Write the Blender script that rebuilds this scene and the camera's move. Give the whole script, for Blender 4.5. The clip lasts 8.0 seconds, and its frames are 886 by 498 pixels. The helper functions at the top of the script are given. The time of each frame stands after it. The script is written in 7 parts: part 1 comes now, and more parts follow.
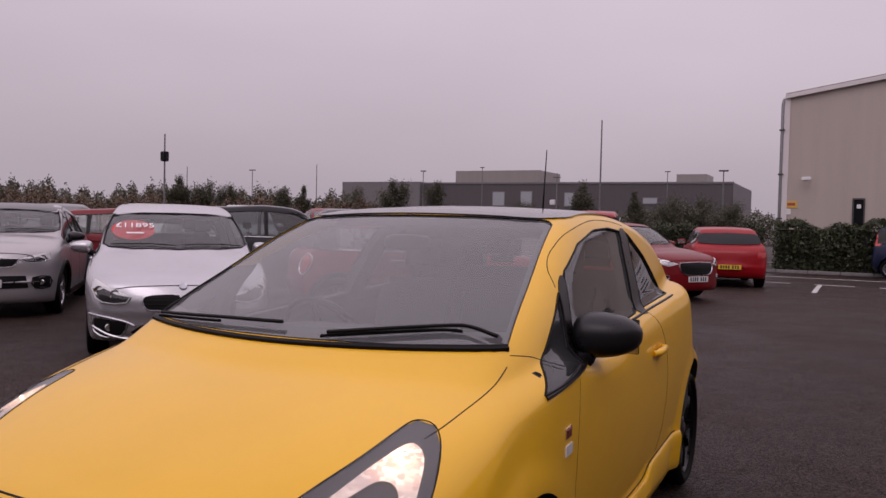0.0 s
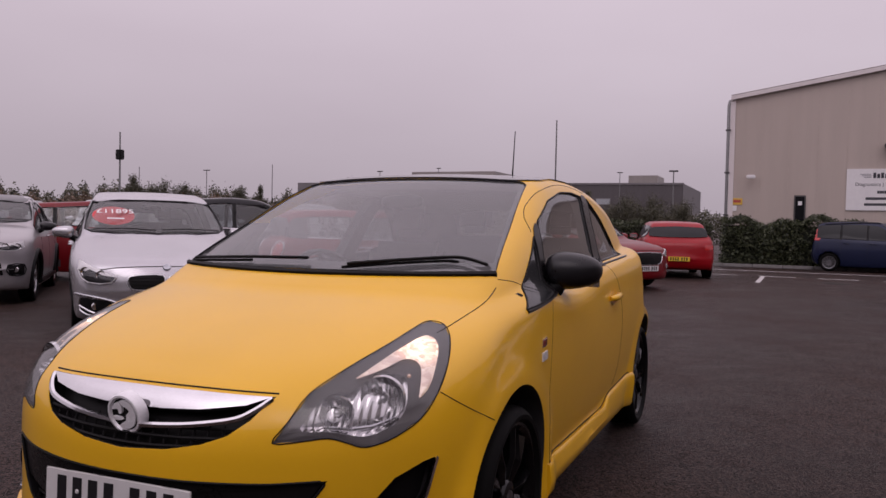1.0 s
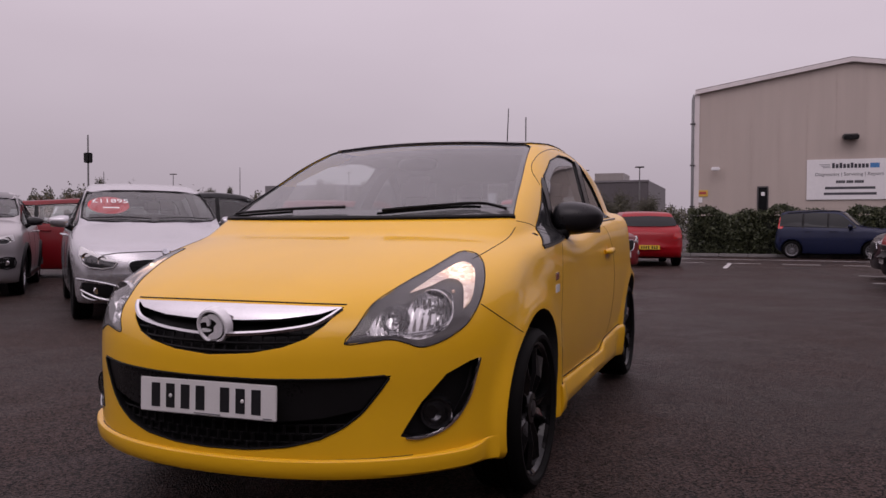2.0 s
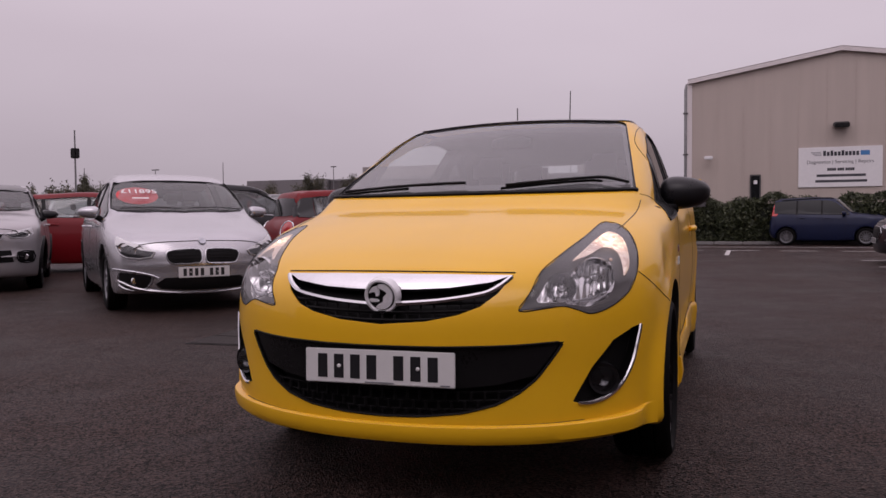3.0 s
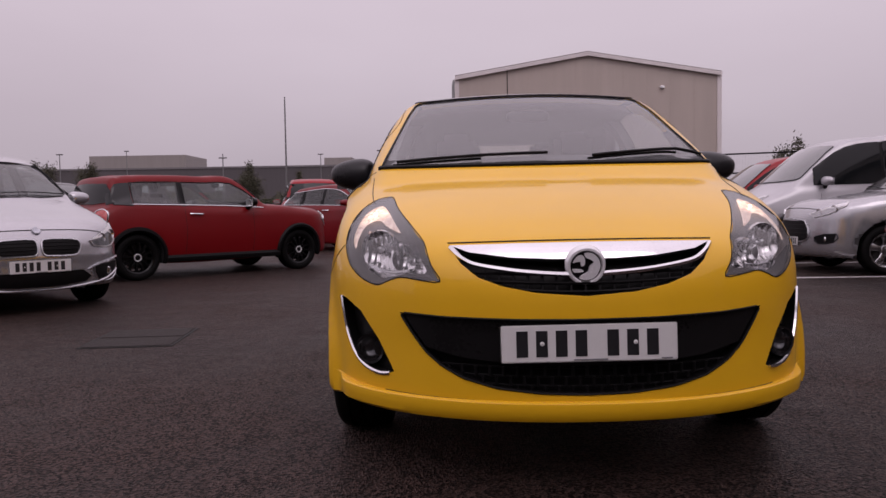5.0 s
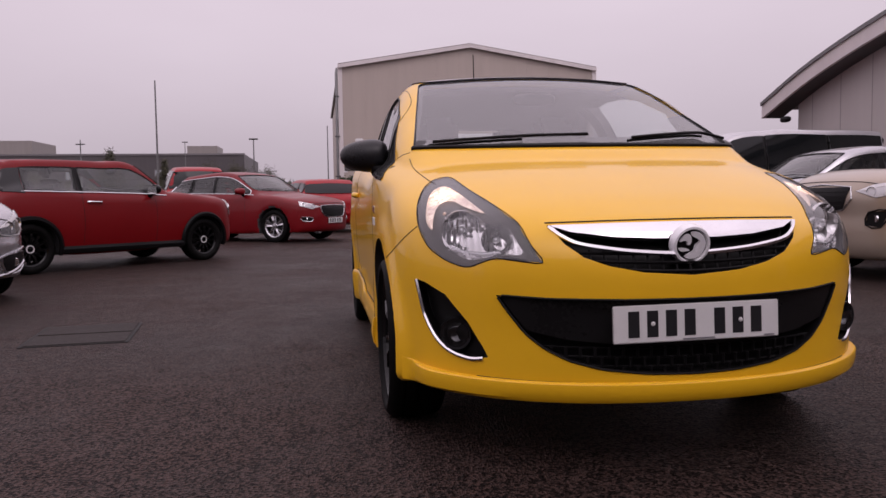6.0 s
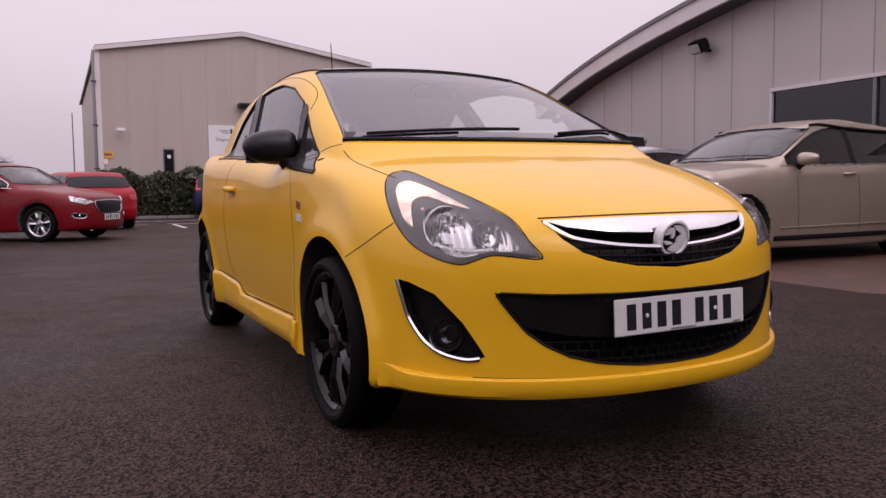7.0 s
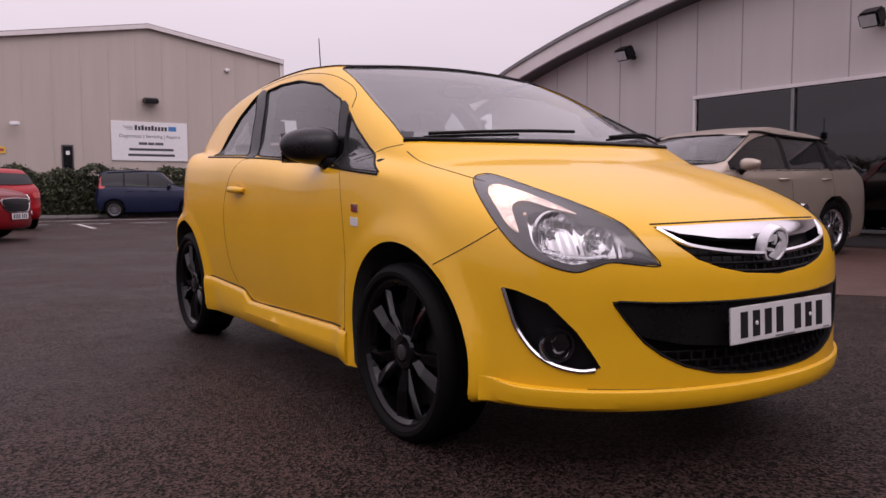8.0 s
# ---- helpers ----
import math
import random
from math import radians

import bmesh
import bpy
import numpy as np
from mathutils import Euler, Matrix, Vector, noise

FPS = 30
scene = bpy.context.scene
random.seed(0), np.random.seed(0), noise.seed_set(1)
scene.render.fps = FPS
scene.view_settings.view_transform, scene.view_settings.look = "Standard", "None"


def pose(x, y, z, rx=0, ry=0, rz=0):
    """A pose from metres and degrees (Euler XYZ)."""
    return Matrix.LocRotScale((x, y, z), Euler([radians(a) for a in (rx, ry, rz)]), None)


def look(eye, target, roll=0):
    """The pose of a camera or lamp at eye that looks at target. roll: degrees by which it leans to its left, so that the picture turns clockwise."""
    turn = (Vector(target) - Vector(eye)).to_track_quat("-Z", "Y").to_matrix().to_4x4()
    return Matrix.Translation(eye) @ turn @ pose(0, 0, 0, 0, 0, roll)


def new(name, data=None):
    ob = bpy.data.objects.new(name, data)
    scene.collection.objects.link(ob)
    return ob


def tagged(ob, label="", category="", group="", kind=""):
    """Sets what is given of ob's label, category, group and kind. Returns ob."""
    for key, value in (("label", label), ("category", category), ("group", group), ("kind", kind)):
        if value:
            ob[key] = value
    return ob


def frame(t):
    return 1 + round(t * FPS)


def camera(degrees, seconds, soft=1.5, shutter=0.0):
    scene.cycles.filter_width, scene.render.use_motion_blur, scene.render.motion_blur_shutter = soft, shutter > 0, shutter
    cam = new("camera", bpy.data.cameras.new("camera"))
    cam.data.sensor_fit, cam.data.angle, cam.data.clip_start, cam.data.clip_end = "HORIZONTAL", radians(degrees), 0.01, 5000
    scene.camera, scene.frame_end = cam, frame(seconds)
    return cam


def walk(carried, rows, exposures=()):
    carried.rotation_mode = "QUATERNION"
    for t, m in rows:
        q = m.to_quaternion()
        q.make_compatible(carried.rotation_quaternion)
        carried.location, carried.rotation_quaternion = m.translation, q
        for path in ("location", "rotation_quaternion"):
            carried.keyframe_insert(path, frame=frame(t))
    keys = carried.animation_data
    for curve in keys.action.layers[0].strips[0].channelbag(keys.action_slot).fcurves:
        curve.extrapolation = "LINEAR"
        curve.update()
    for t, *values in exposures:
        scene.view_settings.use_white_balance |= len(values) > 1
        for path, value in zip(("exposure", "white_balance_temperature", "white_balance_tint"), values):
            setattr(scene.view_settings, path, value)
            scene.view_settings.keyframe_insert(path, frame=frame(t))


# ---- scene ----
cam = camera(59.0, 8.0)
PATH = [
    (0, (1.534, -1.044, 1.42), (0.641, 0.744, 1.351), 1.3),
    (0.5, (1.599, -1.334, 1.33), (0.737, 0.47, 1.263), 1.3),
    (1, (1.633, -1.595, 1.231), (0.843, 0.241, 1.169), 1.2),
    (1.2, (1.649, -1.686, 1.192), (0.891, 0.164, 1.128), 0.6),
    (2.3, (1.484, -2.152, 0.972), (0.777, -0.282, 0.916), 0.0),
    (2.5, (1.391, -2.212, 0.96), (0.689, -0.34, 0.897), -0.4),
    (3, (1.026, -2.276, 0.936), (0.357, -0.393, 0.863), -0.5),
    (3.5, (0.714, -2.321, 0.916), (0.171, -0.397, 0.857), -1.1),
    (4, (0.377, -2.377, 0.886), (0.061, -0.404, 0.818), -1.4),
    (4.5, (-0.01, -2.358, 0.874), (-0.173, -0.367, 0.781), -1.0),
    (5, (-0.397, -2.299, 0.866), (-0.423, -0.302, 0.767), -0.9),
    (5.2, (-0.573, -2.294, 0.873), (-0.581, -0.297, 0.77), -0.8),
    (6.3, (-1.262, -2.064, 0.831), (-0.787, -0.126, 0.692), -0.7),
    (6.5, (-1.387, -2.003, 0.836), (-0.804, -0.096, 0.694), -0.6),
    (7, (-1.712, -1.828, 0.848), (-0.831, -0.038, 0.7), -0.7),
    (7.5, (-1.976, -1.607, 0.869), (-0.957, 0.107, 0.713), -0.6),
    (8, (-2.185, -1.418, 0.862), (-1.084, 0.246, 0.714), -0.2),
]
walk(cam, [(t, look(eye, target, roll)) for t, eye, target, roll in PATH], [(0.0, -0.04, 6500, 26), (5.2, 0.0, 6500, 26), (6.4, 0.30, 6500, 26), (8.0, 0.41, 6500, 26)])

# ---- world and light ----
SUN_EL, SUN_ROT = radians(48), radians(200)
world = bpy.data.worlds.new("overcast")
scene.world = world
world.use_nodes = True
wn, wl = world.node_tree.nodes, world.node_tree.links
wn.clear()
w_out, w_bg = wn.new("ShaderNodeOutputWorld"), wn.new("ShaderNodeBackground")
w_sky = wn.new("ShaderNodeTexSky")
w_sky.sky_type, w_sky.sun_disc = "NISHITA", False
w_sky.sun_elevation, w_sky.sun_rotation = SUN_EL, SUN_ROT
w_sky.air_density, w_sky.dust_density, w_sky.ozone_density = 1.0, 6.0, 1.0
w_hsv = wn.new("ShaderNodeHueSaturation")
w_hsv.inputs["Saturation"].default_value = 0.05
w_co = wn.new("ShaderNodeTexCoord")
w_map = wn.new("ShaderNodeMapping")
w_map.inputs["Scale"].default_value = (1.0, 1.0, 3.0)
w_noise = wn.new("ShaderNodeTexNoise")
w_noise.inputs["Scale"].default_value = 1.4
w_noise.inputs["Detail"].default_value = 5.0
w_noise.inputs["Roughness"].default_value = 0.45
w_ramp = wn.new("ShaderNodeValToRGB")
w_ramp.color_ramp.elements[0].position, w_ramp.color_ramp.elements[0].color = 0.30, (6.2, 5.7, 6.05, 1)
w_ramp.color_ramp.elements[1].position, w_ramp.color_ramp.elements[1].color = 0.72, (7.2, 6.75, 7.1, 1)
w_mix = wn.new("ShaderNodeMix")
w_mix.data_type = "RGBA"
w_mix.inputs["Factor"].default_value = 0.90
wl.new(w_co.outputs["Generated"], w_map.inputs["Vector"])
wl.new(w_map.outputs["Vector"], w_noise.inputs["Vector"])
wl.new(w_noise.outputs["Fac"], w_ramp.inputs["Fac"])
wl.new(w_sky.outputs["Color"], w_hsv.inputs["Color"])
wl.new(w_hsv.outputs["Color"], w_mix.inputs["A"])
wl.new(w_ramp.outputs["Color"], w_mix.inputs["B"])
# an overcast sky grows brighter from the horizon to the zenith
w_sep = wn.new("ShaderNodeSeparateXYZ")
wl.new(w_co.outputs["Generated"], w_sep.inputs["Vector"])
w_up = wn.new("ShaderNodeMath")
w_up.operation = "MULTIPLY_ADD"
w_up.use_clamp = False
w_up.inputs[1].default_value, w_up.inputs[2].default_value = 1.7, 0.92
w_pos = wn.new("ShaderNodeMath")
w_pos.operation = "MAXIMUM"
w_pos.inputs[1].default_value = 0.0
wl.new(w_sep.outputs["Z"], w_pos.inputs[0])
wl.new(w_pos.outputs[0], w_up.inputs[0])
w_gain = wn.new("ShaderNodeMix")
w_gain.data_type, w_gain.blend_type = "RGBA", "MULTIPLY"
w_gain.inputs["Factor"].default_value = 1.0
wl.new(w_mix.outputs["Result"], w_gain.inputs["A"])
wl.new(w_up.outputs[0], w_gain.inputs["B"])
wl.new(w_gain.outputs["Result"], w_bg.inputs["Color"])
w_bg.inputs["Strength"].default_value = 0.070
wl.new(w_bg.outputs["Background"], w_out.inputs["Surface"])

sun = new("sun", bpy.data.lights.new("sun", "SUN"))
sun.data.energy, sun.data.angle, sun.data.color = 0.3, radians(30), (1.0, 0.95, 0.92)
sun.matrix_world = look((0, 0, 60), (60 * math.cos(SUN_EL) * math.sin(SUN_ROT), -60 * math.cos(SUN_EL) * math.cos(SUN_ROT), 60 - 60 * math.sin(SUN_EL)))


# ---- materials ----
MATS = {}


def node_mat(name):
    m = bpy.data.materials.new(name)
    m.use_nodes = True
    return m, m.node_tree.nodes, m.node_tree.links, m.node_tree.nodes["Principled BSDF"]


def noise_node(nodes, links, scale, detail=4.0, rough=0.5, coord="Object", stretch=None):
    co = nodes.new("ShaderNodeTexCoord")
    tex = nodes.new("ShaderNodeTexNoise")
    tex.inputs["Scale"].default_value = scale
    tex.inputs["Detail"].default_value = detail
    tex.inputs["Roughness"].default_value = rough
    if stretch:
        mp = nodes.new("ShaderNodeMapping")
        mp.inputs["Scale"].default_value = stretch
        links.new(co.outputs[coord], mp.inputs["Vector"])
        links.new(mp.outputs["Vector"], tex.inputs["Vector"])
    else:
        links.new(co.outputs[coord], tex.inputs["Vector"])
    return tex


def ramp_node(nodes, links, src, lo, hi, a, b):
    r = nodes.new("ShaderNodeValToRGB")
    r.color_ramp.elements[0].position, r.color_ramp.elements[0].color = lo, (*a, 1)
    r.color_ramp.elements[1].position, r.color_ramp.elements[1].color = hi, (*b, 1)
    links.new(src, r.inputs["Fac"])
    return r


def plain(name, color, rough=0.5, metal=0.0, coat=0.0, vary=0.12, scale=9.0, bump=0.0, spec=0.5):
    """A surface with colour and roughness varied at two scales."""
    if name in MATS:
        return MATS[name]
    m, n, l, p = node_mat(name)
    big = noise_node(n, l, scale, 3.0)
    fine = noise_node(n, l, scale * 14, 3.0)
    mul = n.new("ShaderNodeMath")
    mul.operation = "MULTIPLY_ADD"
    mul.inputs[1].default_value, mul.inputs[2].default_value = 0.35, 0.0
    l.new(fine.outputs["Fac"], mul.inputs[0])
    add = n.new("ShaderNodeMath")
    add.operation = "MULTIPLY_ADD"
    add.inputs[1].default_value = 0.65
    l.new(big.outputs["Fac"], add.inputs[0])
    l.new(mul.outputs[0], add.inputs[2])
    lo = tuple(c * (1 - vary) for c in color)
    hi = tuple(min(1, c * (1 + vary)) for c in color)
    r = ramp_node(n, l, add.outputs[0], 0.3, 0.7, lo, hi)
    l.new(r.outputs["Color"], p.inputs["Base Color"])
    rr = ramp_node(n, l, add.outputs[0], 0.3, 0.7, (max(0, rough - 0.06),) * 3, (min(1, rough + 0.06),) * 3)
    l.new(rr.outputs["Color"], p.inputs["Roughness"])
    p.inputs["Metallic"].default_value = metal
    p.inputs["Coat Weight"].default_value = coat
    p.inputs["Coat Roughness"].default_value = 0.06
    p.inputs["Specular IOR Level"].default_value = spec
    if bump:
        b = n.new("ShaderNodeBump")
        b.inputs["Strength"].default_value, b.inputs["Distance"].default_value = bump, 0.01
        l.new(fine.outputs["Fac"], b.inputs["Height"])
        l.new(b.outputs["Normal"], p.inputs["Normal"])
    MATS[name] = m
    return m


def paint(name, color, metal=0.0, rough=0.42, wet=True, coat=0.6, coat_rough=0.05):
    """Car lacquer with a clear coat and fine rain beads."""
    if name in MATS:
        return MATS[name]
    m, n, l, p = node_mat(name)
    big = noise_node(n, l, 1.7, 3.0)
    r = ramp_node(n, l, big.outputs["Fac"], 0.3, 0.75, tuple(c * 0.94 for c in color), tuple(min(1, c * 1.05) for c in color))
    l.new(r.outputs["Color"], p.inputs["Base Color"])
    p.inputs["Metallic"].default_value, p.inputs["Roughness"].default_value = metal, rough
    p.inputs["Coat Weight"].default_value, p.inputs["Coat Roughness"].default_value = coat, coat_rough
    p.inputs["Specular IOR Level"].default_value = 0.25
    if wet:
        vor = n.new("ShaderNodeTexVoronoi")
        vor.inputs["Scale"].default_value = 190.0
        co = n.new("ShaderNodeTexCoord")
        l.new(co.outputs["Object"], vor.inputs["Vector"])
        drop = ramp_node(n, l, vor.outputs["Distance"], 0.05, 0.34, (1, 1, 1), (0, 0, 0))
        patchy = noise_node(n, l, 5.0, 3.0)
        pr = ramp_node(n, l, patchy.outputs["Fac"], 0.45, 0.62, (0, 0, 0), (1, 1, 1))
        mu = n.new("ShaderNodeMath")
        mu.operation = "MULTIPLY"
        l.new(drop.outputs["Color"], mu.inputs[0])
        l.new(pr.outputs["Color"], mu.inputs[1])
        b = n.new("ShaderNodeBump")
        b.inputs["Strength"].default_value, b.inputs["Distance"].default_value = 0.12, 0.001
        l.new(mu.outputs[0], b.inputs["Height"])
        l.new(b.outputs["Normal"], p.inputs["Coat Normal"])
    MATS[name] = m
    return m


def pane_mat(name, tint=(0.75, 0.8, 0.8), gloss=1.45, film=0.0):
    """Thin glass: a tinted clear sheet with a Fresnel gloss."""
    if name in MATS:
        return MATS[name]
    m, n, l, p = node_mat(name)
    n.remove(p)
    out = n["Material Output"]
    tr, gl, fr, mx = n.new("ShaderNodeBsdfTransparent"), n.new("ShaderNodeBsdfGlossy"), n.new("ShaderNodeLayerWeight"), n.new("ShaderNodeMixShader")
    tr.inputs["Color"].default_value = (*tint, 1)
    gl.inputs["Roughness"].default_value = 0.02
    fr.inputs["Blend"].default_value = 0.5
    p5, sc = n.new("ShaderNodeMath"), n.new("ShaderNodeMath")
    p5.operation, sc.operation = "POWER", "MULTIPLY_ADD"
    p5.inputs[1].default_value = 4.0
    sc.inputs[1].default_value, sc.inputs[2].default_value = 0.85, 2 * ((gloss - 1) / (gloss + 1)) ** 2
    l.new(fr.outputs["Facing"], p5.inputs[0])
    l.new(p5.outputs[0], sc.inputs[0])
    l.new(sc.outputs[0], mx.inputs[0])
    l.new(tr.outputs[0], mx.inputs[1])
    l.new(gl.outputs[0], mx.inputs[2])
    last = mx
    if film:
        # a thin pale film: rain and dust, plus sky reflection put into diffuse colour
        df, m2 = n.new("ShaderNodeBsdfDiffuse"), n.new("ShaderNodeMixShader")
        df.inputs["Color"].default_value = (0.62, 0.61, 0.62, 1)
        spots = noise_node(n, l, 60.0, 5.0, 0.7)
        r = ramp_node(n, l, spots.outputs["Fac"], 0.35, 0.75, (film * 0.88,) * 3, (film * 1.12,) * 3)
        l.new(r.outputs["Color"], m2.inputs[0])
        l.new(mx.outputs[0], m2.inputs[1])
        l.new(df.outputs[0], m2.inputs[2])
        last = m2
    l.new(last.outputs[0], out.inputs["Surface"])
    MATS[name] = m
    return m


def glow(name, color, strength):
    if name in MATS:
        return MATS[name]
    m, n, l, p = node_mat(name)
    p.inputs["Base Color"].default_value = (*color, 1)
    p.inputs["Emission Color"].default_value = (*color, 1)
    p.inputs["Emission Strength"].default_value = strength
    MATS[name] = m
    return m


YELLOW = paint("yellow_lacquer", (0.83, 0.455, 0.009), rough=0.42, coat=0.62, coat_rough=0.07)
GLOSSBLACK = paint("gloss_black", (0.007, 0.007, 0.008), rough=0.3)
BLACKPLASTIC = plain("black_plastic", (0.006, 0.0056, 0.006), 0.48, vary=0.2, scale=20, spec=0.14)
SATINBLACK = plain("satin_black", (0.008, 0.0075, 0.008), 0.30, vary=0.2, scale=6, spec=0.2)
RUBBER = plain("tyre_rubber", (0.0045, 0.0042, 0.0042), 0.65, vary=0.25, scale=18, spec=0.10)
CHROME = plain("chrome", (0.78, 0.77, 0.79), 0.12, metal=1.0, vary=0.05)
DULLCHROME = plain("brushed_alloy", (0.55, 0.55, 0.57), 0.28, metal=1.0, vary=0.08)
GAP = plain("panel_gap_dark", (0.006, 0.005, 0.004), 0.8)
SCREEN = pane_mat("windscreen_glass", (0.80, 0.84, 0.83), 1.5, 0.05)
WETSCREEN = pane_mat("wet_windscreen_glass", (0.82, 0.86, 0.86), 1.6, 0.10)
TINTED = pane_mat("tinted_glass", (0.40, 0.43, 0.44), 1.5, 0.03)
LENS = pane_mat("lamp_lens", (0.93, 0.93, 0.93), 1.45, 0.035)
TRIM = plain("cabin_trim", (0.045, 0.044, 0.046), 0.75, vary=0.25, scale=14)
SEATCLOTH = plain("seat_cloth", (0.05, 0.048, 0.05), 0.85, vary=0.3, scale=30)
PLATEWHITE = plain("plate_white", (0.66, 0.65, 0.64), 0.35, vary=0.04)
PLATEYELLOW = plain("plate_yellow", (0.80, 0.52, 0.04), 0.35, vary=0.04)
INK = plain("black_ink", (0.012, 0.012, 0.014), 0.4)
LAMPGREY = plain("lamp_bezel_grey", (0.045, 0.040, 0.041), 0.34, metal=0.25, vary=0.08)
CLEARLENS = pane_mat("clear_lens", (0.92, 0.92, 0.92), 1.45)
IRONDISC = plain("brake_iron", (0.035, 0.033, 0.032), 0.45, metal=0.6)
RIMBLACK = plain("rim_black", (0.003, 0.003, 0.0034), 0.09, vary=0.2, spec=0.32)
MIRRORBLACK = plain("mirror_black", (0.010, 0.0095, 0.011), 0.30, vary=0.2, spec=0.35)
EMBLEMSILVER = plain("emblem_silver", (0.84, 0.83, 0.85), 0.25, metal=0.05, coat=0.6)
PALECHROME = plain("pale_chrome", (0.66, 0.65, 0.66), 0.30, metal=0.45)
BRIGHTCHROME = plain("bright_chrome", (0.88, 0.87, 0.88), 0.40, metal=0.4)
REFLECTOR = plain("reflector_chrome", (0.80, 0.80, 0.80), 0.16, metal=1.0)
BULB = glow("side_lamp_bulb", (1.0, 0.78, 0.50), 5.0)


def ribbed_reflector():
    """Silvered lamp inside, fluted upright."""
    m, n, l, p = node_mat("fluted_reflector")
    p.inputs["Base Color"].default_value = (0.72, 0.71, 0.72, 1)
    p.inputs["Metallic"].default_value, p.inputs["Roughness"].default_value = 1.0, 0.14
    w = n.new("ShaderNodeTexWave")
    w.inputs["Scale"].default_value, w.inputs["Distortion"].default_value = 17.0, 0.6
    w.inputs["Detail"].default_value = 1.0
    co = n.new("ShaderNodeTexCoord")
    l.new(co.outputs["Object"], w.inputs["Vector"])
    b = n.new("ShaderNodeBump")
    b.inputs["Strength"].default_value, b.inputs["Distance"].default_value = 0.35, 0.004
    l.new(w.outputs["Fac"], b.inputs["Height"])
    l.new(b.outputs["Normal"], p.inputs["Normal"])
    return m


def lit_reflector():
    """The side lamp's faceted reflector, brightest next to its bulb."""
    m, n, l, p = node_mat("lit_side_lamp")
    v = n.new("ShaderNodeTexVoronoi")
    v.inputs["Scale"].default_value = 75.0
    co = n.new("ShaderNodeTexCoord")
    l.new(co.outputs["Object"], v.inputs["Vector"])
    r = ramp_node(n, l, v.outputs["Color"], 0.2, 0.9, (0.50, 0.23, 0.10), (1.0, 0.72, 0.46))
    l.new(r.outputs["Color"], p.inputs["Emission Color"])
    flip = n.new("ShaderNodeVectorMath")
    flip.operation = "ABSOLUTE"
    l.new(co.outputs["Object"], flip.inputs[0])
    far = n.new("ShaderNodeVectorMath")
    far.operation = "DISTANCE"
    far.inputs[1].default_value = (0.655, 0.52, 0.855)
    l.new(flip.outputs["Vector"], far.inputs[0])
    fall = n.new("ShaderNodeMapRange")
    fall.interpolation_type = "SMOOTHSTEP"
    fall.inputs["From Min"].default_value, fall.inputs["From Max"].default_value = 0.01, 0.11
    fall.inputs["To Min"].default_value, fall.inputs["To Max"].default_value = 2.4, 0.40
    l.new(far.outputs["Value"], fall.inputs["Value"])
    l.new(fall.outputs["Result"], p.inputs["Emission Strength"])
    p.inputs["Base Color"].default_value = (0.6, 0.55, 0.52, 1)
    p.inputs["Metallic"].default_value, p.inputs["Roughness"].default_value = 0.7, 0.25
    return m


FLUTED = ribbed_reflector()
LITLAMP = lit_reflector()
REDLENS = plain("red_lens", (0.45, 0.012, 0.010), 0.12, coat=1.0)


# ---- mesh helpers ----
def part(name, bm, material, parent=None, label="", smooth=True, m=None):
    """Links a bmesh, or a ready mesh, as one object under a thing or a part."""
    if isinstance(bm, bpy.types.Mesh):
        me = bm
    else:
        me = bpy.data.meshes.new(name)
        bm.normal_update()
        bm.to_mesh(me)
        bm.free()
        for poly in me.polygons:
            poly.use_smooth = smooth
        if smooth:
            me.set_sharp_from_angle(angle=radians(38))
    if material is not None and not len(me.materials):
        me.materials.append(material)
    ob = new(name, me)
    if parent is not None:
        ob.parent = parent
    if m is not None:
        ob.matrix_local = m
    return tagged(ob, label)


def thing(name, m, label, category, group="", kind=""):
    ob = new(name)
    ob.empty_display_size = 0.2
    ob.matrix_world = m
    return tagged(ob, label, category, group, kind)


def box(bm, x0, x1, y0, y1, z0, z1, bevel=0.0):
    made = bmesh.ops.create_cube(bm, size=1.0, matrix=Matrix.Translation(((x0 + x1) / 2, (y0 + y1) / 2, (z0 + z1) / 2)) @ Matrix.Diagonal((x1 - x0, y1 - y0, z1 - z0, 1)))
    if bevel:
        edges = list({e for v in made["verts"] for e in v.link_edges})
        bmesh.ops.bevel(bm, geom=edges, offset=bevel, segments=2, affect="EDGES", clamp_overlap=True)
    return bm


def boxed(x0, x1, y0, y1, z0, z1, bevel=0.0):
    return box(bmesh.new(), x0, x1, y0, y1, z0, z1, bevel)


def tube(bm, points, radius, sides=8, cap=True):
    """A tube along a line of points."""
    pts = [Vector(p) for p in points]
    rings = []
    for i, p in enumerate(pts):
        d = (pts[min(i + 1, len(pts) - 1)] - pts[max(i - 1, 0)]).normalized()
        a = d.orthogonal().normalized() if i == 0 else (rings_a - d * rings_a.dot(d)).normalized()
        rings_a = a
        b = d.cross(a)
        r = radius[i] if isinstance(radius, (list, tuple)) else radius
        rings.append([bm.verts.new(p + r * (math.cos(2 * math.pi * k / sides) * a + math.sin(2 * math.pi * k / sides) * b)) for k in range(sides)])
    for r0, r1 in zip(rings, rings[1:]):
        for k in range(sides):
            bm.faces.new((r0[k], r0[(k + 1) % sides], r1[(k + 1) % sides], r1[k]))
    if cap:
        bm.faces.new(rings[0][::-1])
        bm.faces.new(rings[-1])
    return bm


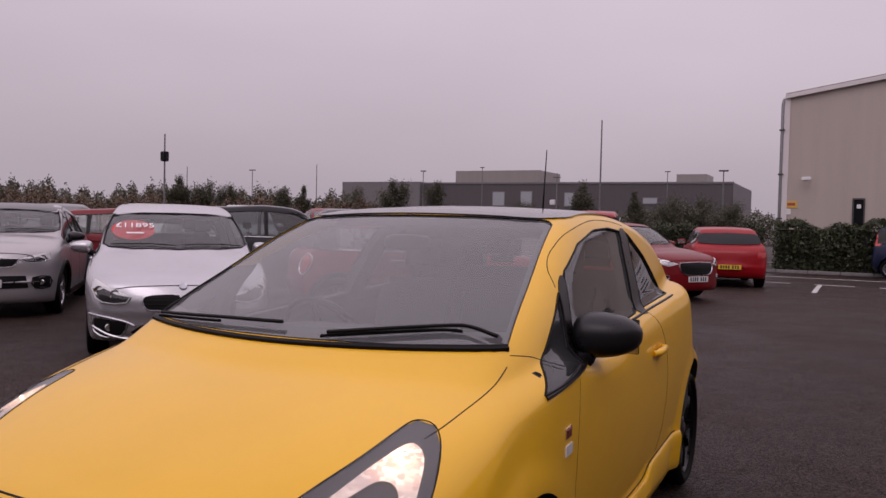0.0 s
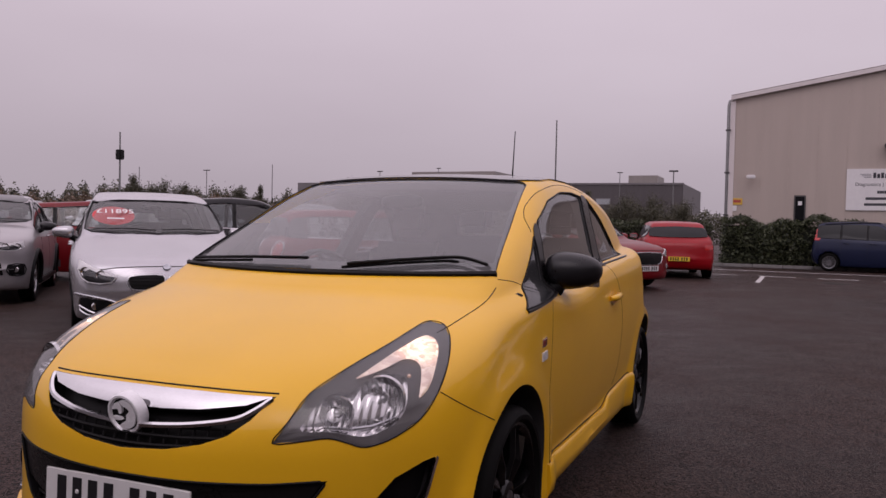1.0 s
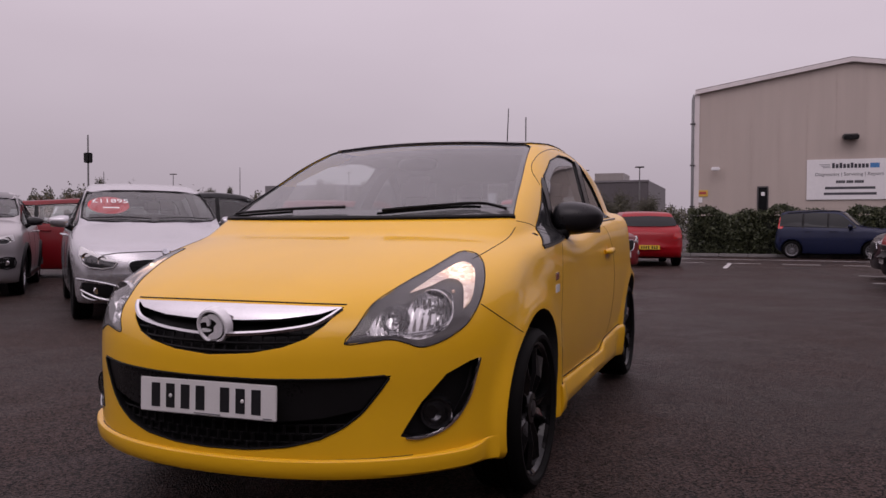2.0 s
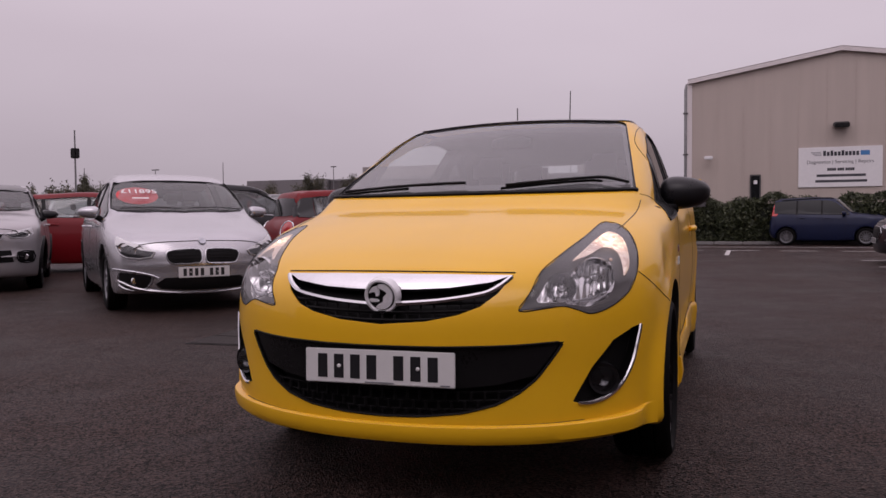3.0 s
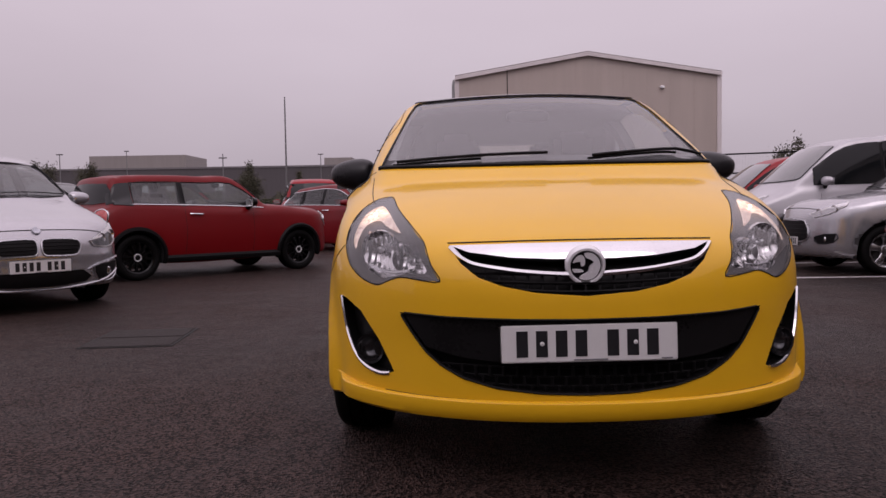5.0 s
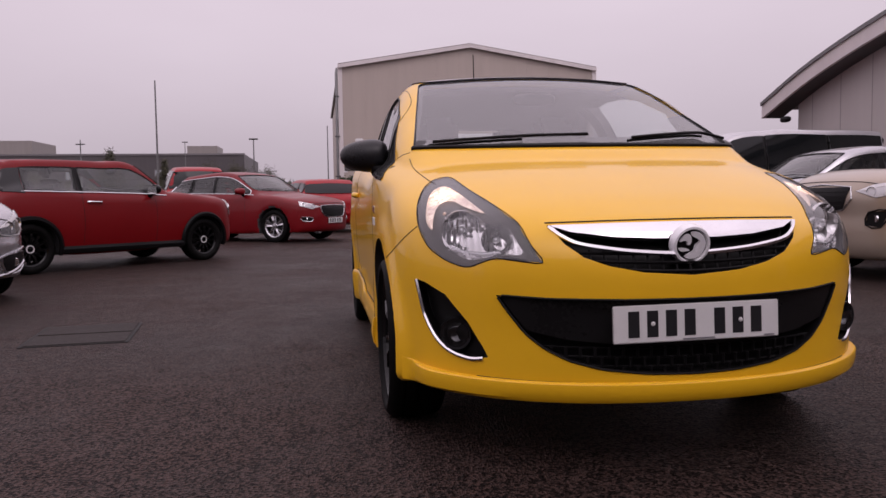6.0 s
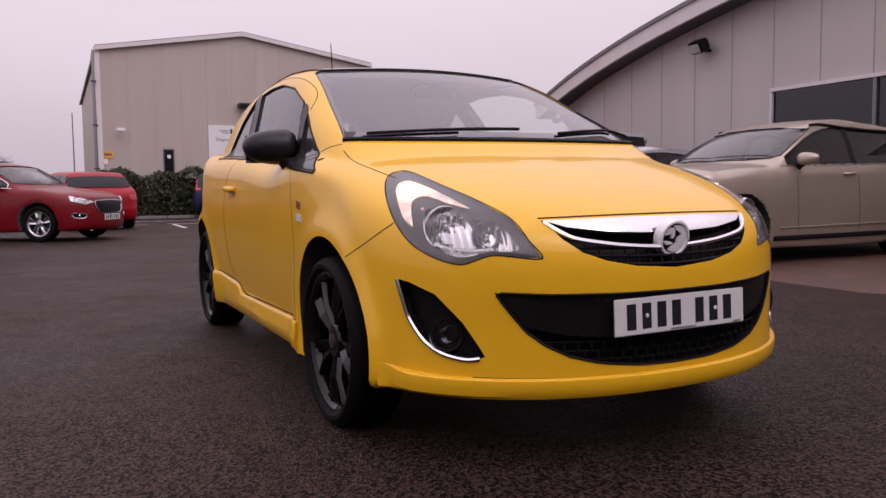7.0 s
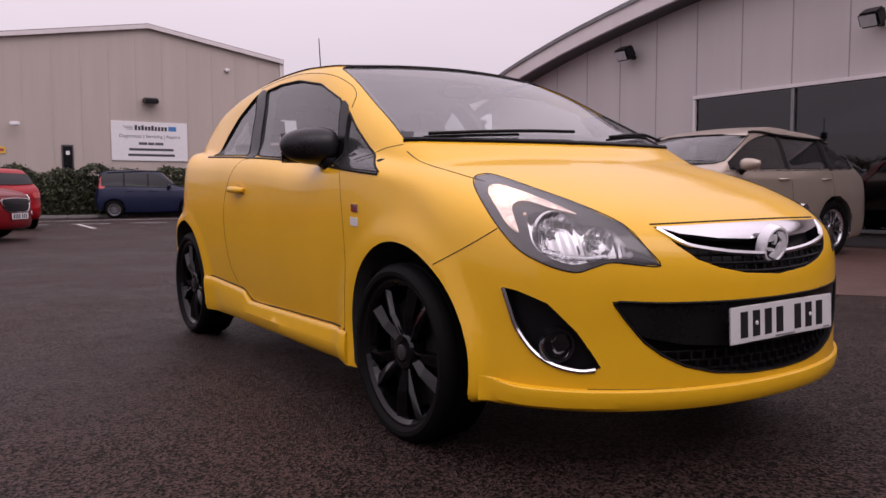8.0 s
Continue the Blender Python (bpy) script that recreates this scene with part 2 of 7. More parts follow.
def lathe(bm, profile, steps=32, axis="x"):
    """Turns (along, radius) pairs about an axis."""
    rings = []
    for a, r in profile:
        ring = []
        for k in range(steps):
            c, s = r * math.cos(2 * math.pi * k / steps), r * math.sin(2 * math.pi * k / steps)
            ring.append(bm.verts.new((a, c, s) if axis == "x" else (c, s, a) if axis == "z" else (c, a, s)))
        rings.append(ring)
    for r0, r1 in zip(rings, rings[1:]):
        for k in range(steps):
            bm.faces.new((r0[k], r0[(k + 1) % steps], r1[(k + 1) % steps], r1[k]))
    bmesh.ops.recalc_face_normals(bm, faces=bm.faces)
    return bm


def prism(bm, outline, to3, a, b):
    """An outline drawn out between two depths; to3(u, v, depth) gives the place."""
    lo = [bm.verts.new(to3(u, v, a)) for u, v in outline]
    hi = [bm.verts.new(to3(u, v, b)) for u, v in outline]
    bm.faces.new(lo)
    bm.faces.new(hi[::-1])
    for i in range(len(lo)):
        j = (i + 1) % len(lo)
        bm.faces.new((lo[j], lo[i], hi[i], hi[j]))
    bmesh.ops.recalc_face_normals(bm, faces=bm.faces)
    return bm


def bars(bm, x0, z0, widths, h, gap, y):
    """Plain upright bars, in place of writing that is not given."""
    x = x0
    for w in widths:
        if w > 0:
            box(bm, x, x + w, y - 0.001, y + 0.001, z0, z0 + h)
        x += abs(w) + gap
    return bm


def lettering(name, text, size, material, parent, m, align="CENTER", label=""):
    cu = bpy.data.curves.new(name, "FONT")
    cu.body, cu.size, cu.align_x, cu.align_y, cu.extrude = text, size, align, "CENTER", 0.0015
    tmp = bpy.data.objects.new(name, cu)
    me = bpy.data.meshes.new_from_object(tmp)
    bpy.data.objects.remove(tmp)
    bpy.data.curves.remove(cu)
    me.materials.clear()
    return part(name, me, material, parent, label, m=m)


# ---- car bodies: smooth solids from profile curves ----
def curve(*pts):
    """A smooth line through (s, value) pairs."""
    s = np.array([p[0] for p in pts], float)
    v = np.array([p[1] for p in pts], float)
    d = np.diff(v) / np.diff(s)
    t = np.empty_like(v)
    t[1:-1] = (d[1:] * np.diff(s)[:-1] + d[:-1] * np.diff(s)[1:]) / (s[2:] - s[:-2])
    t[0], t[-1] = d[0], d[-1]

    def at(q):
        q = np.asarray(q, float)
        c = np.clip(q, s[0], s[-1])
        i = np.clip(np.searchsorted(s, c, "right") - 1, 0, len(s) - 2)
        h = s[i + 1] - s[i]
        u = (c - s[i]) / h
        out = v[i] * (1 + 2 * u) * (1 - u) ** 2 + t[i] * h * u * (1 - u) ** 2 + v[i + 1] * u * u * (3 - 2 * u) + t[i + 1] * h * u * u * (u - 1)
        return out + np.where(q < s[0], (q - s[0]) * t[0], 0) + np.where(q > s[-1], (q - s[-1]) * t[-1], 0)

    table_s = np.linspace(s[0] - 1.5, s[-1] + 1.5, 1600)
    table_v = at(table_s)
    return lambda q: np.interp(q, table_s, table_v)


def smax(a, b, k):
    h = np.clip(0.5 + 0.5 * (a - b) / k, 0, 1)
    return b + (a - b) * h + k * h * (1 - h)


def smin(a, b, k):
    return -smax(-a, -b, k)


def bow(x, w, a, n):
    """How far the plan of a nose or tail falls back towards its corners."""
    r = np.clip(x / w, 0, 0.985)
    return a * (1 - (1 - r ** n) ** (1 / n)) + np.maximum(x - 0.985 * w, 0) * 4


def solid(c):
    """The outer skin of a car as a function that is negative inside."""
    def f(p):
        x, y, z = np.abs(p[..., 0]), p[..., 1], p[..., 2]
        top = (z - c["deck"](y) + c["deck_crown"] * x * x) * 0.9
        tuck, wide = c["tuck"], c["wide_at"]
        if "door" in c:
            # the doors are widest higher up than the front wings
            k = np.clip((y - 0.78) / 0.42, 0, 1)
            k = k * k * (3 - 2 * k)
            tuck, wide = tuck + k * (c["door"][0] - tuck), wide + k * (c["door"][1] - wide)
        side = x - c["width"](y) + tuck * (z - wide) ** 2
        if "crease" in c:
            zc, dep, sp = c["crease"]
            side = side + dep * np.exp(-((z - zc) / sp) ** 2)
        front = (c["nose"](z) + bow(x, c["w"], *c["nose_plan"]) - y) * 0.8
        rear = (y - c["tail"](z) + bow(x, c["w"], *c["tail_plan"])) * 0.8
        low = smax(smax(smax(front, rear, 0.05), side, c.get("edge", 0.07)), top, c.get("deck_edge", 0.07))
        mid = 0.5 * (c["roof_y"][0] + c["roof_y"][1])
        yy = y - c["screen_bow"] * x * x * np.clip((mid - y) / c.get("bow_reach", mid - c["roof_y"][0]), -1, 1 if "bow_reach" in c else 1.2)
        roof = (z - c["roof"](yy) + c["roof_crown"] * x * x) * 0.75
        gside = (x - c["cabin"](y) + c["lean"] * np.maximum(z - c["belt"], -0.08) + 0.16 * np.maximum(z - c["belt"] - 0.12, 0) ** 2) * 0.92
        cab = smax(smax(roof, gside, c.get("cab_round", 0.075)), (0.5 - z), 0.02)
        body = smin(low, cab, c.get("waist", 0.05))
        for hy in (c["hub_f"], c["hub_r"]):
            if c.get("flare", 0):
                ring = np.sqrt((y - hy) ** 2 + (z - c["r"]) ** 2) - c["arch"]
                fl = smax(np.sqrt((ring - 0.005) ** 2 * 0.5 + (x - c["width"](np.maximum(y, hy)) + 0.050) ** 2) - 0.045 - c["flare"], c["r"] - 0.12 - z, 0.02)
                body = smin(body, fl, 0.035)
        return smax(body, c["sill"](y) - z, 0.04)

    return f


def hollowed(c, f):
    """The skin with its wheel arches and its cabin taken out."""
    def g(p):
        x, y, z = np.abs(p[..., 0]), p[..., 1], p[..., 2]
        body = f(p)
        for hy in (c["hub_f"], c["hub_r"]):
            if c.get("sharp_arches"):
                continue
            hole = smax(np.sqrt((y - hy) ** 2 + (z - c["r"] * 1.02) ** 2) - c["arch"], c["w"] - 0.30 - x, 0.02)
            body = smax(body, -hole, 0.012)
        if c.get("hollow", True):
            inner = smax(smax(body + c.get("shell", 0.05), c["floor"] - z, 0.03), smax(c["fire"] + 0.10 * np.maximum(1.2 - z, 0) - y, y - c["back"], 0.03), 0.03)
            body = smax(body, -inner, 0.01)
        return body

    return g


def gradient(f, p, e=0.002):
    out = np.empty_like(p)
    for i in range(3):
        d = np.zeros(3)
        d[i] = e
        out[:, i] = (f(p + d) - f(p - d)) / (2 * e)
    return out


def skin(f, lo, hi, h):
    """A closed mesh of f = 0 inside a box: one vertex in each cell that the skin crosses."""
    ax = [np.arange(a, b + h, h) for a, b in zip(lo, hi)]
    grid = np.stack(np.meshgrid(*ax, indexing="ij"), -1)
    v = f(grid)
    s = v < 0
    n = np.array(s.shape) - 1
    total, count = np.zeros((*n, 3)), np.zeros(tuple(n))
    quads = []
    for axis in range(3):
        a = [slice(None)] * 3
        b = [slice(None)] * 3
        a[axis], b[axis] = slice(0, -1), slice(1, None)
        cross = s[tuple(a)] != s[tuple(b)]
        idx = np.argwhere(cross)
        va, vb = v[tuple(a)][cross], v[tuple(b)][cross]
        pos = grid[tuple(a)][cross].copy()
        pos[:, axis] += h * va / (va - vb)
        o1, o2 = [k for k in range(3) if k != axis]
        ok = np.ones(len(idx), bool)
        cells = []
        for d1, d2 in ((0, 0), (1, 0), (1, 1), (0, 1)):
            c = idx.copy()
            c[:, o1] -= d1
            c[:, o2] -= d2
            good = (c >= 0).all(1) & (c < n).all(1)
            ok &= good
            cells.append(c)
            cc = c[good]
            np.add.at(total, tuple(cc.T), pos[good])
            np.add.at(count, tuple(cc.T), 1)
        flip = (va < 0) ^ (axis == 1)
        q = np.stack([np.ravel_multi_index(c[ok].clip(0).T, n) for c in cells], 1)
        q[~flip[ok]] = q[~flip[ok]][:, ::-1]
        quads.append(q)
    quads = np.concatenate(quads)
    used, inverse = np.unique(quads, return_inverse=True)
    quads = inverse.reshape(-1, 4)
    p = (total.reshape(-1, 3) / np.maximum(count.reshape(-1, 1), 1))[used]
    for _ in range(3):
        g = gradient(f, p)
        step = f(p)[:, None] * g / np.maximum((g * g).sum(1, keepdims=True), 0.05)
        size = np.linalg.norm(step, axis=1, keepdims=True)
        p = p - step * np.minimum(1, 0.5 * h / np.maximum(size, 1e-9))
    mid = p[quads].mean(1)
    nrm = np.cross(p[quads[:, 2]] - p[quads[:, 0]], p[quads[:, 3]] - p[quads[:, 1]])
    wrong = (nrm * gradient(f, mid)).sum(1) < 0
    quads[wrong] = quads[wrong][:, ::-1]
    return p, quads


def rounded(outline, per=5, closed=True):
    """A soft line through the corners of an outline."""
    pts = np.array(outline, float)
    n = len(pts)
    out = []
    for i in range(n if closed else n - 1):
        p0, p1, p2, p3 = (pts[(i + k) % n] if closed else pts[min(max(i + k, 0), n - 1)] for k in (-1, 0, 1, 2))
        for u in np.arange(per) / per:
            t1, t2 = (p2 - p0) * 0.5, (p3 - p1) * 0.5
            d = np.linalg.norm(p2 - p1)
            t1 = t1 * min(1, 1.2 * d / max(np.linalg.norm(t1), 1e-6))
            t2 = t2 * min(1, 1.2 * d / max(np.linalg.norm(t2), 1e-6))
            out.append(p1 * (1 + 2 * u) * (1 - u) ** 2 + t1 * u * (1 - u) ** 2 + p2 * u * u * (3 - 2 * u) + t2 * u * u * (u - 1))
    if not closed:
        out.append(pts[-1])
    return np.array(out)


class Frame:
    """A flat drawing frame from which outlines are thrown on to a skin."""

    def __init__(self, o, u, v, d, reach=2.0):
        self.o, self.u, self.v, self.d = (np.array(q, float) for q in (o, u, v, d))
        self.d /= np.linalg.norm(self.d)
        self.reach = reach

    def point(self, a, b, depth=0.0):
        return self.o + a * self.u + b * self.v + depth * self.d

    def throw(self, f, uv):
        uv = np.asarray(uv, float)
        start = self.o + uv[:, :1] * self.u + uv[:, 1:] * self.v
        steps = np.arange(0, self.reach, 0.035)
        val = f(start[:, None, :] + steps[None, :, None] * self.d)
        hit = (val < 0).argmax(1)
        near = (val < 0).any(1)
        hit = np.where(near, np.maximum(hit, 1), np.abs(val).argmin(1).clip(1))
        a, b = steps[hit - 1], steps[hit]
        for _ in range(12):
            m = 0.5 * (a + b)
            inside = f(start + m[:, None] * self.d) < 0
            b = np.where(inside, m, b)
            a = np.where(inside, a, m)
        return start + b[:, None] * self.d


FRONT = Frame((0, -0.6, 0), (1, 0, 0), (0, 0, 1), (0, 1, 0), 2.8)
SIDE = {s: Frame((s * 1.4, 0, 0), (0, 1, 0), (0, 0, 1), (-s, 0, 0), 1.4) for s in (-1, 1)}


def rear_frame(length):
    return Frame((0, length + 0.6, 0), (1, 0, 0), (0, 0, 1), (0, -1, 0), 2.8)


def patch_points(f, fr, outline, off, rings=(1, 0.9, 0.72, 0.5, 0.27), centre=None, lift=None, skirt=0.012):
    """A sheet that lies on the skin inside an outline, off metres above it, with a rim that runs down into the skin."""
    out = np.asarray(outline, float)
    c = out.mean(0) if centre is None else np.array(centre, float)
    uv = np.concatenate([c + r * (out - c) for r in rings] + [c[None]])
    p = fr.throw(f, uv)
    g = gradient(f, p)
    g /= np.maximum(np.linalg.norm(g, axis=1, keepdims=True), 1e-6)
    up = np.full(len(uv), off, float)
    if lift is not None:
        up += np.concatenate([np.full(len(out), lift * (1 - r * r)) for r in rings] + [[lift]])
    q = p + g * up[:, None]
    n = len(out)
    faces = []
    for k in range(len(rings) - 1):
        for i in range(n):
            j = (i + 1) % n
            faces.append((k * n + i, k * n + j, (k + 1) * n + j, (k + 1) * n + i))
    last = len(rings) * n
    for i in range(n):
        faces.append(((len(rings) - 1) * n + i, (len(rings) - 1) * n + (i + 1) % n, last))
    if skirt:
        base = len(q)
        q = np.concatenate([q, q[:n] - g[:n] * (skirt + off)])
        for i in range(n):
            j = (i + 1) % n
            faces.append((i, base + i, base + j, j))
    return q, faces, g


# ---- the yellow hatchback's shape: y runs back from its nose, x to its left, z up ----
HATCH = dict(
    w=0.868, r=0.31, hub_f=0.893, hub_r=3.405, arch=0.380,
    deck=curve((0, 0.68), (0.06, 0.756), (0.2, 0.824), (0.4, 0.889), (0.6, 0.952), (0.8, 1.013), (0.95, 1.053), (1.1, 1.078), (1.28, 1.072), (1.45, 1.035), (2.35, 1.08), (3.1, 1.11), (3.75, 1.11), (4.0, 1.0)),
    deck_crown=0.062, deck_edge=0.09,
    width=curve((0, 0.80), (0.5, 0.842), (1.2, 0.860), (2.4, 0.866), (3.45, 0.868), (3.62, 0.862), (3.75, 0.825), (3.85, 0.775), (4.0, 0.68)), tuck=0.36, wide_at=0.56, door=(0.25, 0.72),
    nose=curve((0.16, 0.03), (0.23, 0.012), (0.285, 0.006), (0.32, 0.006), (0.45, 0.008), (0.56, 0.006), (0.64, 0.012), (0.70, 0.03), (0.752, 0.062), (0.80, 0.12), (0.9, 0.36), (1.0, 0.8)), nose_plan=(0.75, 2.2),
    tail=curve((0.2, 3.70), (0.35, 3.86), (0.6, 3.96), (0.9, 3.955), (1.05, 3.89), (1.3, 3.72)), tail_plan=(0.66, 2.3),
    roof=curve((0.48, 0.60), (0.72, 0.955), (0.87, 1.048), (1.3, 1.252), (1.6, 1.388), (1.77, 1.446), (2.05, 1.480), (2.45, 1.490), (2.9, 1.468), (3.3, 1.42), (3.55, 1.36), (3.75, 1.22), (3.92, 0.98)),
    roof_y=(0.9, 3.9), roof_crown=0.062, screen_bow=0.25, bow_reach=0.6,
    cabin=curve((0.8, 0.73), (1.2, 0.775), (2.2, 0.79), (3.0, 0.775), (3.8, 0.70)), belt=0.97, lean=0.30,
    sill=curve((0, 0.225), (0.5, 0.222), (0.9, 0.19), (3.0, 0.2), (4.0, 0.25)), floor=0.32, fire=1.08, back=3.84, flare=0.004, sharp_arches=True, waist=0.022,
)


def mesh_of(name, p, faces, material=None, smooth=True, sharp=38, keep=False):
    me = bpy.data.meshes.new(name)
    me.from_pydata([tuple(map(float, q)) for q in p], [], [tuple(map(int, q)) for q in faces])
    if not keep:
        bm = bmesh.new()
        bm.from_mesh(me)
        bmesh.ops.recalc_face_normals(bm, faces=bm.faces)
        bm.to_mesh(me)
        bm.free()
    for poly in me.polygons:
        poly.use_smooth = smooth
    if smooth and sharp:
        me.set_sharp_from_angle(angle=radians(sharp))
    if material is not None:
        me.materials.append(material)
    return me


def sheet(name, f, fr, outline, off, material, parent, label="", **more):
    out = np.asarray(outline, float)
    if len(out) < 40:
        fine = []
        for a, b in zip(out, np.roll(out, -1, 0)):
            k = max(1, int(np.linalg.norm(b - a) / 0.05))
            fine += [a + (b - a) * i / k for i in range(k)]
        out = np.array(fine)
        more.setdefault("centre", np.asarray(outline, float).mean(0))
        if len(more.get("rings", ())) < 4 and ("rings" in more) and (more.get("skirt", 1) == 0 or np.ptp(out, 0).max() > 0.2):
            more["rings"] = (more["rings"][0], 0.86, 0.72, 0.58, 0.44, 0.3, 0.15)
    q, faces, _ = patch_points(f, fr, out, off, **more)
    return part(name, mesh_of(name, q, faces), material, parent, label)


def seam(name, f, fr, line, material, parent, radius=0.003, per=6, closed=False, off=0.0, label=""):
    """A thin line laid on the skin: a panel gap, a seal or a strip."""
    uv = rounded(line, per, closed)
    p = fr.throw(f, uv)
    g = gradient(f, p)
    g /= np.maximum(np.linalg.norm(g, axis=1, keepdims=True), 1e-6)
    p = p + g * off
    pts = [tuple(q) for q in p]
    if closed:
        pts.append(pts[0])
    bm = tube(bmesh.new(), pts, radius, 6)
    return part(name, bm, material, parent, label)


def cut_out(name, p, quads, cutter, material, parent, f, label=""):
    """The skin with openings cut clean through it."""
    me = mesh_of(name, p, quads, None, True, 0, True)
    body, knives = bpy.data.objects.new(name, me), [bpy.data.objects.new("knife", k) for k in cutter]
    scene.collection.objects.link(body)
    for knife in knives:
        scene.collection.objects.link(knife)
        mod = body.modifiers.new("cut", "BOOLEAN")
        mod.operation, mod.object, mod.solver = "DIFFERENCE", knife, "EXACT"
    dg = bpy.context.evaluated_depsgraph_get()
    done = bpy.data.meshes.new_from_object(body.evaluated_get(dg))
    bpy.data.objects.remove(body)
    for knife in knives:
        bpy.data.objects.remove(knife)
    done.materials.clear()
    bm = bmesh.new()
    bm.from_mesh(done)
    bm.faces.ensure_lookup_table()
    seen, small = set(), []
    for start in bm.faces:
        if start in seen:
            continue
        island, todo = {start}, [start]
        while todo:
            for e in todo.pop().edges:
                for g in e.link_faces:
                    if g not in island:
                        island.add(g)
                        todo.append(g)
        seen |= island
        if len(island) < 400:
            small += island
    bmesh.ops.delete(bm, geom=small, context="FACES")
    bm.to_mesh(done)
    bm.free()
    done.materials.append(material)
    done.materials.append(TRIM)
    n = len(done.polygons)
    mid = np.empty(3 * n)
    done.polygons.foreach_get("center", mid)
    done.polygons.foreach_set("material_index", (f(mid.reshape(-1, 3)) < -0.007).astype(np.int32))
    for poly in done.polygons:
        poly.use_smooth = True
    done.set_sharp_from_angle(angle=radians(35))
    return part(name, done, material, parent, label)


WHEELS = {}


def wheel(parent, x, y, r, rim_r, width, rim_mat, style="split", turn=0.0, cap_mat=None, hub_ring=False):
    """A road wheel: tyre with tread grooves, rim with spokes, hub cap and brake disc. The outer face looks along +x, or -x for x < 0."""
    key = (r, rim_r, width, rim_mat.name, style)
    if key not in WHEELS:
        w = width / 2
        bm = bmesh.new()
        sh = r - rim_r
        prof = [(-w * 0.8, rim_r), (-w, rim_r + 0.25 * sh), (-w * 1.02, rim_r + 0.55 * sh), (-w * 0.92, r - 0.012), (-w * 0.78, r - 0.002)]
        for k in (-0.45, 0.0, 0.45):
            prof += [(w * k - 0.006, r), (w * k - 0.004, r - 0.008), (w * k + 0.004, r - 0.008), (w * k + 0.006, r)]
        prof += [(w * 0.78, r - 0.002), (w * 0.92, r - 0.012), (w * 1.02, rim_r + 0.55 * sh), (w * 1.0, rim_r + 0.3 * sh), (w * 0.96, rim_r + 0.25 * sh), (w * 0.80, rim_r)]
        lathe(bm, prof, 56)
        tyre = part("tyre", bm, RUBBER)
        bm = bmesh.new()
        lathe(bm, [(-w * 0.8, rim_r), (-w * 0.7, rim_r - 0.02), (w * 0.5, rim_r - 0.026), (w * 0.72, rim_r - 0.018), (w * 0.84, rim_r - 0.004), (w * 0.86, rim_r + 0.006), (w * 0.80, rim_r + 0.008)], 56)
        spokes = {"split": 5, "ten": 10, "five": 5, "plain": 12}[style]
        face = w * 0.72
        for k in range(spokes):
            a0 = 2 * math.pi * k / spokes
            arms = ((-0.16, -0.235), (0.16, 0.235)) if style in ("split",) else ((0.0, 0.0),)
            half = {"split": 0.021, "ten": 0.012, "five": 0.034, "plain": 0.016}[style]
            for (d0, d1) in arms:
                pts = []
                for s, rr in ((d0, 0.045), (d1 * 0.9, 0.55 * rim_r), (d1, rim_r - 0.012)):
                    a = a0 + s * (1.0 if rr < 0.1 else 0.9)
                    pts.append((rr, a))
                prev = None
                for n, (rr, a) in enumerate(pts):
                    cx, cz = rr * math.cos(a), rr * math.sin(a)
                    tx, tz = -math.sin(a), math.cos(a)
                    hw = half * (0.85 if n == 0 else 1.0 if n == 1 else 1.35)
                    top = face - (0.012 if n == 0 else 0.0) + (0.006 if n == 1 else 0)
                    # split spokes are facetted, with a ridge towards the outer edge of each pair
                    ridge, drop = (0.55 * math.copysign(1, d1), 0.016) if style == "split" else (0.0, 0.006)
                    side = 0.12 if style == "split" else 0.8
                    ring = [bm.verts.new((top + dx, cx + tx * hw * k, cz + tz * hw * k)) for dx, k in ((0.002 - drop, -1), (0.002, ridge - side), (0.002, ridge + side), (0.002 - drop, 1), (-0.04, 0.8), (-0.04, -0.8))]
                    if prev:
                        for i in range(6):
                            bm.faces.new((prev[i], prev[(i + 1) % 6], ring[(i + 1) % 6], ring[i]))
                    else:
                        bm.faces.new(ring[::-1])
                    prev = ring
                bm.faces.new(prev)
        lathe(bm, [(face - 0.05, 0.06), (face - 0.012, 0.066), (face - 0.002, 0.058), (face + 0.001, 0.034)], 28)
        bmesh.ops.recalc_face_normals(bm, faces=bm.faces)
        rim = part("rim", bm, rim_mat, smooth=style != "split")
        bm = bmesh.new()
        lathe(bm, [(face - 0.01, 0.030), (face + 0.004, 0.028), (face + 0.007, 0.018), (face + 0.008, 0.0005)], 24)
        cap = part("hub_cap", bm, cap_mat or rim_mat)
        bm = bmesh.new()
        lathe(bm, [(-0.004, 0.06), (-0.004, rim_r * 0.76), (0.012, rim_r * 0.76), (0.012, 0.06)], 36)
        disc = part("brake_disc", bm, IRONDISC)
        WHEELS[key] = [(o.name.split(".")[0], o.data) for o in (tyre, rim, cap, disc)]
        for o in (tyre, rim, cap, disc):
            bpy.data.objects.remove(o)
    hub = new("wheel")
    hub.parent = parent
    hub.matrix_local = pose(x, y, r, turn, 0, 0 if x > 0 else 180)
    for nm, me in WHEELS[key]:
        o = new(nm, me)
        o.parent = hub
    if hub_ring:
        w = width * 0.36
        part("hub_ring", lathe(bmesh.new(), [(w, 0.036), (w + 0.010, 0.038), (w + 0.010, 0.050), (w, 0.052)], 28), BRIGHTCHROME, hub)
    return hub


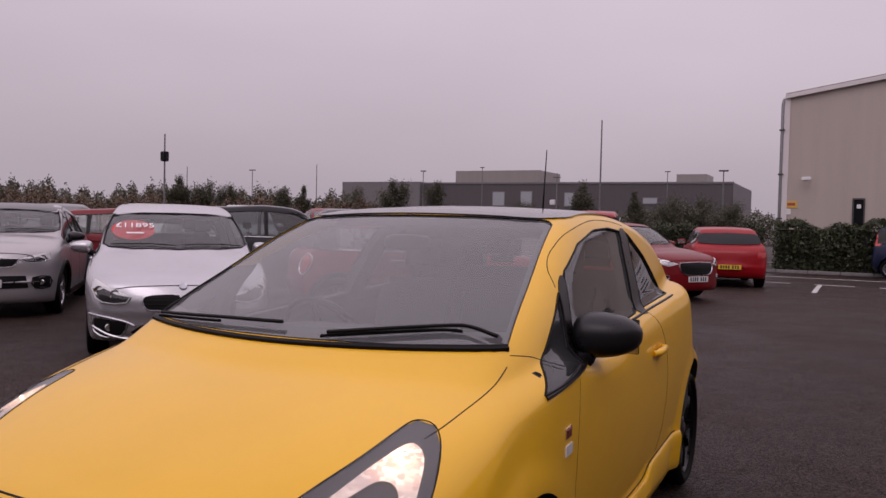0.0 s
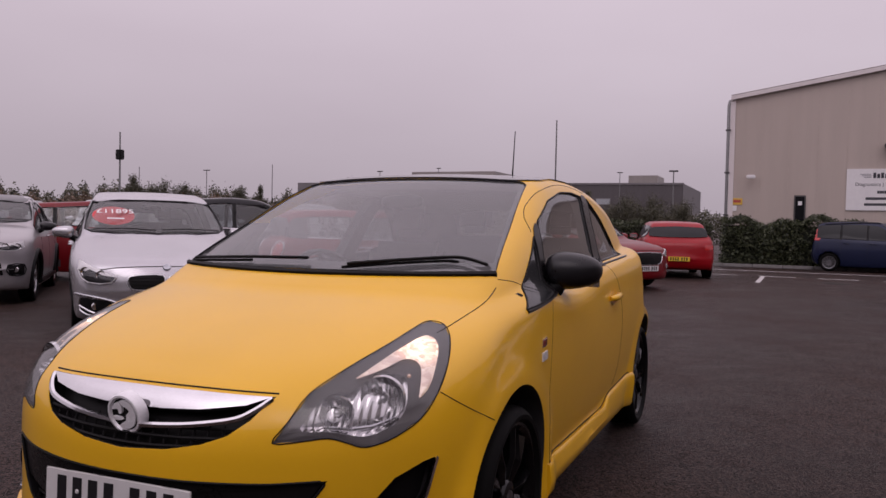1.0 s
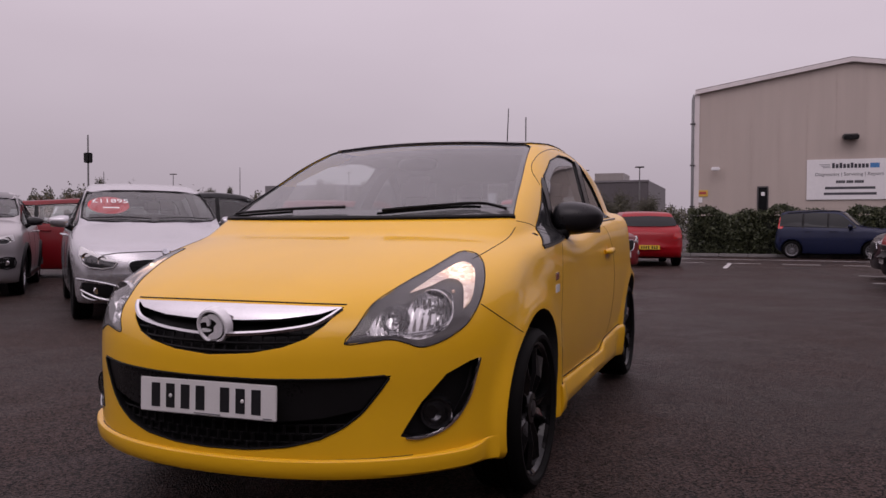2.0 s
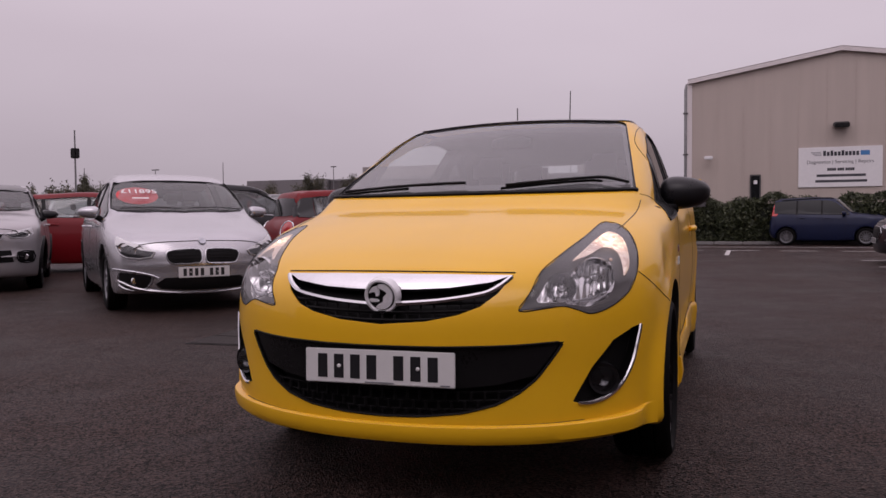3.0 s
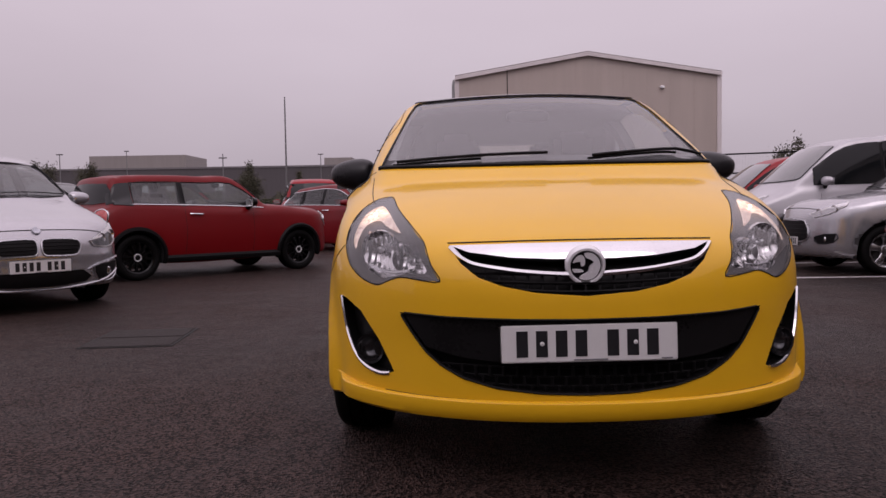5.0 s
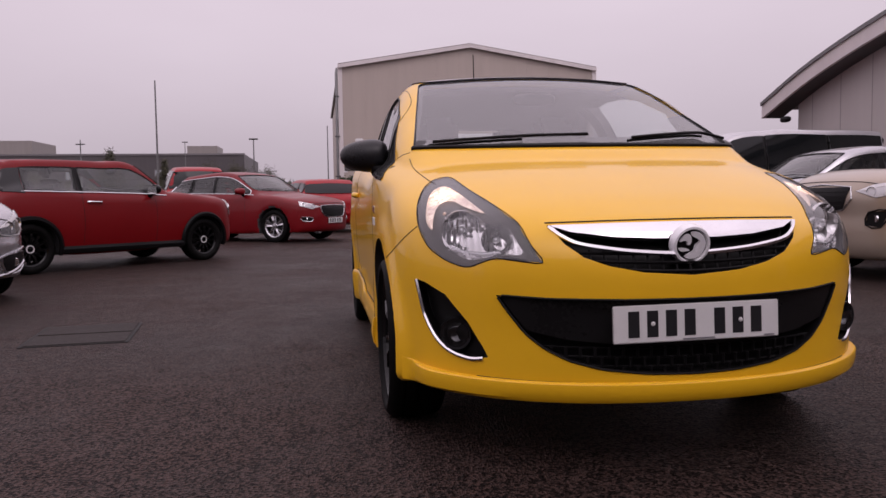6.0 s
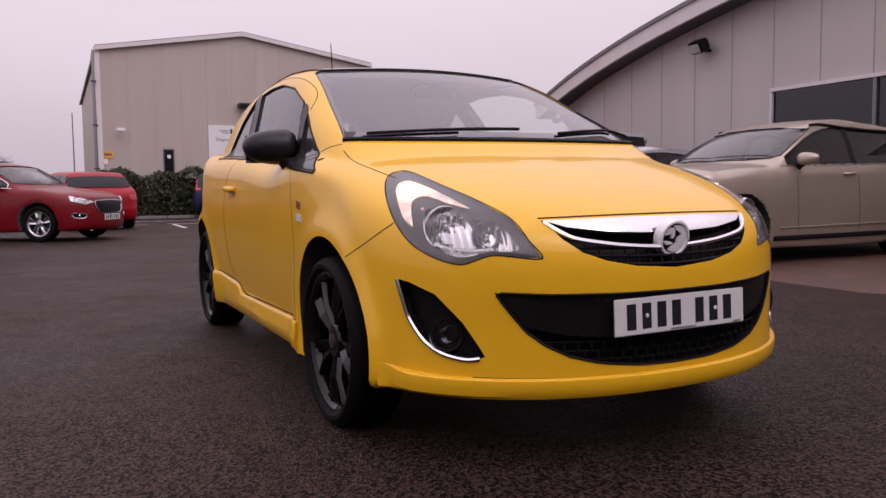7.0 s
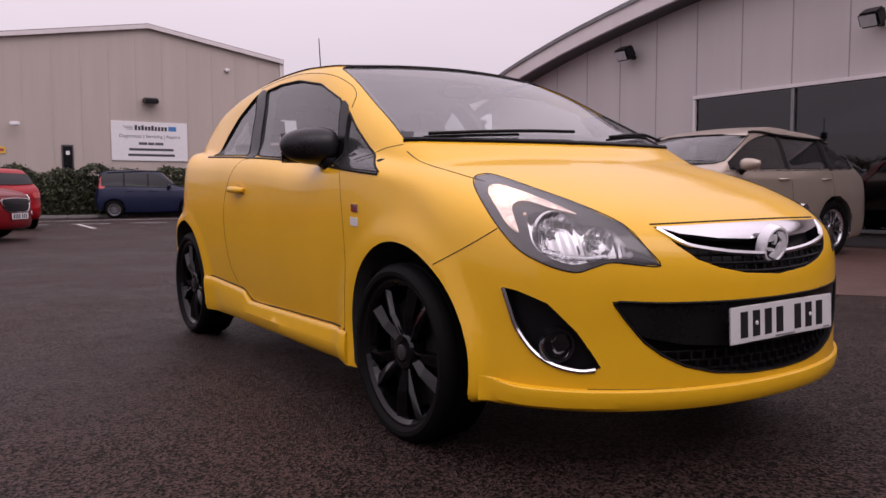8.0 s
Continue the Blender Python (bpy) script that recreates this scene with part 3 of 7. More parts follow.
def seat(parent, x, y, z, rear=False, width=0.48):
    """A car seat with cushion, backrest and headrest."""
    s = new("seat")
    s.parent = parent
    s.matrix_local = pose(x, y, z)
    w = width / 2
    part("cushion", boxed(-w, w, -0.26, 0.24, 0.0, 0.16, 0.05), SEATCLOTH, s)
    bm = boxed(-w, w, -0.06, 0.07, 0.0, 0.60, 0.05)
    part("backrest", bm, SEATCLOTH, s, m=pose(0, 0.25, 0.10, -16))
    for hx in ((-0.3, 0.3) if rear else (0,)):
        part("headrest", boxed(-0.12, 0.12, -0.05, 0.05, 0.0, 0.19, 0.045), SEATCLOTH, s, m=pose(hx, 0.44, 0.70, -12))
    return s


def number_plate(parent, m, yellow=False, width=0.52, seed=1):
    """A registration plate; its characters are plain bars."""
    pl = new("number_plate")
    pl.parent = parent
    pl.matrix_local = m
    tagged(pl, "yellow plate with dark bars" if yellow else "white plate with dark bars")
    h = width * 0.111 / 0.52 / 2
    part("plate_sheet", boxed(-width / 2, width / 2, 0.0, 0.006, -h, h, 0.003), PLATEYELLOW if yellow else PLATEWHITE, pl)
    k = width / 0.52
    bar = bpy.data.meshes.get("character_bar")
    for i in range(7):
        x = (-0.196 + 0.058 * i + (0.035 if i > 3 else 0)) * k
        part("character_bar", bar or boxed(-0.017, 0.017, -0.0012, 0.001, -0.0385, 0.0385), INK, pl, smooth=False, m=pose(x, 0, 0))
        bar = bpy.data.meshes.get("character_bar")
    for x in (-0.137, 0.137):
        part("screw_cap", lathe(bmesh.new(), [(-0.005, 0.0005), (-0.004, 0.005), (-0.001, 0.007), (0.002, 0.007)], 12, "y"), PLATEYELLOW if yellow else PLATEWHITE, pl, m=pose(x * k, 0, 0))
    for x, w in ((0.005, 0.05), (0.228, 0.016)):
        part("print_bar", boxed((x - w) * k, (x + w) * k, -0.001, 0.001, -0.0505, -0.0465), plain("print_grey", (0.16, 0.16, 0.17), 0.5), pl, smooth=False)
    return pl


def lamp_frame(s):
    """Looks at a front corner from outside, s = 1 for the car's left."""
    return Frame((s * 0.9, -0.9, 0), (s * 0.866, 0.5, 0), (0, 0, 1), (-s * 0.5, 0.866, 0), 2.6)


ABOVE = Frame((0, 0, 2.2), (1, 0, 0), (0, 1, 0), (0, 0, -1), 2.0)


def mirrored(half):
    """An outline with both halves, from the points of its right half, top to bottom."""
    return list(half) + [(-x, z) for x, z in reversed(half) if abs(x) > 1e-6]


def opening(bm, f, fr, outline, depth, out=0.10):
    """Adds to a knife the solid that cuts an outline into the skin."""
    uv = np.asarray(outline, float)
    c = uv.mean(0)
    uv2 = np.concatenate([uv, c + 0.6 * (uv - c), c[None]])
    p = fr.throw(f, uv2)
    n = len(uv)
    hi = [bm.verts.new(q) for q in p - fr.d * out]
    lo = [bm.verts.new(q) for q in p + fr.d * depth]
    for v, flip in ((hi, False), (lo, True)):
        for i in range(n):
            j = (i + 1) % n
            bm.faces.new((v[i], v[j], v[n + j], v[n + i]))
            bm.faces.new((v[n + i], v[n + j], v[2 * n]))
    for i in range(n):
        j = (i + 1) % n
        bm.faces.new((hi[i], lo[i], lo[j], hi[j]))


def knife_mesh(bm):
    bmesh.ops.recalc_face_normals(bm, faces=bm.faces)
    me = bpy.data.meshes.new("knife")
    bm.to_mesh(me)
    bm.free()
    return me


def blob(bm, centre, size, power=2.6, nu=28, nv=16, shear=None):
    """A rounded block."""
    def sp(v, e):
        return math.copysign(abs(v) ** e, v)
    e = 2 / power
    rows = []
    for j in range(nv + 1):
        b = -math.pi / 2 + math.pi * j / nv
        row = []
        for i in range(nu):
            a = 2 * math.pi * i / nu
            q = Vector((size[0] * sp(math.cos(b), e) * sp(math.cos(a), e), size[1] * sp(math.cos(b), e) * sp(math.sin(a), e), size[2] * sp(math.sin(b), e)))
            if shear:
                q = shear(q)
            row.append(bm.verts.new(Vector(centre) + q))
        rows.append(row)
    for r0, r1 in zip(rows, rows[1:]):
        for i in range(nu):
            bm.faces.new((r0[i], r0[(i + 1) % nu], r1[(i + 1) % nu], r1[i]))
    bmesh.ops.remove_doubles(bm, verts=bm.verts, dist=1e-5)
    bmesh.ops.recalc_face_normals(bm, faces=bm.faces)
    return bm


def door_mirror(parent, s, x, y, z, size, shell, arm_to):
    mir = new("door_mirror")
    mir.parent = parent
    def lean(q):
        # flat below, tapered and swept back towards its outer end
        u = s * q.x / size[0]
        v = q.z * (1 - 0.20 * u) * (1 if q.z > 0 else 0.80)
        return Vector((q.x * (1 + 0.10 * (q.z / size[2])), q.y * ((1 - 0.22 * u) if q.y < 0 else 0.40) + 0.16 * size[1] * u, v))
    part("mirror_housing", blob(bmesh.new(), (s * x, y, z), size, 2.5, shear=lean), shell, mir)
    part("mirror_glass", boxed(s * x - size[0] * 0.82, s * x + size[0] * 0.82, y + size[1] * 0.53, y + size[1] * 0.57, z - size[2] * 0.72, z + size[2] * 0.72, 0.01), REFLECTOR, mir)
    part("mirror_arm", tube(bmesh.new(), [(s * (x - size[0] * 0.55), y, z - size[2] * 0.6), (s * (arm_to[0] + 0.03), arm_to[1], arm_to[2] + 0.02), (s * (arm_to[0] - 0.03), arm_to[1], arm_to[2] - 0.02)], [0.028, 0.034, 0.04], 10), BLACKPLASTIC, mir)
    return mir


def star(line, c, n):
    """Where n rays from a centre meet an outline."""
    q = np.asarray(line, float) - np.asarray(c)
    r = np.roll(q, -1, 0)
    out = []
    for a in np.linspace(0, 2 * math.pi, n, False):
        d = np.array((math.cos(a), math.sin(a)))
        e = r - q
        den = d[0] * e[:, 1] - d[1] * e[:, 0]
        den = np.where(np.abs(den) < 1e-9, 1e-9, den)
        t = (q[:, 0] * e[:, 1] - q[:, 1] * e[:, 0]) / den
        u = (q[:, 0] * d[1] - q[:, 1] * d[0]) / den
        ok = (u >= -1e-6) & (u <= 1 + 1e-6) & (t > 0)
        out.append(np.asarray(c) + d * (t[ok].max() if ok.any() else 0.02))
    return np.array(out)


def ring_mesh(name, rings, material, parent, closed=True, fill=False):
    """Quads between rows of points."""
    n = len(rings[0])
    p = np.concatenate(rings)
    faces = []
    for k in range(len(rings) - 1):
        for i in range(n if closed else n - 1):
            j = (i + 1) % n
            faces.append((k * n + i, k * n + j, (k + 1) * n + j, (k + 1) * n + i))
    if fill:
        faces.append(tuple(range((len(rings) - 1) * n, len(rings) * n)))
    return part(name, mesh_of(name, p, faces), material, parent)


def even(line, n):
    line = np.asarray(line, float)
    d = np.concatenate([[0], np.cumsum(np.linalg.norm(np.diff(line, axis=0), axis=1))])
    return np.stack([np.interp(np.linspace(0, d[-1], n), d, line[:, k]) for k in (0, 1)], 1)


def lamp_inside(f, lf, lamp_line, lamp, s):
    """Grey surround, silvered well with two bowls, and the lit side lamp."""
    lc = np.array((0.33, 0.735))
    cluster = rounded([(0.453, 0.788), (0.419, 0.802), (0.349, 0.791), (0.298, 0.763), (0.253, 0.76), (0.215, 0.744), (0.183, 0.702), (0.164, 0.67), (0.237, 0.668), (0.30, 0.656), (0.346, 0.652), (0.408, 0.672), (0.445, 0.705), (0.456, 0.75)], 3)
    a, b = star(rounded(lamp_line, 3), lc, 96), star(cluster, lc, 96)
    def at(uv, depth):
        return lf.throw(f, uv) + lf.d * depth
    ring_mesh("surround", [at(a * (1 - t) + b * t, 0.009 + 0.025 * t ** 0.6) for t in (0, 0.25, 0.5, 0.75, 1)], LAMPGREY, lamp)
    ring_mesh("well", [at(b, 0.034), at(lc + 0.985 * (b - lc), 0.05), at(lc + 0.97 * (b - lc), 0.085)], FLUTED, lamp)
    ring_mesh("reflector_back", [at(lc + k * (b - lc), 0.080) for k in (0.99, 0.7, 0.4, 0.1)], FLUTED, lamp, fill=True)
    seam("lamp_seal", f, lf, lamp_line, BLACKPLASTIC, lamp, 0.0020, 3, True)
    for (u, v), rad in (((0.388, 0.742), 0.060), ((0.262, 0.712), 0.044)):
        p0 = at(np.array([(u, v)]), 0.056)[0]
        m = Matrix.Translation(p0) @ pose(0, 0, 0, 0, 0, s * 14)
        part("reflector_bowl", lathe(bmesh.new(), [(0.022, 0.010), (0.020, rad * 0.5), (0.008, rad * 0.82), (-0.010, rad), (-0.013, rad * 1.04), (0.0, rad * 1.08)], 36, "y"), FLUTED, lamp, m=m)
        part("bulb_cap", blob(bmesh.new(), (0, 0.006, 0), (0.012, 0.022, 0.012), 2.0, 16, 10), DULLCHROME, lamp, m=m)
    part("lower_strip", tube(bmesh.new(), [tuple(q) for q in at(np.array([(0.42, 0.690), (0.36, 0.672), (0.30, 0.668), (0.24, 0.674)]), 0.048)], 0.006, 8), DULLCHROME, lamp)
    outer = even(rounded([(0.312, 0.797), (0.388, 0.835), (0.452, 0.864), (0.526, 0.888), (0.558, 0.868), (0.543, 0.817), (0.518, 0.766), (0.490, 0.742)], 5, False), 36)
    inner = even(rounded([(0.316, 0.795), (0.386, 0.814), (0.448, 0.835), (0.483, 0.831), (0.498, 0.811), (0.487, 0.745)], 5, False), 36)
    ring_mesh("side_lamp", [at(outer * (1 - t) + inner * t, 0.012 + 0.004 * (2 * t - 1) ** 2) for t in (0, 0.25, 0.5, 0.75, 1)], LITLAMP, lamp, closed=False)
    p0 = at(np.array([(0.505, 0.858)]), 0.016)[0]
    part("lit_bulb", blob(bmesh.new(), (0, 0, 0), (0.008, 0.008, 0.007), 2.0, 16, 10), BULB, lamp, m=Matrix.Translation(p0))
    p0 = at(np.array([(0.462, 0.795)]), 0.03)[0]
    part("marker_stud", blob(bmesh.new(), (0, 0, 0), (0.006, 0.006, 0.006), 2.0, 10, 8), LITLAMP, lamp, m=Matrix.Translation(p0))


def side_skirt(f, s):
    """The sill board between the wheels, kicked up before the rear wheel."""
    rows = []
    ys = np.concatenate([[1.252], np.linspace(1.262, 2.34, 22), [2.360, 2.376, 2.410, 2.438, 2.452], np.linspace(2.49, 3.0, 9), [3.012]])
    for i, y in enumerate(ys):
        z1 = float(np.interp(y, (1.235, 2.368, 2.442, 3.01), (0.332, 0.319, 0.364, 0.394)))
        k = 0.55 if i == len(ys) - 1 else min(1.0, 0.6 + (y - 1.252) / 0.10)
        xb = abs(SIDE[s].throw(f, [(y, 0.36)])[0][0])
        scoop = 0.020 * math.exp(-((y - 2.93) / 0.10) ** 2)
        prof = [(xb - 0.03, z1 - 0.002), (xb + 0.006 * k, z1 + 0.001), (xb + 0.013 * k, z1 - 0.006), (xb + 0.017 * k, z1 - 0.022), (xb + 0.021 * k - scoop * 0.3, z1 - 0.06), (xb + 0.022 * k - scoop, 0.262), (xb + 0.014 * k - scoop * 0.6, 0.222), (xb - 0.004, 0.203), (xb - 0.05, 0.198)]
        rows.append(np.array([(s * x, y, z) for x, z in prof]))
    n = len(rows[0])
    p = np.concatenate(rows)
    faces = [(k * n + i, k * n + i + 1, (k + 1) * n + i + 1, (k + 1) * n + i) for k in range(len(rows) - 1) for i in range(n - 1)]
    faces += [tuple(range(n)), tuple(range(len(p) - n, len(p)))]
    return mesh_of("side_skirt", p, faces)


def front_lip(f):
    """The sharp-edged spoiler below the front bumper, with a ledge that widens towards its corners."""
    rows = []
    for a in np.linspace(-1, 1, 73):
        ang = radians(86) * a
        # rays fan out from a point inside the nose, so that the sweep rounds the corners evenly
        d = np.array((-math.sin(ang), math.cos(ang) * 0.62, 0.0))
        d /= np.linalg.norm(d)
        o = np.array((0.50 * math.sin(ang), 0.46, 0.0)) - d * 0.75
        zl = 0.284 + 0.026 * abs(a) ** 2.2
        q = Frame(o, (1, 0, 0), (0, 0, 1), d, 1.2).throw(f, [(0, zl + 0.006)])[0]
        out = -d
        k = 0.012 * min(1.0, max(0.0, (abs(a) - 0.30) / 0.35))
        flush = min(1.0, max(0.0, (abs(a) - 0.62) / 0.38))
        flush = 1.0 - 0.97 * flush * flush * (3 - 2 * flush)
        prof = [(-0.030, 0.003), (0.002, 0.002), (0.009 + k, -0.001), (0.012 + k, -0.004), (0.013 + k, -0.010), (0.012 + k, -0.030), (0.007 + k, -0.050), (0.000, -0.060), (-0.020, -0.066), (-0.060, -0.068)]
        drop = 1.0 + 0.22 * abs(a) ** 2
        rows.append(np.array([q + out * (u * flush if u > 0 else u) + np.array((0, 0, w * (drop if w < -0.02 else 1))) for u, w in prof]))
    n = len(rows[0])
    p = np.concatenate(rows)
    faces = [(k * n + i, k * n + i + 1, (k + 1) * n + i + 1, (k + 1) * n + i) for k in range(len(rows) - 1) for i in range(n - 1)]
    faces += [tuple(range(n)), tuple(range(len(p) - n, len(p)))]
    return mesh_of("front_lip", p, faces, sharp=24)


def hatchback():
    """The yellow three-door hatchback in the middle of the yard."""
    c = HATCH
    f = solid(c)
    car = thing("car", pose(0, 0, 0, 0, -0.3, 0), "bright yellow three-door hatchback, black roof, side lamps lit, rain-wet", "car")
    lamp_line = [(0.095, 0.649), (0.134, 0.70), (0.188, 0.766), (0.292, 0.822), (0.41, 0.872), (0.505, 0.912), (0.545, 0.922), (0.588, 0.913), (0.598, 0.882), (0.579, 0.822), (0.541, 0.752), (0.49, 0.692), (0.42, 0.653), (0.36, 0.635), (0.325, 0.634), (0.285, 0.648), (0.238, 0.660), (0.175, 0.654)]
    fog_line = [(0.540, 0.585), (0.50, 0.577), (0.418, 0.543), (0.335, 0.46), (0.284, 0.385), (0.268, 0.358), (0.306, 0.345), (0.39, 0.356), (0.456, 0.398), (0.508, 0.48)]
    grille_line = mirrored([(0, 0.762), (0.2, 0.761), (0.408, 0.757), (0.37, 0.703), (0.32, 0.663), (0.25, 0.637), (0.15, 0.617), (0, 0.606)])
    low_line = mirrored([(0, 0.536), (0.2, 0.537), (0.43, 0.542), (0.566, 0.550), (0.534, 0.500), (0.487, 0.435), (0.433, 0.390), (0.365, 0.356), (0.27, 0.331), (0.14, 0.317), (0, 0.313)])
    screen = mirrored([(0, 1.446), (0.25, 1.444), (0.45, 1.438), (0.55, 1.431), (0.576, 1.415), (0.603, 1.345), (0.642, 1.225), (0.695, 1.062), (0.4, 1.056), (0, 1.056)])
    back_glass = mirrored([(0, 1.34), (0.3, 1.335), (0.46, 1.30), (0.53, 1.12), (0.3, 1.09), (0, 1.085)])
    quarter = [(1.035, 0.934), (1.25, 0.953), (1.40, 0.972), (1.435, 1.07), (1.475, 1.188), (1.38, 1.122), (1.23, 1.03)]
    door_glass = [(1.455, 0.982), (1.9, 1.013), (2.385, 1.044), (2.43, 1.16), (2.49, 1.29), (2.57, 1.392), (2.38, 1.405), (2.14, 1.396), (1.85, 1.345), (1.575, 1.245), (1.515, 1.12)]
    rear_glass = [(2.53, 1.052), (2.83, 1.064), (3.11, 1.073), (3.02, 1.17), (2.91, 1.27), (2.70, 1.383), (2.61, 1.26)]
    pr, qr = skin(hollowed(c, f), (-0.98, -0.08, 0.12), (0.98, 4.06, 1.54), 0.0215)
    wheels_bm = bmesh.new()
    for s in (-1, 1):
        for hy in (c["hub_f"], c["hub_r"]):
            ring = [(hy + arch_r(c, a, hy < 2) * math.cos(a), c["r"] + 0.006 + arch_r(c, a, hy < 2) * math.sin(a)) for a in np.linspace(0, 2 * math.pi, 72, False)]
            prism(wheels_bm, ring, lambda u, v, d: (d, u, v), s * 0.52, s * 1.1)
    bm = bmesh.new()
    bm2 = bmesh.new()
    for s in (-1, 1):
        opening(bm, f, lamp_frame(s), lamp_line, 0.085)
        opening(bm, f, lamp_frame(s), fog_line, 0.06)
        for line in (quarter, door_glass, rear_glass):
            opening(bm, f, SIDE[s], line, 0.16)
    opening(bm, f, FRONT, grille_line, 0.06)
    opening(bm, f, FRONT, low_line, 0.06)
    opening(bm2, f, FRONT, screen, 0.26)
    opening(bm2, f, rear_frame(4.0), back_glass, 0.2)
    cut_out("body", pr, qr, [knife_mesh(bm), knife_mesh(bm2), knife_mesh(wheels_bm)], YELLOW, car, f)
    # glass
    sheet("windscreen", f, FRONT, screen, -0.004, WETSCREEN, car, rings=(1.012, 0.85, 0.6, 0.3), skirt=0)
    sheet("rear_window", f, rear_frame(4.0), back_glass, -0.004, SCREEN, car, rings=(1.012, 0.6, 0.3), skirt=0)
    for s in (-1, 1):
        for line in (quarter, door_glass, rear_glass):
            sheet("side_window", f, SIDE[s], line, -0.006, SCREEN if line is door_glass else TINTED, car, rings=(1.01, 0.6, 0.3), skirt=0)
        seam("window_seal", f, SIDE[s], even(np.array(quarter + quarter[:1]), 60)[:-1], BLACKPLASTIC, car, 0.0045, 1, True)
        seam("window_seal", f, SIDE[s], even(np.array(door_glass + door_glass[:1]), 60)[:-1], BLACKPLASTIC, car, 0.0045, 1, True)
        seam("window_seal", f, SIDE[s], even(np.array(rear_glass + rear_glass[:1]), 60)[:-1], BLACKPLASTIC, car, 0.0045, 1, True)
        # pillar trims between the panes
        sheet("pillar_trim", f, SIDE[s], rounded([(2.395, 1.046), (2.522, 1.052), (2.60, 1.26), (2.69, 1.388), (2.58, 1.394), (2.50, 1.29), (2.44, 1.16)], 3), 0.003, SATINBLACK, car)
        sheet("pillar_trim", f, SIDE[s], rounded([(1.405, 0.974), (1.452, 0.98), (1.51, 1.12), (1.568, 1.24), (1.485, 1.195), (1.44, 1.07)], 3), 0.003, SATINBLACK, car)
        seam("sill_strip", f, SIDE[s], [(1.035, 0.927), (1.45, 0.966), (1.9, 1.003), (2.4, 1.034), (2.85, 1.054), (3.12, 1.064)], SATINBLACK, car, 0.0065)
        # shut lines
        seam("panel_gap", f, SIDE[s], [(1.31, 0.94), (1.29, 0.86), (1.262, 0.72), (1.255, 0.52), (1.268, 0.33)], GAP, car, 0.0016, off=-0.0006)
        seam("panel_gap", f, SIDE[s], [(2.48, 1.04), (2.60, 0.92), (2.66, 0.75), (2.62, 0.5), (2.54, 0.40)], GAP, car, 0.0012)
        seam("panel_gap", f, SIDE[s], [(1.475, 1.205), (1.515, 1.262), (1.63, 1.325), (1.85, 1.392), (2.2, 1.436), (2.5, 1.436), (2.72, 1.418)], GAP, car, 0.0016)
        seam("panel_gap", f, lamp_frame(s), [(0.549, 0.755), (0.60, 0.722), (0.66, 0.683), (0.733, 0.637)], GAP, car, 0.0017)
        seam("panel_gap", f, ABOVE, [(s * 0.720, 1.02), (s * 0.716, 0.92), (s * 0.706, 0.80), (s * 0.692, 0.68), (s * 0.676, 0.61)], GAP, car, 0.0018)
        seam("panel_gap", f, SIDE[s], [(1.06, 1.035), (1.15, 1.02), (1.24, 0.985)], GAP, car, 0.0014)
        part("side_skirt", side_skirt(f, s), YELLOW, car)
        seam("panel_gap", f, SIDE[s], [(1.27, 0.338), (1.9, 0.330), (2.34, 0.323), (2.46, 0.371), (2.7, 0.385), (2.96, 0.398)], GAP, car, 0.0035)
        # handle and fender badges
        handle = new("door_handle")
        handle.parent = car
        # a flat sheet; the cup's shade is put into its darker yellow
        sheet("handle_cup", f, SIDE[s], [(2.435 + 0.055 * math.cos(a), 0.868 + 0.038 * math.sin(a)) for a in np.linspace(0, 2 * math.pi, 20, False)], 0.001, plain("cup_shade_yellow", (0.6, 0.33, 0.012), 0.35), handle)
        q = SIDE[s].throw(f, [(2.36, 0.872), (2.53, 0.878)])
        part("handle_bar", tube(bmesh.new(), [(q[0][0] + s * 0.004, 2.35, 0.872), (q[0][0] + s * 0.020, 2.375, 0.873), (q[0][0] + s * 0.025, 2.44, 0.876), (q[1][0] + s * 0.022, 2.51, 0.878), (q[1][0] + s * 0.004, 2.545, 0.879)], [0.012, 0.016, 0.017, 0.016, 0.012], 10), YELLOW, handle)
        sheet("fender_badge", f, SIDE[s], [(1.140, 0.788), (1.192, 0.792), (1.197, 0.822), (1.145, 0.818)], 0.004, CHROME, car, "chrome badge with a dark red field")
        sheet("badge_field", f, SIDE[s], [(1.15, 0.793), (1.185, 0.796), (1.19, 0.818), (1.155, 0.814)], 0.0065, plain("badge_red", (0.16, 0.02, 0.015), 0.3), car)
        sheet("fender_badge", f, SIDE[s], [(1.142, 0.738), (1.196, 0.742), (1.199, 0.772), (1.146, 0.768)], 0.005, plain("badge_white", (0.62, 0.62, 0.62), 0.35), car, "pale small badge")
        # headlamp: bezel, two bowls, glowing side lamp and clear lens
        lf = lamp_frame(s)
        lamp = new("headlight")
        lamp.parent = car
        tagged(lamp, "clear headlamp with a warm lit side lamp")
        lamp_inside(f, lf, lamp_line, lamp, s)
        sheet("lens", f, lf, lamp_line, 0.0015, LENS, lamp, rings=(0.995, 0.9, 0.7, 0.45, 0.2), skirt=0)
        # fog lamp pocket with its chrome edge
        fog = new("fog_light")
        fog.parent = car
        sheet("fog_pocket", f, lf, fog_line, -0.038, BLACKPLASTIC, fog, rings=(1.03, 0.7, 0.35), skirt=0)
        mid = np.mean(fog_line, 0)
        q = lf.throw(f, mid + 0.975 * (even(np.array(fog_line + fog_line[:1]), 60)[:-1] - mid))
        ring_mesh("pocket_wall", [q + lf.d * 0.001, q + lf.d * 0.06], BLACKPLASTIC, fog)
        p0 = lf.throw(f, [(0.385, 0.418)])[0]
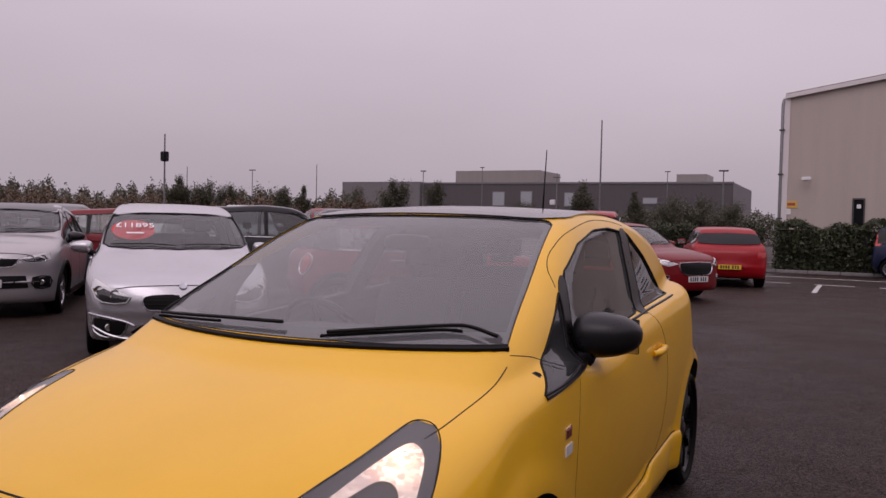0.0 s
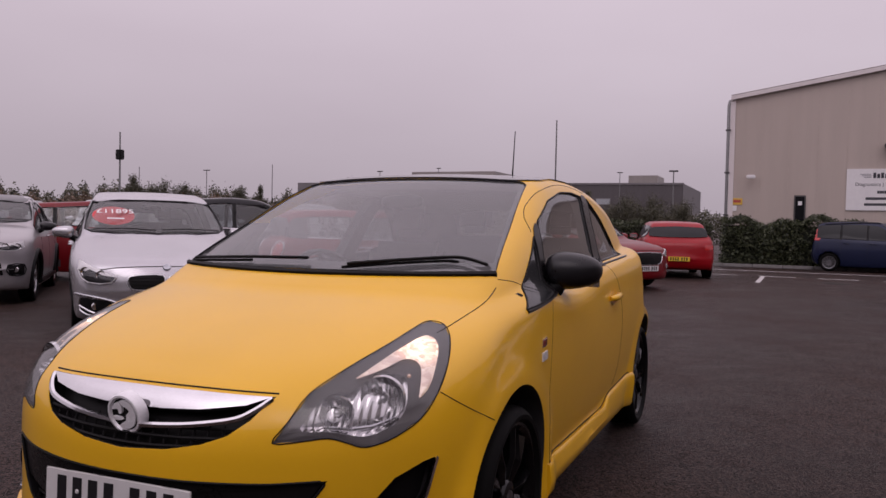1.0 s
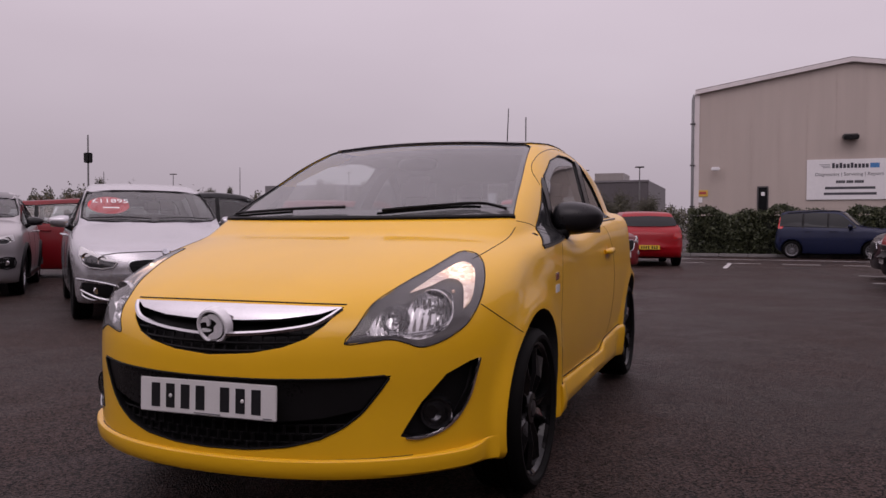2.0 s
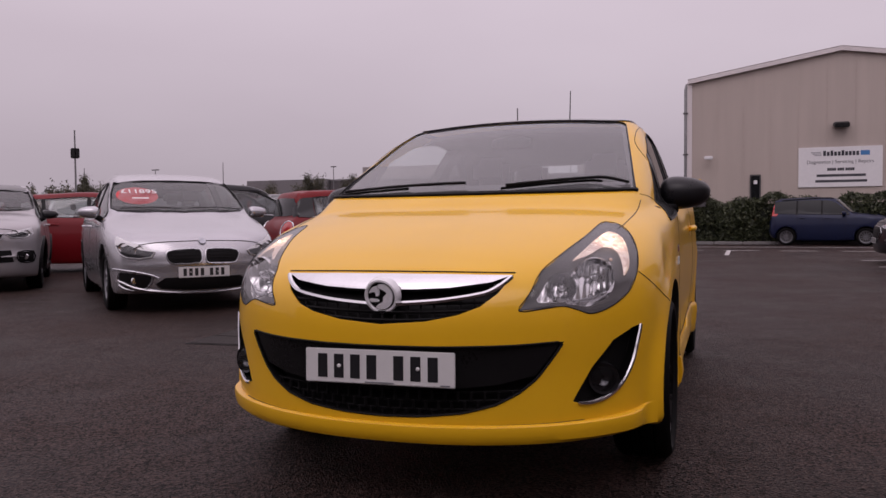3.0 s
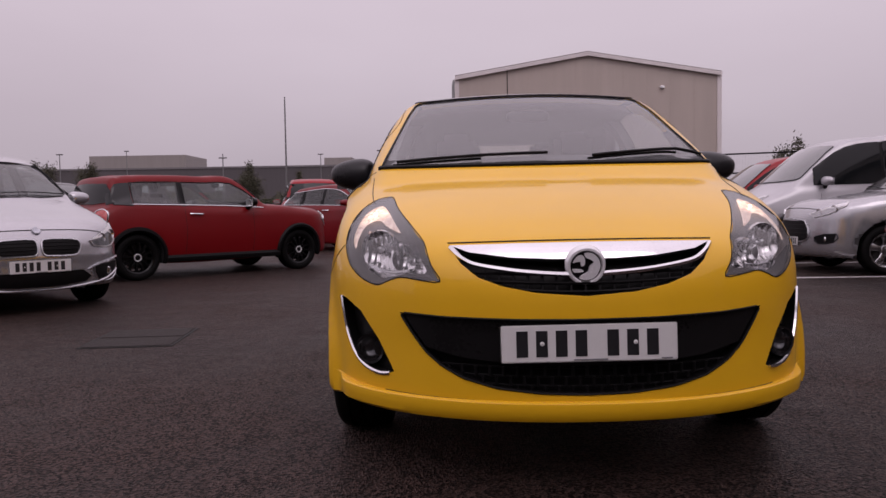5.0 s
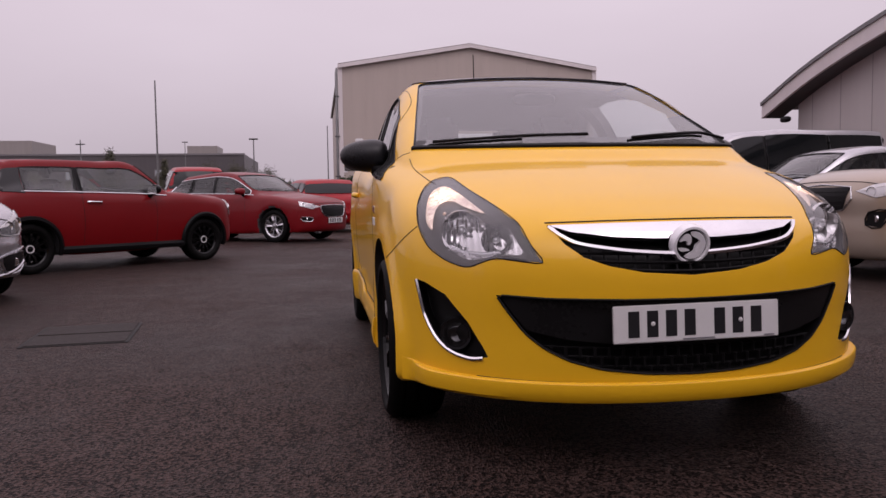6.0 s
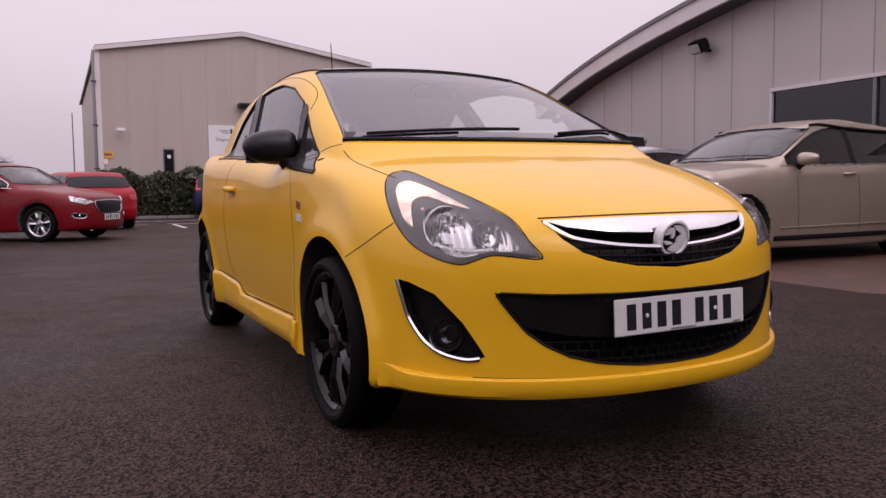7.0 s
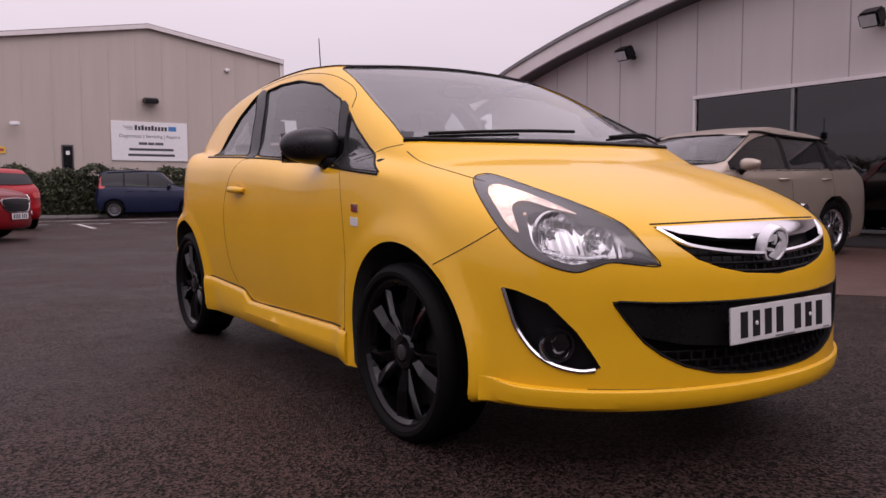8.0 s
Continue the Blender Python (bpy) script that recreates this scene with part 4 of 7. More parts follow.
        part("fog_bowl", lathe(bmesh.new(), [(0.03, 0.006), (0.026, 0.024), (0.008, 0.040), (-0.004, 0.042), (-0.006, 0.050), (0.02, 0.056)], 28, "y"), plain("fog_bowl_grey", (0.07, 0.07, 0.075), 0.12, metal=0.9), fog, m=Matrix.Translation(p0 + lf.d * 0.012) @ pose(0, 0, 0, 0, 0, s * 18))
        part("fog_lens", lathe(bmesh.new(), [(-0.004, 0.0005), (-0.004, 0.025), (0.0, 0.041)], 28, "y"), CLEARLENS, fog, m=Matrix.Translation(p0 + lf.d * 0.008) @ pose(0, 0, 0, 0, 0, s * 18))
        seam("chrome_edge", f, lf, [(0.538, 0.583), (0.522, 0.53), (0.500, 0.465), (0.456, 0.402), (0.40, 0.364), (0.33, 0.348), (0.284, 0.352)], CHROME, fog, 0.0065, off=0.001)
        door_mirror(car, s, 0.874, 1.545, 1.042, (0.110, 0.104, 0.082), MIRRORBLACK, (0.79, 1.47, 0.962))
        for hy in (c["hub_f"], c["hub_r"]):
            wheel(car, s * 0.752, hy, 0.31, 0.250, 0.205, RIMBLACK, "split", turn=62 if hy < 2 else 50, cap_mat=LAMPGREY)
        for hy in (c["hub_f"], c["hub_r"]):
            part("arch_liner", arch_liner(s, c, hy), BLACKPLASTIC, car)
        sheet("rear_lamp", f, SIDE[s], rounded([(3.72, 0.80), (3.90, 0.78), (3.93, 0.95), (3.80, 1.06), (3.70, 0.98)], 3), 0.004, REDLENS, car)
    edge = even(np.array(screen + screen[:1]), 160)[:-1]
    seam("screen_seal", f, FRONT, edge, SATINBLACK, car, 0.0024, 1, True)
    inner = np.stack([edge[:, 0] * 0.962, 1.25 + (edge[:, 1] - 1.25) * np.where(edge[:, 1] < 1.25, 0.82, 0.95)], 1)
    ring_mesh("screen_border", [FRONT.throw(f, edge * (1 - t) + inner * t) + np.array((0, 0.010, -0.006)) for t in (0, 0.5, 1)], plain("screen_frit", (0.018, 0.016, 0.018), 0.5), car)
    seam("cowl_strip", f, FRONT, [(-0.70, 1.052), (-0.4, 1.047), (0, 1.044), (0.4, 1.047), (0.70, 1.052)], BLACKPLASTIC, car, 0.012)
    sheet("roof_panel", f, ABOVE, rounded([(-0.56, 1.89), (-0.3, 1.81), (0, 1.785), (0.3, 1.81), (0.56, 1.89), (0.575, 2.2), (0.56, 2.8), (0.50, 3.42), (0.2, 3.50), (-0.2, 3.50), (-0.50, 3.42), (-0.56, 2.8), (-0.575, 2.2)], 4), 0.007, plain("roof_black", (0.020, 0.018, 0.022), 0.16, coat=0.6, vary=0.1), car, centre=(0, 2.6))
    part("aerial", tube(bmesh.new(), [(0.012, 3.30, 1.41), (0.014, 3.325, 1.64), (0.016, 3.35, 1.855)], [0.008, 0.004, 0.003], 8), BLACKPLASTIC, car)
    # wipers
    for line in ([(-0.62, 1.062), (-0.50, 1.068), (-0.25, 1.078), (0.0, 1.082)], [(0.18, 1.066), (0.36, 1.083), (0.52, 1.095), (0.58, 1.093), (0.665, 1.072)]):
        wip = new("wiper")
        wip.parent = car
        seam("wiper_arm", f, FRONT, line, BLACKPLASTIC, wip, 0.0065, off=0.016)
        seam("wiper_blade", f, FRONT, [(x - 0.02, z - 0.004) for x, z in line[:-1]], RUBBER, wip, 0.0055, off=0.005)
    # grilles
    sheet("grille_back", f, FRONT, grille_line, -0.045, BLACKPLASTIC, car, rings=(1.03, 0.5), skirt=0, centre=(0, 0.70))
    gr = new("front_grille")
    gr.parent = car
    for z in (0.628, 0.655, 0.682):
        half = 0.40 * max(0.1, 1 - ((0.74 - z) / 0.142) ** 3)
        seam("grille_bar", f, FRONT, [(-half, z), (-half / 2, z - 0.006), (0, z - 0.008), (half / 2, z - 0.006), (half, z)], BLACKPLASTIC, gr, 0.005, off=-0.012)
    for k in range(-8, 9):
        x = 0.043 * k
        zlo = 0.606 + 0.10 * (abs(x) / 0.40) ** 2
        seam("grille_rib", f, FRONT, [(x, zlo), (x, 0.69)], BLACKPLASTIC, gr, 0.004, 3, off=-0.016)
    sheet("chrome_wing", f, FRONT, mirrored([(0, 0.760), (0.2, 0.759), (0.402, 0.755), (0.345, 0.735), (0.22, 0.719), (0.1, 0.713), (0, 0.712)]), 0.004, CHROME, gr, centre=(0, 0.737), rings=(1, 0.97, 0.6), lift=0.004)
    for s in (-1, 1):
        seam("chrome_strip", f, FRONT, [(s * 0.402, 0.752), (s * 0.375, 0.727), (s * 0.33, 0.703), (s * 0.22, 0.684), (s * 0.13, 0.675), (s * 0.05, 0.670)], CHROME, gr, 0.0085, off=0.0)
    emblem = new("round_emblem")
    emblem.parent = car
    emblem.matrix_local = pose(0, 0.030, 0.695, 12)
    part("emblem_ring", lathe(bmesh.new(), [(0.02, 0.060), (0.0, 0.060), (-0.012, 0.056), (-0.013, 0.050), (-0.006, 0.046)], 40, "y"), EMBLEMSILVER, emblem)
    part("emblem_disc", lathe(bmesh.new(), [(-0.004, 0.0005), (-0.005, 0.048)], 40, "y"), BLACKPLASTIC, emblem)
    for mark in ([(-0.006, 0.040), (0.016, 0.040), (0.034, 0.026), (0.042, 0.004), (0.036, -0.020), (0.022, -0.036), (0.000, -0.042), (-0.020, -0.036), (-0.010, -0.026), (0.006, -0.016), (0.010, 0.000), (0.022, 0.012), (0.010, 0.022), (-0.002, 0.028)],
                 [(-0.040, 0.012), (-0.028, 0.030), (-0.012, 0.034), (-0.004, 0.020), (-0.006, 0.004), (-0.016, 0.002), (-0.018, 0.014), (-0.030, 0.014)],
                 [(-0.040, -0.008), (-0.014, -0.010), (-0.008, -0.016), (-0.034, -0.018)]):
        part("emblem_mark", prism(bmesh.new(), rounded(mark, 3), lambda u, v, d: (u, d, v), -0.012, -0.004), EMBLEMSILVER, emblem)
    sheet("bumper_panel", f, FRONT, mirrored([(0, 0.533), (0.2, 0.534), (0.43, 0.539), (0.558, 0.546), (0.53, 0.505), (0.486, 0.445), (0.37, 0.418), (0.2, 0.402), (0, 0.398)]), -0.006, SATINBLACK, car, centre=(0, 0.47), rings=(1, 0.93, 0.7, 0.4))
    for line, name in ((low_line, "grille_liner"), (grille_line, "grille_liner")):
        uv = np.array(line) * (1, 1)
        mid = np.array((0, np.mean(uv[:, 1])))
        uv = even(np.concatenate([uv, uv[:1]]), 120)[:-1]
        q = FRONT.throw(f, mid + (uv - mid) * (0.990, 0.975))
        ring_mesh(name, [q + FRONT.d * 0.001, q + FRONT.d * 0.075], BLACKPLASTIC, car)
    lg = new("lower_grille")
    lg.parent = car
    sheet("grille_back", f, FRONT, low_line, -0.052, BLACKPLASTIC, lg, rings=(1.03, 0.5), skirt=0, centre=(0, 0.42))
    for z in (0.340, 0.368, 0.396):
        half = 0.27 + 0.19 * ((z - 0.324) / 0.08) ** 0.6
        seam("grille_bar", f, FRONT, [(-half, z), (-half / 2, z - 0.004), (0, z - 0.006), (half / 2, z - 0.004), (half, z)], BLACKPLASTIC, lg, 0.0034, off=-0.022)
    for r, (za, zb) in enumerate(((0.318, 0.340), (0.340, 0.368), (0.368, 0.398))):
        for k in range(-10, 11):
            x = 0.042 * (k + 0.5 * (r % 2))
            if abs(x) < 0.25 + 0.09 * r:
                seam("grille_rib", f, FRONT, [(x, za - 0.004), (x, zb - 0.004)], BLACKPLASTIC, lg, 0.0052, 2, off=-0.018)
    seam("grille_edge", f, FRONT, even(np.array([*low_line, low_line[0]]), 90)[:-1], BLACKPLASTIC, car, 0.004, 1, True)
    part("front_lip", front_lip(f), YELLOW, car)
    seam("panel_gap", f, FRONT, [(-0.62, 0.296), (-0.5, 0.293), (-0.25, 0.290), (0, 0.289), (0.25, 0.290), (0.5, 0.293), (0.62, 0.296)], GAP, car, 0.0022)
    seam("panel_gap", f, FRONT, [(-0.41, 0.764), (-0.2, 0.768), (0, 0.769), (0.2, 0.768), (0.41, 0.764)], GAP, car, 0.003)
    number_plate(car, pose(0, -0.012, 0.470, -2, -0.35))
    # cabin
    part("dashboard", blob(bmesh.new(), (0, 1.42, 0.86), (0.70, 0.30, 0.155), 3.4), TRIM, car)
    st = new("steering_wheel")
    st.parent = car
    st.matrix_local = pose(-0.36, 1.66, 0.93, -62)
    bm = bmesh.new()
    tube(bm, [(0.185 * math.cos(a), 0.185 * math.sin(a), 0) for a in np.linspace(0, 2 * math.pi, 33)], 0.016, 8, False)
    part("rim", bm, BLACKPLASTIC, st)
    part("hub", blob(bmesh.new(), (0, 0, -0.01), (0.07, 0.06, 0.03), 2.6), TRIM, st)
    for a in (0, math.pi, -math.pi / 2):
        part("spoke", tube(bmesh.new(), [(0.05 * math.cos(a), 0.05 * math.sin(a), 0), (0.18 * math.cos(a), 0.18 * math.sin(a), 0)], 0.014, 6), BLACKPLASTIC, st)
    for s in (-1, 1):
        seat(car, s * 0.36, 2.12, 0.45)
    seat(car, 0, 3.02, 0.48, True, 1.15)
    part("interior_mirror", blob(bmesh.new(), (0, 1.72, 1.335), (0.11, 0.02, 0.033), 3.0), BLACKPLASTIC, car)
    return car


def arch_r(c, a, front=False):
    """The arch sits closer to the tyre behind the wheel than above it."""
    if not c.get("sharp_arches"):
        return c["arch"]
    return c["arch"] - 0.046 * max(0.0, math.cos(a)) ** 2 + (0.045 * max(0.0, -math.cos(a)) ** 3 if front else 0.0)


def arch_liner(s, c, hy):
    bm = bmesh.new()
    rings = []
    for x in (0.525, c["w"] - 0.13):
        rings.append([bm.verts.new((s * x, hy + (arch_r(c, a, hy < 2) + 0.006) * math.cos(a), c["r"] + 0.006 + (arch_r(c, a, hy < 2) + 0.006) * math.sin(a))) for a in np.linspace(-0.2, math.pi + 0.2, 25)])
    for i in range(24):
        bm.faces.new((rings[0][i], rings[0][i + 1], rings[1][i + 1], rings[1][i]))
    mid = bm.verts.new((s * 0.525, hy, c["r"]))
    for i in range(24):
        bm.faces.new((rings[0][i], rings[0][i + 1], mid))
    return bm


# ---- the other cars ----
def plain_spec(L, W, H, fo, wb, r, hood, cowl, top, peak, rear, belt, rake=0.25, nose_plan=(0.62, 2.3), tail_plan=(0.4, 2.8), lean=0.33, inset=0.075, clear=0.19, upright=0.0):
    """Profile curves from a car's main measures: cowl, top of the screen, roof peak and roof end as (y, z)."""
    w = W / 2
    c = dict(w=w, r=r, hub_f=fo, hub_r=fo + wb, arch=r + 0.045, deck_crown=0.07, deck_edge=0.10, tuck=0.30, wide_at=0.60, nose_plan=nose_plan, tail_plan=tail_plan)
    c["deck"] = curve((0, hood - 0.10), (0.07, hood), (cowl[0] * 0.5, hood + 0.62 * (cowl[1] - hood)), (cowl[0], cowl[1]), (cowl[0] + 0.35, belt + 0.05), (L * 0.6, belt + 0.09), (L - 0.3, belt + 0.10), (L, belt - 0.05))
    c["width"] = curve((0, w - 0.06), (0.5, w - 0.012), (L * 0.5, w), (L - 0.5, w - 0.01), (L, w - 0.05))
    c["nose"] = curve((0.16, 0.07), (0.28, 0.012), (0.45, 0.0), (0.6, 0.008), (hood - 0.08, 0.035), (hood, 0.085), (hood + 0.06, 0.2), (hood + 0.2, 0.7 - upright))
    c["tail"] = curve((0.2, L - 0.11), (0.36, L - 0.015), (0.6, L), (belt, L - 0.05), (H, L - 0.05 - rake))
    c["roof"] = curve((cowl[0] - 0.25, cowl[1] - 0.14), cowl, ((cowl[0] + top[0]) / 2, (cowl[1] + top[1]) / 2 + 0.02), top, peak, (0.5 * (peak[0] + rear[0]), 0.5 * (peak[1] + rear[1]) + 0.022), (rear[0] - 0.22, rear[1] + 0.22 * (peak[1] - rear[1]) / (rear[0] - peak[0]) + 0.020), rear, (rear[0] + 0.16, rear[1] - 0.12), (min(L - 0.05, rear[0] + 0.18 + rake), belt), (L, belt - 0.35))
    c["roof_y"] = (cowl[0], rear[0] + 0.4)
    c["roof_crown"], c["screen_bow"], c["belt"], c["lean"] = 0.060, 0.24, belt, lean
    c["cabin"] = curve((cowl[0] - 0.2, w - inset - 0.06), (cowl[0] + 0.4, w - inset), (L * 0.6, w - inset), (L, w - inset - 0.06))
    c["sill"] = curve((0, clear + 0.02), (fo, clear), (fo + wb, clear), (L, clear + 0.06))
    c["floor"], c["fire"], c["back"] = 0.36, cowl[0] + 0.12, rear[0] + 0.05 + rake * 0.5
    c["L"], c["H"], c["top"], c["rear"], c["cowl"], c["hood"], c["cab_round"] = L, H, top, rear, cowl, hood, 0.05
    return c


def side_panes(c, splits, start, end, drop=0.115, rise=0.05):
    """Side-window outlines between the belt and the roof, parted at the pillars."""
    belt = c["belt"] + 0.025
    panes = []
    edges = [start] + list(splits) + [end]
    for n, (a, b) in enumerate(zip(edges, edges[1:])):
        a2, b2 = a + (0.03 if n else 0), b - (0.03 if n < len(edges) - 2 else 0)
        ys = np.linspace(a2, b2, 7)
        tops = [(y, float(c["roof"](np.array(y - 0.06))) - drop) for y in ys]
        lows = [(y, belt + rise * (y - start) / (end - start)) for y in ys]
        tops = [(y, t) for (y, t), (_, lo) in zip(tops, lows) if t > lo + 0.02]
        panes.append(lows + tops[::-1])
    return panes


def heading(x, y, hx, hy, back):
    """The pose of a car from its front axle's middle, the way it faces, and how far the axle lies behind the nose."""
    turn = math.degrees(math.atan2(hx, -hy))
    k = math.hypot(hx, hy)
    return pose(x + hx / k * back, y + hy / k * back, 0, 0, 0, turn)


def parked_car(c, colour, m, label, splits, glass_ends, group="parked cars", cut=True, roof_mat=None, rim=None, style="five", rails=None, arches=None, grille=None, lamp=None, tail=None, plate=None, chrome_line=False, handles=True, low_grille=None, fog=None, mirror_mat=None, seats=True, step=0.042, glass=None, lower=None, screen_low=0.03, tail_ring=False, lamp_mat=None, rear_cut=True, black_quarter=None, hub_ring=False):
    car = thing("car", m, label, "car", group)
    f = solid(c)
    L, w = c["L"], c["w"]
    cy, cz = c["cowl"]
    ty, tz = c["top"]
    hw = w - 0.175
    screen = mirrored([(0, tz - 0.02), (hw * 0.5, tz - 0.025), (hw * 0.91, tz - 0.045), (hw * 1.0, (cz + tz) / 2), (hw * 1.035, cz + screen_low + 0.045), (hw * 0.95, cz + screen_low + 0.016), (hw * 0.6, cz + screen_low), (0, cz + screen_low - 0.005)])
    rz = c["rear"][1]
    rearg = mirrored([(0, rz - 0.09), (hw * 0.8, rz - 0.11), (hw * 0.95, rz - 0.2), (hw * 0.98, c["belt"] + 0.09), (hw * 0.5, c["belt"] + 0.07), (0, c["belt"] + 0.07)])
    panes = side_panes(c, splits, *glass_ends)
    c["hollow"], c["shell"] = cut, 0.075
    pr, qr = skin(hollowed(c, f), (-w - 0.1, -0.09, 0.1), (w + 0.1, L + 0.09, c["H"] + 0.08), step)
    glass = glass or (TINTED if cut else DARKGLASS)
    if cut:
        bm = bmesh.new()
        for s in (-1, 1):
            for line in panes:
                opening(bm, f, SIDE[s], line, 0.16)
        bm2 = bmesh.new()
        opening(bm2, f, FRONT, screen, 0.42)
        if rear_cut:
            opening(bm2, f, rear_frame(L), rearg, 0.24)
        body = cut_out("body", pr, qr, [knife_mesh(bm), knife_mesh(bm2)], colour, car, f)
    else:
        body = part("body", mesh_of("body", pr, qr, colour, keep=True), colour, car)
    if lower:
        split_bumper(body, lower, c["hub_f"], car)
    off = -0.005 if cut else 0.018
    sheet("windscreen", f, FRONT, screen, off, SCREEN if cut else SKYPALEGLASS, car, rings=(1.01, 0.7, 0.35), skirt=0)
    seam("screen_seal", f, FRONT, screen, SATINBLACK, car, 0.008, 1, True, off=0.004)
    sheet("rear_window", f, rear_frame(L), rearg, off if rear_cut else 0.008, glass if rear_cut else DARKGLASS, car, rings=(1.01, 0.7, 0.35), skirt=0)
    for s in (-1, 1):
        for line in panes:
            sheet("side_window", f, SIDE[s], line, off, glass, car, rings=(1.005, 0.6, 0.3), skirt=0)
            seam("window_seal", f, SIDE[s], line, SATINBLACK, car, 0.007, 1, True)
        for sp in splits:
            lo, hi = c["belt"] + 0.03, float(c["roof"](np.array(sp - 0.06))) - 0.115
            if hi > lo + 0.05:
                sheet("pillar_trim", f, SIDE[s], [(sp - 0.03, lo), (sp + 0.03, lo), (sp + 0.03, hi), (sp - 0.03, hi)], 0.003, SATINBLACK, car, rings=(1, 0.5))
        if black_quarter:
            sheet("black_pillar", f, SIDE[s], black_quarter, 0.009, GLOSSBLACK, car, rings=(1, 0.6, 0.3))
        if chrome_line:
            seam("belt_strip", f, SIDE[s], [(glass_ends[0] - 0.1, c["belt"] + 0.0), (L * 0.5, c["belt"] + 0.03), (glass_ends[1] + 0.05, c["belt"] + 0.06)], CHROME, car, 0.010)
        if chrome_line == "round":
            seam("window_chrome", f, SIDE[s], [panes[0][0], *[p for q in panes for p in reversed(q[7:])], panes[-1][6]], CHROME, car, 0.012, 2)
        # doors
        for a in [glass_ends[0] + 0.10] + [sp for sp in splits]:
            seam("panel_gap", f, SIDE[s], [(a, c["belt"]), (a - 0.01, 0.65), (a + 0.01, 0.34)], GAP, car, 0.003, 3)
        if handles:
            for sp in splits[: 2]:
                q = SIDE[s].throw(f, [(sp - 0.18, c["belt"] - 0.08)])[0]
                part("door_handle", tube(bmesh.new(), [(q[0], sp - 0.26, q[2]), (q[0] + s * 0.03, sp - 0.23, q[2]), (q[0] + s * 0.03, sp - 0.10, q[2] + 0.005), (q[0], sp - 0.07, q[2] + 0.005)], 0.013, 8), CHROME if chrome_line else colour, car)
        mz = c["belt"] + 0.075
        door_mirror(car, s, w + 0.07, glass_ends[0] + 0.16, mz, (0.115, 0.08, 0.075), mirror_mat or colour, (w - 0.06, glass_ends[0] + 0.16, c["belt"] + 0.0))
        for hy in (c["hub_f"], c["hub_r"]):
            wheel(car, s * (w - 0.125), hy, c["r"], c["r"] * 0.68, 0.205, rim or DULLCHROME, style, turn=23, hub_ring=hub_ring)
        for hy in (c["hub_f"], c["hub_r"]):
            part("arch_liner", arch_liner(s, c, hy), BLACKPLASTIC, car)
        if arches:
            for hy in (c["hub_f"], c["hub_r"]):
                line = [(hy + (c["arch"] + 0.022) * math.cos(a), max(c["r"] + (c["arch"] + 0.022) * math.sin(a), 0.22)) for a in np.linspace(-0.25, math.pi + 0.25, 13)]
                seam("arch_trim", f, SIDE[s], line, arches, car, 0.034, 2)
            seam("sill_trim", f, SIDE[s], [(c["hub_f"] + c["arch"] + 0.03, 0.27), (L / 2, 0.27), (c["hub_r"] - c["arch"] - 0.03, 0.27)], arches, car, 0.05)
        if lamp:
            q = new("headlight")
            q.parent = car
            lf = lamp_frame(s)
            # from the front's own measures: inner, outer and height
            line = lamp[1:] if lamp[0] == "wrap" else [((x - 0.9) * 0.866 + (y + 0.9) * 0.5, z) for x, y, z in lamp_points(f, lamp)]
            sheet("bezel", f, lf, line, 0.008, lamp_mat or plain("pale_lamp", (0.55, 0.55, 0.56), 0.22, metal=0.6), q, rings=(1, 0.6, 0.3))
            cen = np.mean(line, 0)
            brow = [np.array(p) for p in line[: len(line) // 2 + 1]]
            sheet("lamp_brow", f, lf, [tuple(p) for p in brow] + [tuple(cen + 0.45 * (p - cen)) for p in reversed(brow)], 0.012, BRIGHTCHROME, q, rings=(1, 0.5), skirt=0.006)
            for k in (-0.22, 0.2):
                cc = cen + k * (np.array(line[len(line) // 2]) - np.array(line[0]))
                p0 = lf.throw(f, [cc])[0]
                part("reflector_bowl", lathe(bmesh.new(), [(0.01, 0.008), (0.004, 0.03), (-0.008, 0.043), (-0.008, 0.048), (0.01, 0.05)], 20, "y"), REFLECTOR, q, m=Matrix.Translation(p0 - lf.d * 0.004) @ pose(0, 0, 0, 0, 0, s * 22))
            sheet("lens", f, lf, line, 0.017, CLEARLENS, q, rings=(1, 0.8, 0.4), skirt=0.016)
            seam("lamp_edge", f, lf, line[len(line) // 2:] + line[:1], PALECHROME, q, 0.006, 1, off=0.012)
        if fog:
            q = new("fog_light")
            q.parent = car
            sheet("fog_pocket", f, FRONT, [(s * x, z) for x, z in fog], 0.009, BLACKPLASTIC, q, rings=(1, 0.5))
            cc = np.mean(fog, 0)
            p0 = FRONT.throw(f, [(s * cc[0], cc[1])])[0]
            part("fog_lens", lathe(bmesh.new(), [(-0.012, 0.0005), (-0.012, 0.03), (0.0, 0.038)], 18, "y"), REFLECTOR, q, m=Matrix.Translation(p0))
            seam("fog_trim", f, FRONT, [(s * x, z) for x, z in fog], DULLCHROME if chrome_line else BLACKPLASTIC, q, 0.008, 2, True, off=0.008)
        if tail:
            sheet("rear_lamp", f, Frame((s * 0.9, L + 0.9, 0), (s * 0.866, -0.5, 0), (0, 0, 1), (-s * 0.5, -0.866, 0), 2.6), tail, 0.010, REDLENS, car)
            if tail_ring:
                seam("lamp_ring", f, Frame((s * 0.9, L + 0.9, 0), (s * 0.866, -0.5, 0), (0, 0, 1), (-s * 0.5, -0.866, 0), 2.6), tail, CHROME, car, 0.011, 3, True, off=0.008)
        if rails:
            rz2 = [(s * (w - 0.27), ty + 0.12), (s * (w - 0.255), (ty + c["rear"][0]) / 2), (s * (w - 0.27), c["rear"][0] - 0.1)]
            seam("roof_rail", f, ABOVE, rz2, rails, car, 0.015, off=0.014)
